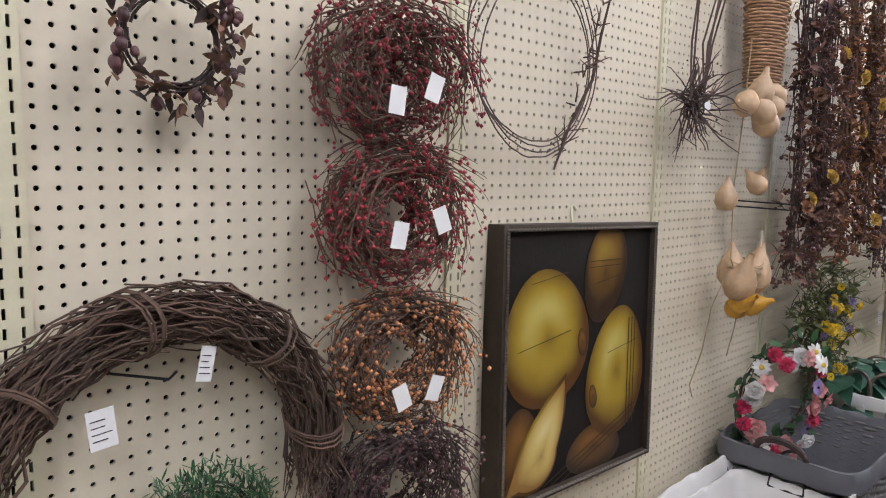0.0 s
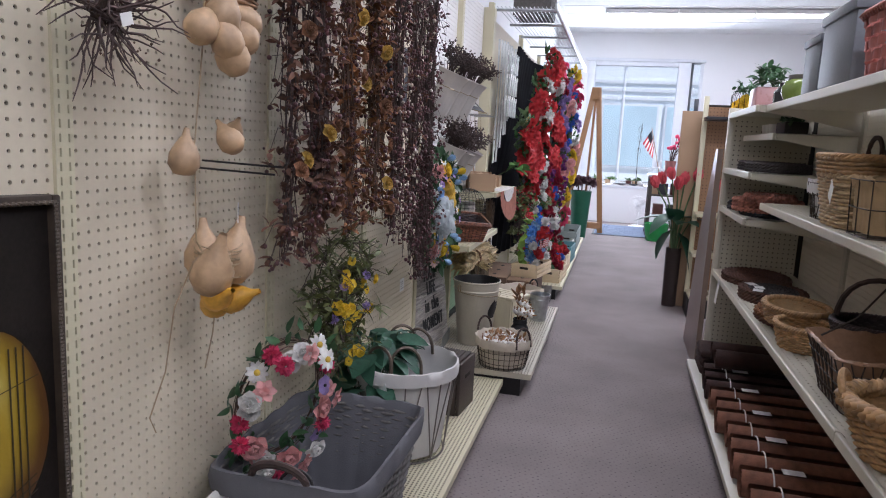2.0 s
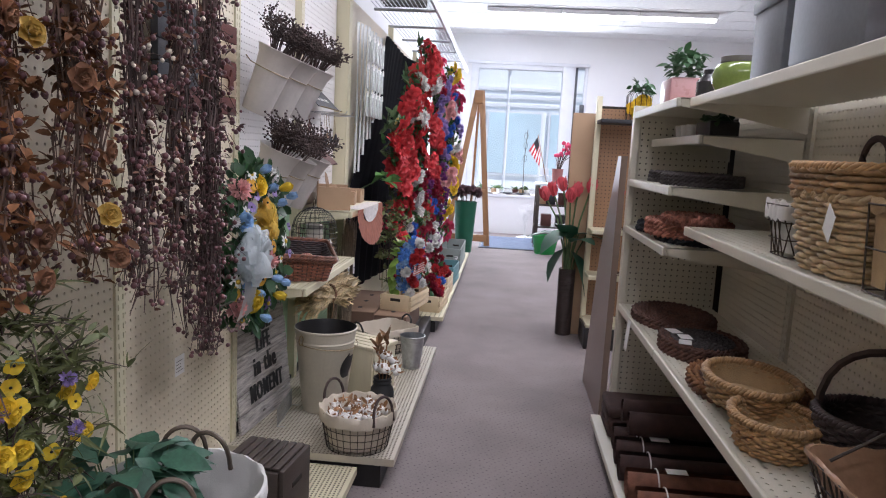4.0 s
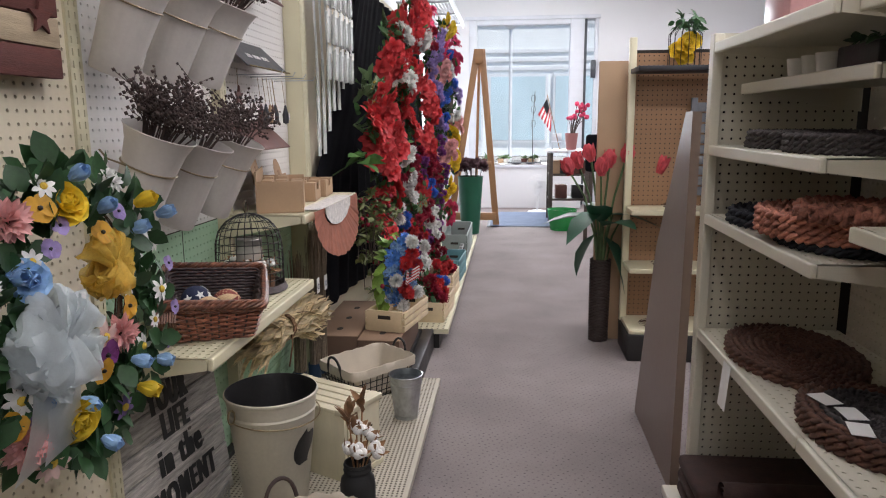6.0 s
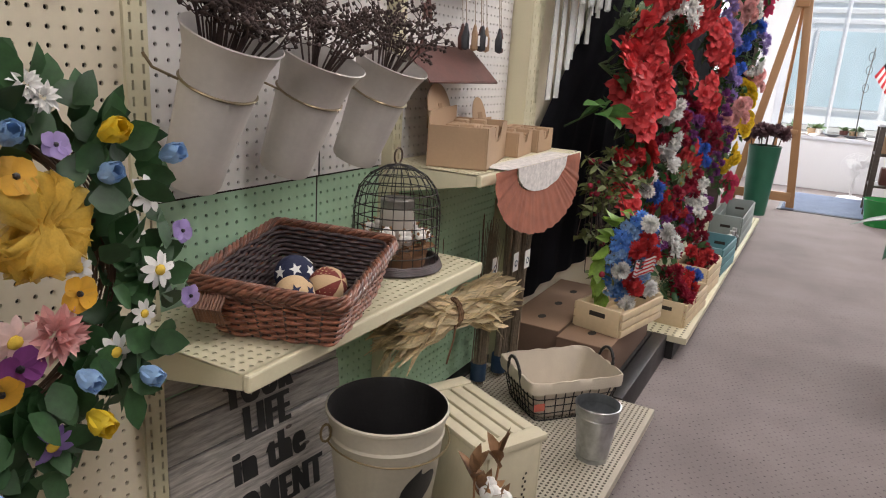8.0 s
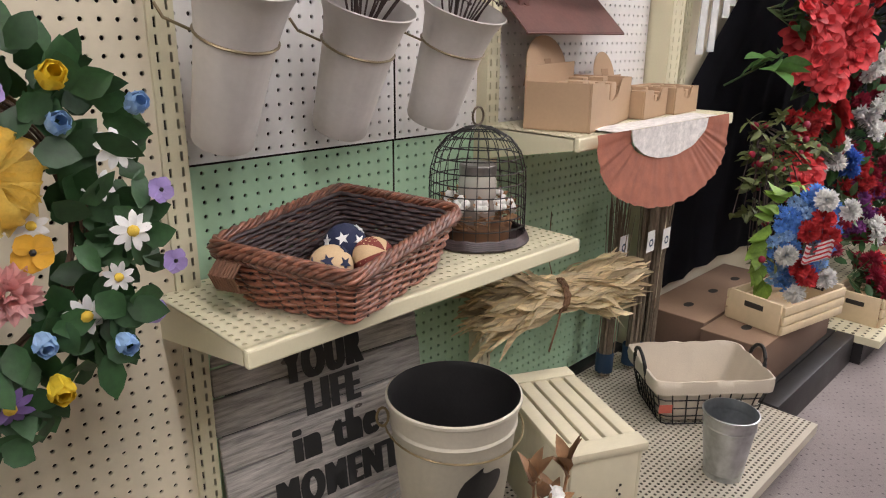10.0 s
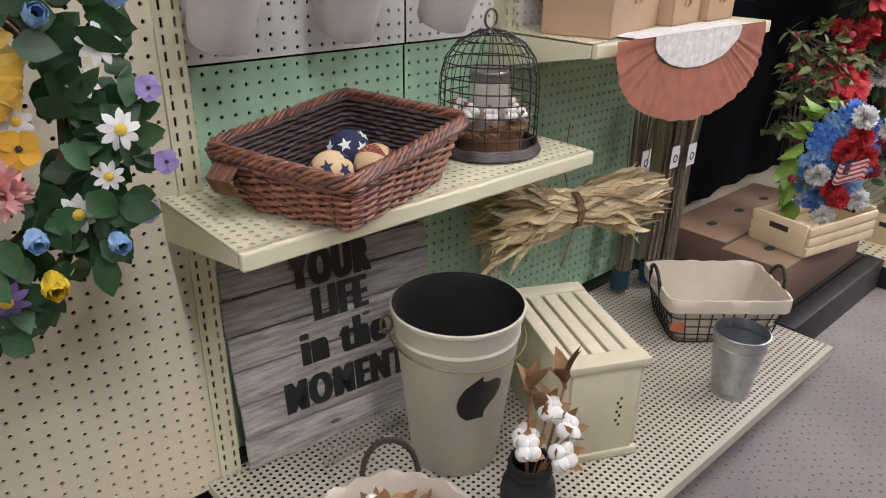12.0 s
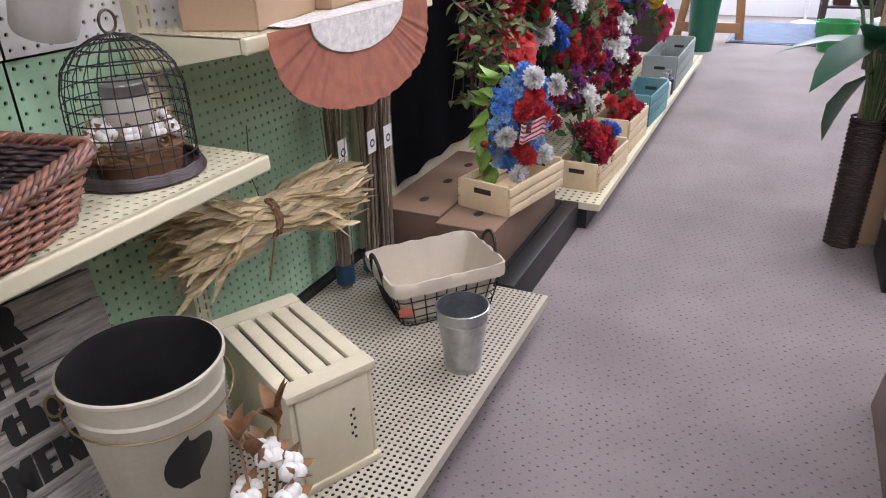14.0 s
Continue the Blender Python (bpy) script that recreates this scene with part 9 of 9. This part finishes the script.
beam((0, 0.24, 0), (0, 0.42, 2.06), 0.03, 0.075)
beam((0, 0.80, 0), (0, 0.47, 2.06), 0.03, 0.075)
beam((0.5, 0.52, 0), (0.04, 0.45, 2.0), 0.03, 0.06)
beam((-0.02, 0.40, 1.98), (-0.02, 0.50, 1.98), 0.05, 0.16, "head")
beam((-0.02, 0.25, 0.12), (-0.02, 0.80, 0.12), 0.03, 0.09, "rail")
beam((-0.03, 0.30, 0.75), (-0.03, 0.72, 0.75), 0.03, 0.05, "rail")
t2 = thing("mirror_panel", "tall narrow framed mirror beside the flower display", "mirror", Matrix.Translation((9.45, 0.80, 0.75)))
MIRROR = mat("mirror_glass", (0.85, 0.87, 0.88), 0.06, metal=1.0, var=0.02, bump=0)
part("frame", Shape().bevel_box(-0.02, 0.02, -0.14, 0.14, 0, 1.2, 0.006), DARKWOOD, t2)
part("glass", Shape().box(-0.024, -0.021, -0.11, 0.11, 0.04, 1.16), MIRROR, t2)
solo("wall_bracket", Shape().box(-0.02, 0.02, -0.02, 0.30, 0, 0.74), DARKWOOD, "dark stand under the framed mirror", "stand", Matrix.Translation((9.45, 0.80, 0.0)))
# green flower bucket with dried hydrangeas
t = thing("flower_bucket", "tall green plastic flower bucket", "bucket", Matrix.Translation((10.05, 0.52, 0)))
GREENPL = mat("green_plastic", (0.01, 0.10, 0.055), 0.35, var=0.1, bump=0.02)
part("body", Shape().lathe([(0.001, 0), (0.10, 0), (0.14, 0.62), (0.145, 0.64), (0.135, 0.64), (0.1, 0.03), (0.001, 0.02)], 28), GREENPL, t, smooth=40)
t = thing("dried_hydrangeas", "dusty purple dried flowers in the green bucket", "flowers", Matrix.Translation((10.05, 0.52, 0.62)))
dm = mum(mat("dusty_mauve_petal", (0.12, 0.06, 0.07), 0.8, var=0.3, rnd=0.3), 0.075)
s = Shape()
for k in range(9):
    a = k * 2.4
    p = (0.14 * math.cos(a) * (k / 9 + 0.3), 0.14 * math.sin(a) * (k / 9 + 0.3), 0.10 + R(-.03, .06))
    part("flower_head", dm, None, t, m=Matrix.Translation(p) @ towards((p[0], p[1], 0.2)))
    s.tube([(0, 0, -0.5), p], 0.004, 4)
part("stems", s, DARKTWIG, t)

# door mat, fan, table
MATB = mat("blue_ribbed_mat", (0.17, 0.21, 0.30), 0.9, var=0.15, scale=8, fine=120, bump=0.4)
t = thing("door_mat", "blue-grey ribbed door mat", "mat", Matrix.Translation((10.5, -0.45, 0.001)))
part("backing", Shape().bevel_box(0, 1.35, 0, 0.80, 0, 0.008, 0.003), BLKTIN, t)
for k in range(26):
    part("rib", Shape().bevel_box(0.03 + 0.05 * k, 0.06 + 0.05 * k, 0.03, 0.77, 0.0085, 0.016, 0.002), MATB, t)
t = thing("desk_fan", "small white fan standing on the floor", "fan", Matrix.Translation((11.95, -0.30, 0)))
part("foot", Shape().lathe([(0.001, 0.03), (0.06, 0.03), (0.13, 0.012), (0.135, 0.0)], 24), WHITEMETAL, t)
part("stand", Shape().tube([(0, 0, 0.02), (0, 0, 0.26)], 0.015, 8), WHITEMETAL, t)
cage = Matrix.Translation((-0.03, 0, 0.36)) @ Matrix.Rotation(math.pi / 2, 4, "Y")
for r in (0.05, 0.09, 0.13, 0.155):
    part("cage_ring", Shape().tube([(p[0], p[1], -0.03) for p in ring_pts(r, 32)], 0.003, 5, closed=True), WHITEMETAL, t, m=cage)
for k in range(20):
    a = 2 * math.pi * k / 20
    part("cage_wire", Shape().tube([(0.02 * math.cos(a), 0.02 * math.sin(a), -0.05), (0.09 * math.cos(a), 0.09 * math.sin(a), -0.045), (0.155 * math.cos(a), 0.155 * math.sin(a), 0.0)], 0.0018, 4), WHITEMETAL, t, m=cage)
for k in range(3):
    part("blade", Shape().leaf(euler(0, 0, 0, 0.4, 0, k * 2.094), 0.13, 0.11, 0.1, 0.0), WHITEMETAL, t, m=cage)
part("motor", Shape().lathe([(0.001, -0.02), (0.045, -0.01), (0.045, 0.07), (0.001, 0.09)], 16), WHITEMETAL, t, m=cage)
t = thing("side_table", "dark wooden side table with a pale top", "table", Matrix.Translation((11.05, -0.65, 0)))
part("tabletop", Shape().bevel_box(-0.25, 0.25, -0.28, 0.28, 0.86, 0.89, 0.006), FRAME, t)
for x in (-0.21, 0.21):
    for y in (-0.24, 0.24):
        part("leg", Shape().bevel_box(x - 0.025, x + 0.025, y - 0.025, y + 0.025, 0, 0.859, 0.004), DARKWOOD, t)
for z in (0.28, 0.58):
    part("shelf", Shape().bevel_box(-0.2, 0.2, -0.26, 0.26, z, z + 0.02, 0.003), DARKWOOD, t)
for k, (y, z, ma) in enumerate(((-0.12, 0.601, RUST), (0.06, 0.601, BLKTIN), (0.18, 0.601, CARD), (-0.1, 0.301, BLACK), (0.1, 0.301, RUST))):
    solo("gift_box", Shape().bevel_box(-0.09, 0.09, -0.07, 0.07, 0, 0.16, 0.006), ma, "small boxed gift on the table shelf", "box", Matrix.Translation((11.05, -0.65 + y, z)), "boxed gifts")
t = thing("flower_pot", "terracotta-coloured pot with pink berry stems", "plant", Matrix.Translation((11.0, -0.66, 0.891)))
part("pot", Shape().lathe([(0.001, 0), (0.06, 0), (0.08, 0.20), (0.07, 0.2), (0.05, 0.02), (0.001, 0.02)], 20), mat("dusky_rose_pot", (0.30, 0.11, 0.10), 0.5, var=0.1), t)
s, b = Shape(), Shape()
for k in range(16):
    e = (R(-.12, .12), R(-.20, .06), R(0.38, 0.56))
    s.tube([(0, 0, 0.1), (e[0] * 0.4, e[1] * 0.4, 0.3), e], 0.004, 4)
    b.ball(e, R(0.02, 0.032), 8, 6)
part("stems", s, DARKTWIG, t)
part("berries", b, CORAL, t, smooth=180)
# flag on a stick
t = thing("small_flag", "small striped flag with a blue canton on a stick", "flag", Matrix.Translation((10.95, -0.52, 0.89)) @ Matrix.Rotation(radians(-14), 4, "X"))
part("stick", Shape().tube([(0, 0, 0), (0, 0, 0.68)], 0.005, 6), OAK, t)
fy = lambda u, w: (0.02 * math.sin(6 * u), 0.01 + 0.15 * u - 0.10 * w * u, 0.64 - 0.24 * w - 0.16 * u)
for k in range(9):
    part("stripe", Shape().sheet([[fy(u, k / 9) for u in np.linspace(0, 1, 10)], [fy(u, (k + 1) / 9) for u in np.linspace(0, 1, 10)]]), RED if k % 2 == 0 else WHITE, t, smooth=180)
part("canton", Shape().sheet([[(fy(u, w)[0] - 0.004, fy(u, w)[1], fy(u, w)[2]) for u in np.linspace(0, 0.45, 6)] for w in (0, 0.25, 0.5)]), NAVW, t, smooth=180)
t = thing("small_chair", "small pale wooden doll chair on the table", "chair", Matrix.Translation((10.92, -0.48, 0.891)))
part("seat", Shape().bevel_box(-0.06, 0.06, -0.06, 0.06, 0.09, 0.1, 0.002), FRAME, t)
for x in (-0.05, 0.05):
    for y in (-0.05, 0.05):
        part("leg", Shape().bevel_box(x - 0.007, x + 0.007, y - 0.007, y + 0.007, 0, 0.089, 0.001), FRAME, t)
part("backrest", Shape().bevel_box(0.045, 0.055, -0.06, 0.06, 0.101, 0.2, 0.002), FRAME, t)
t = thing("chair_cover", "black cloth bag hanging over a chair back", "bag", Matrix.Translation((9.6, -0.86, 0)))
part("cloth", Shape().bevel_box(-0.04, 0.04, -0.17, 0.17, 0.72, 1.10, 0.03), BLACKCLOTH, t)
for y in (-0.15, 0.15):
    part("leg", Shape().bevel_box(-0.02, 0.02, y - 0.02, y + 0.02, 0, 0.73, 0.003), DARKWOOD, t)
t = thing("green_basket", "shiny green plastic basket on the floor", "basket", Matrix.Translation((10.35, -0.52, 0)))
part("body", Shape().lathe([(0.001, 0), (0.13, 0), (0.17, 0.22), (0.175, 0.24), (0.16, 0.24), (0.12, 0.02), (0.001, 0.02)], 24), mat("bright_green_plastic", (0.02, 0.26, 0.06), 0.25, bump=0.02), t, smooth=40)
# sill goods and wind chime
for k, (y, h) in enumerate(((0.22, 0.10), (0.14, 0.12), (-0.12, 0.09), (-0.22, 0.11), (-0.3, 0.1), (0.45, 0.14))):
    t = thing("sill_plant", "small potted plant on the window sill", "plant", Matrix.Translation((X_END - 0.25, y, SILL + 0.005)), "pots on the sill")
    part("pot", Shape().lathe([(0.001, 0), (0.04, 0), (0.05, 0.08), (0.001, 0.08)], 14), (CARD, PAPER, RUST)[k % 3], t)
    s = Shape()
    leaves_on(s, [(R(-.03, .03), R(-.03, .03), 0.09) for q in range(10)], 24, h * 0.6, 0.025)
    part("leaves", s, SAGE, t, smooth=180)
t = thing("garden_tray", "dark tray of small pots standing on the sill", "tray", Matrix.Translation((X_END - 0.30, -0.12, SILL + 0.005)))
part("tray", Shape().bevel_box(-0.07, 0.07, -0.24, 0.24, 0, 0.03, 0.004), BLKTIN, t)
t = thing("wind_chime", "slim dark metal garden ornament on a stake", "ornament", Matrix.Translation((X_END - 0.30, -0.24, SILL + 0.035)))
part("stake", Shape().tube([(0, 0, 0), (0, 0.01, 0.5), (0, -0.02, 1.0)], 0.006, 6), IRON, t)
for z in (0.55, 0.75, 0.9):
    part("ring", Shape().tube([(0, 0.03 * math.cos(a), z + 0.05 * math.sin(a)) for a in np.linspace(0, 6.28, 16, endpoint=False)], 0.004, 5, closed=True), IRON, t)
rng.seed(720)
t = thing("cloth_runner", "crumpled white cloth lying along the sill", "cloth", Matrix.Translation((X_END - 0.38, 0, SILL + 0.006)))
part("cloth", Shape().sheet([[(0.06 * q + 0.01 * math.sin(20 * y), y, 0.012 + 0.012 * math.sin(31 * y + 2 * q) - (0.05 if q == 0 else 0)) for y in np.linspace(-0.6, 0.6, 50)] for q in (-0.7, 0, 1, 2, 3)]), CLOTH, t, smooth=180)
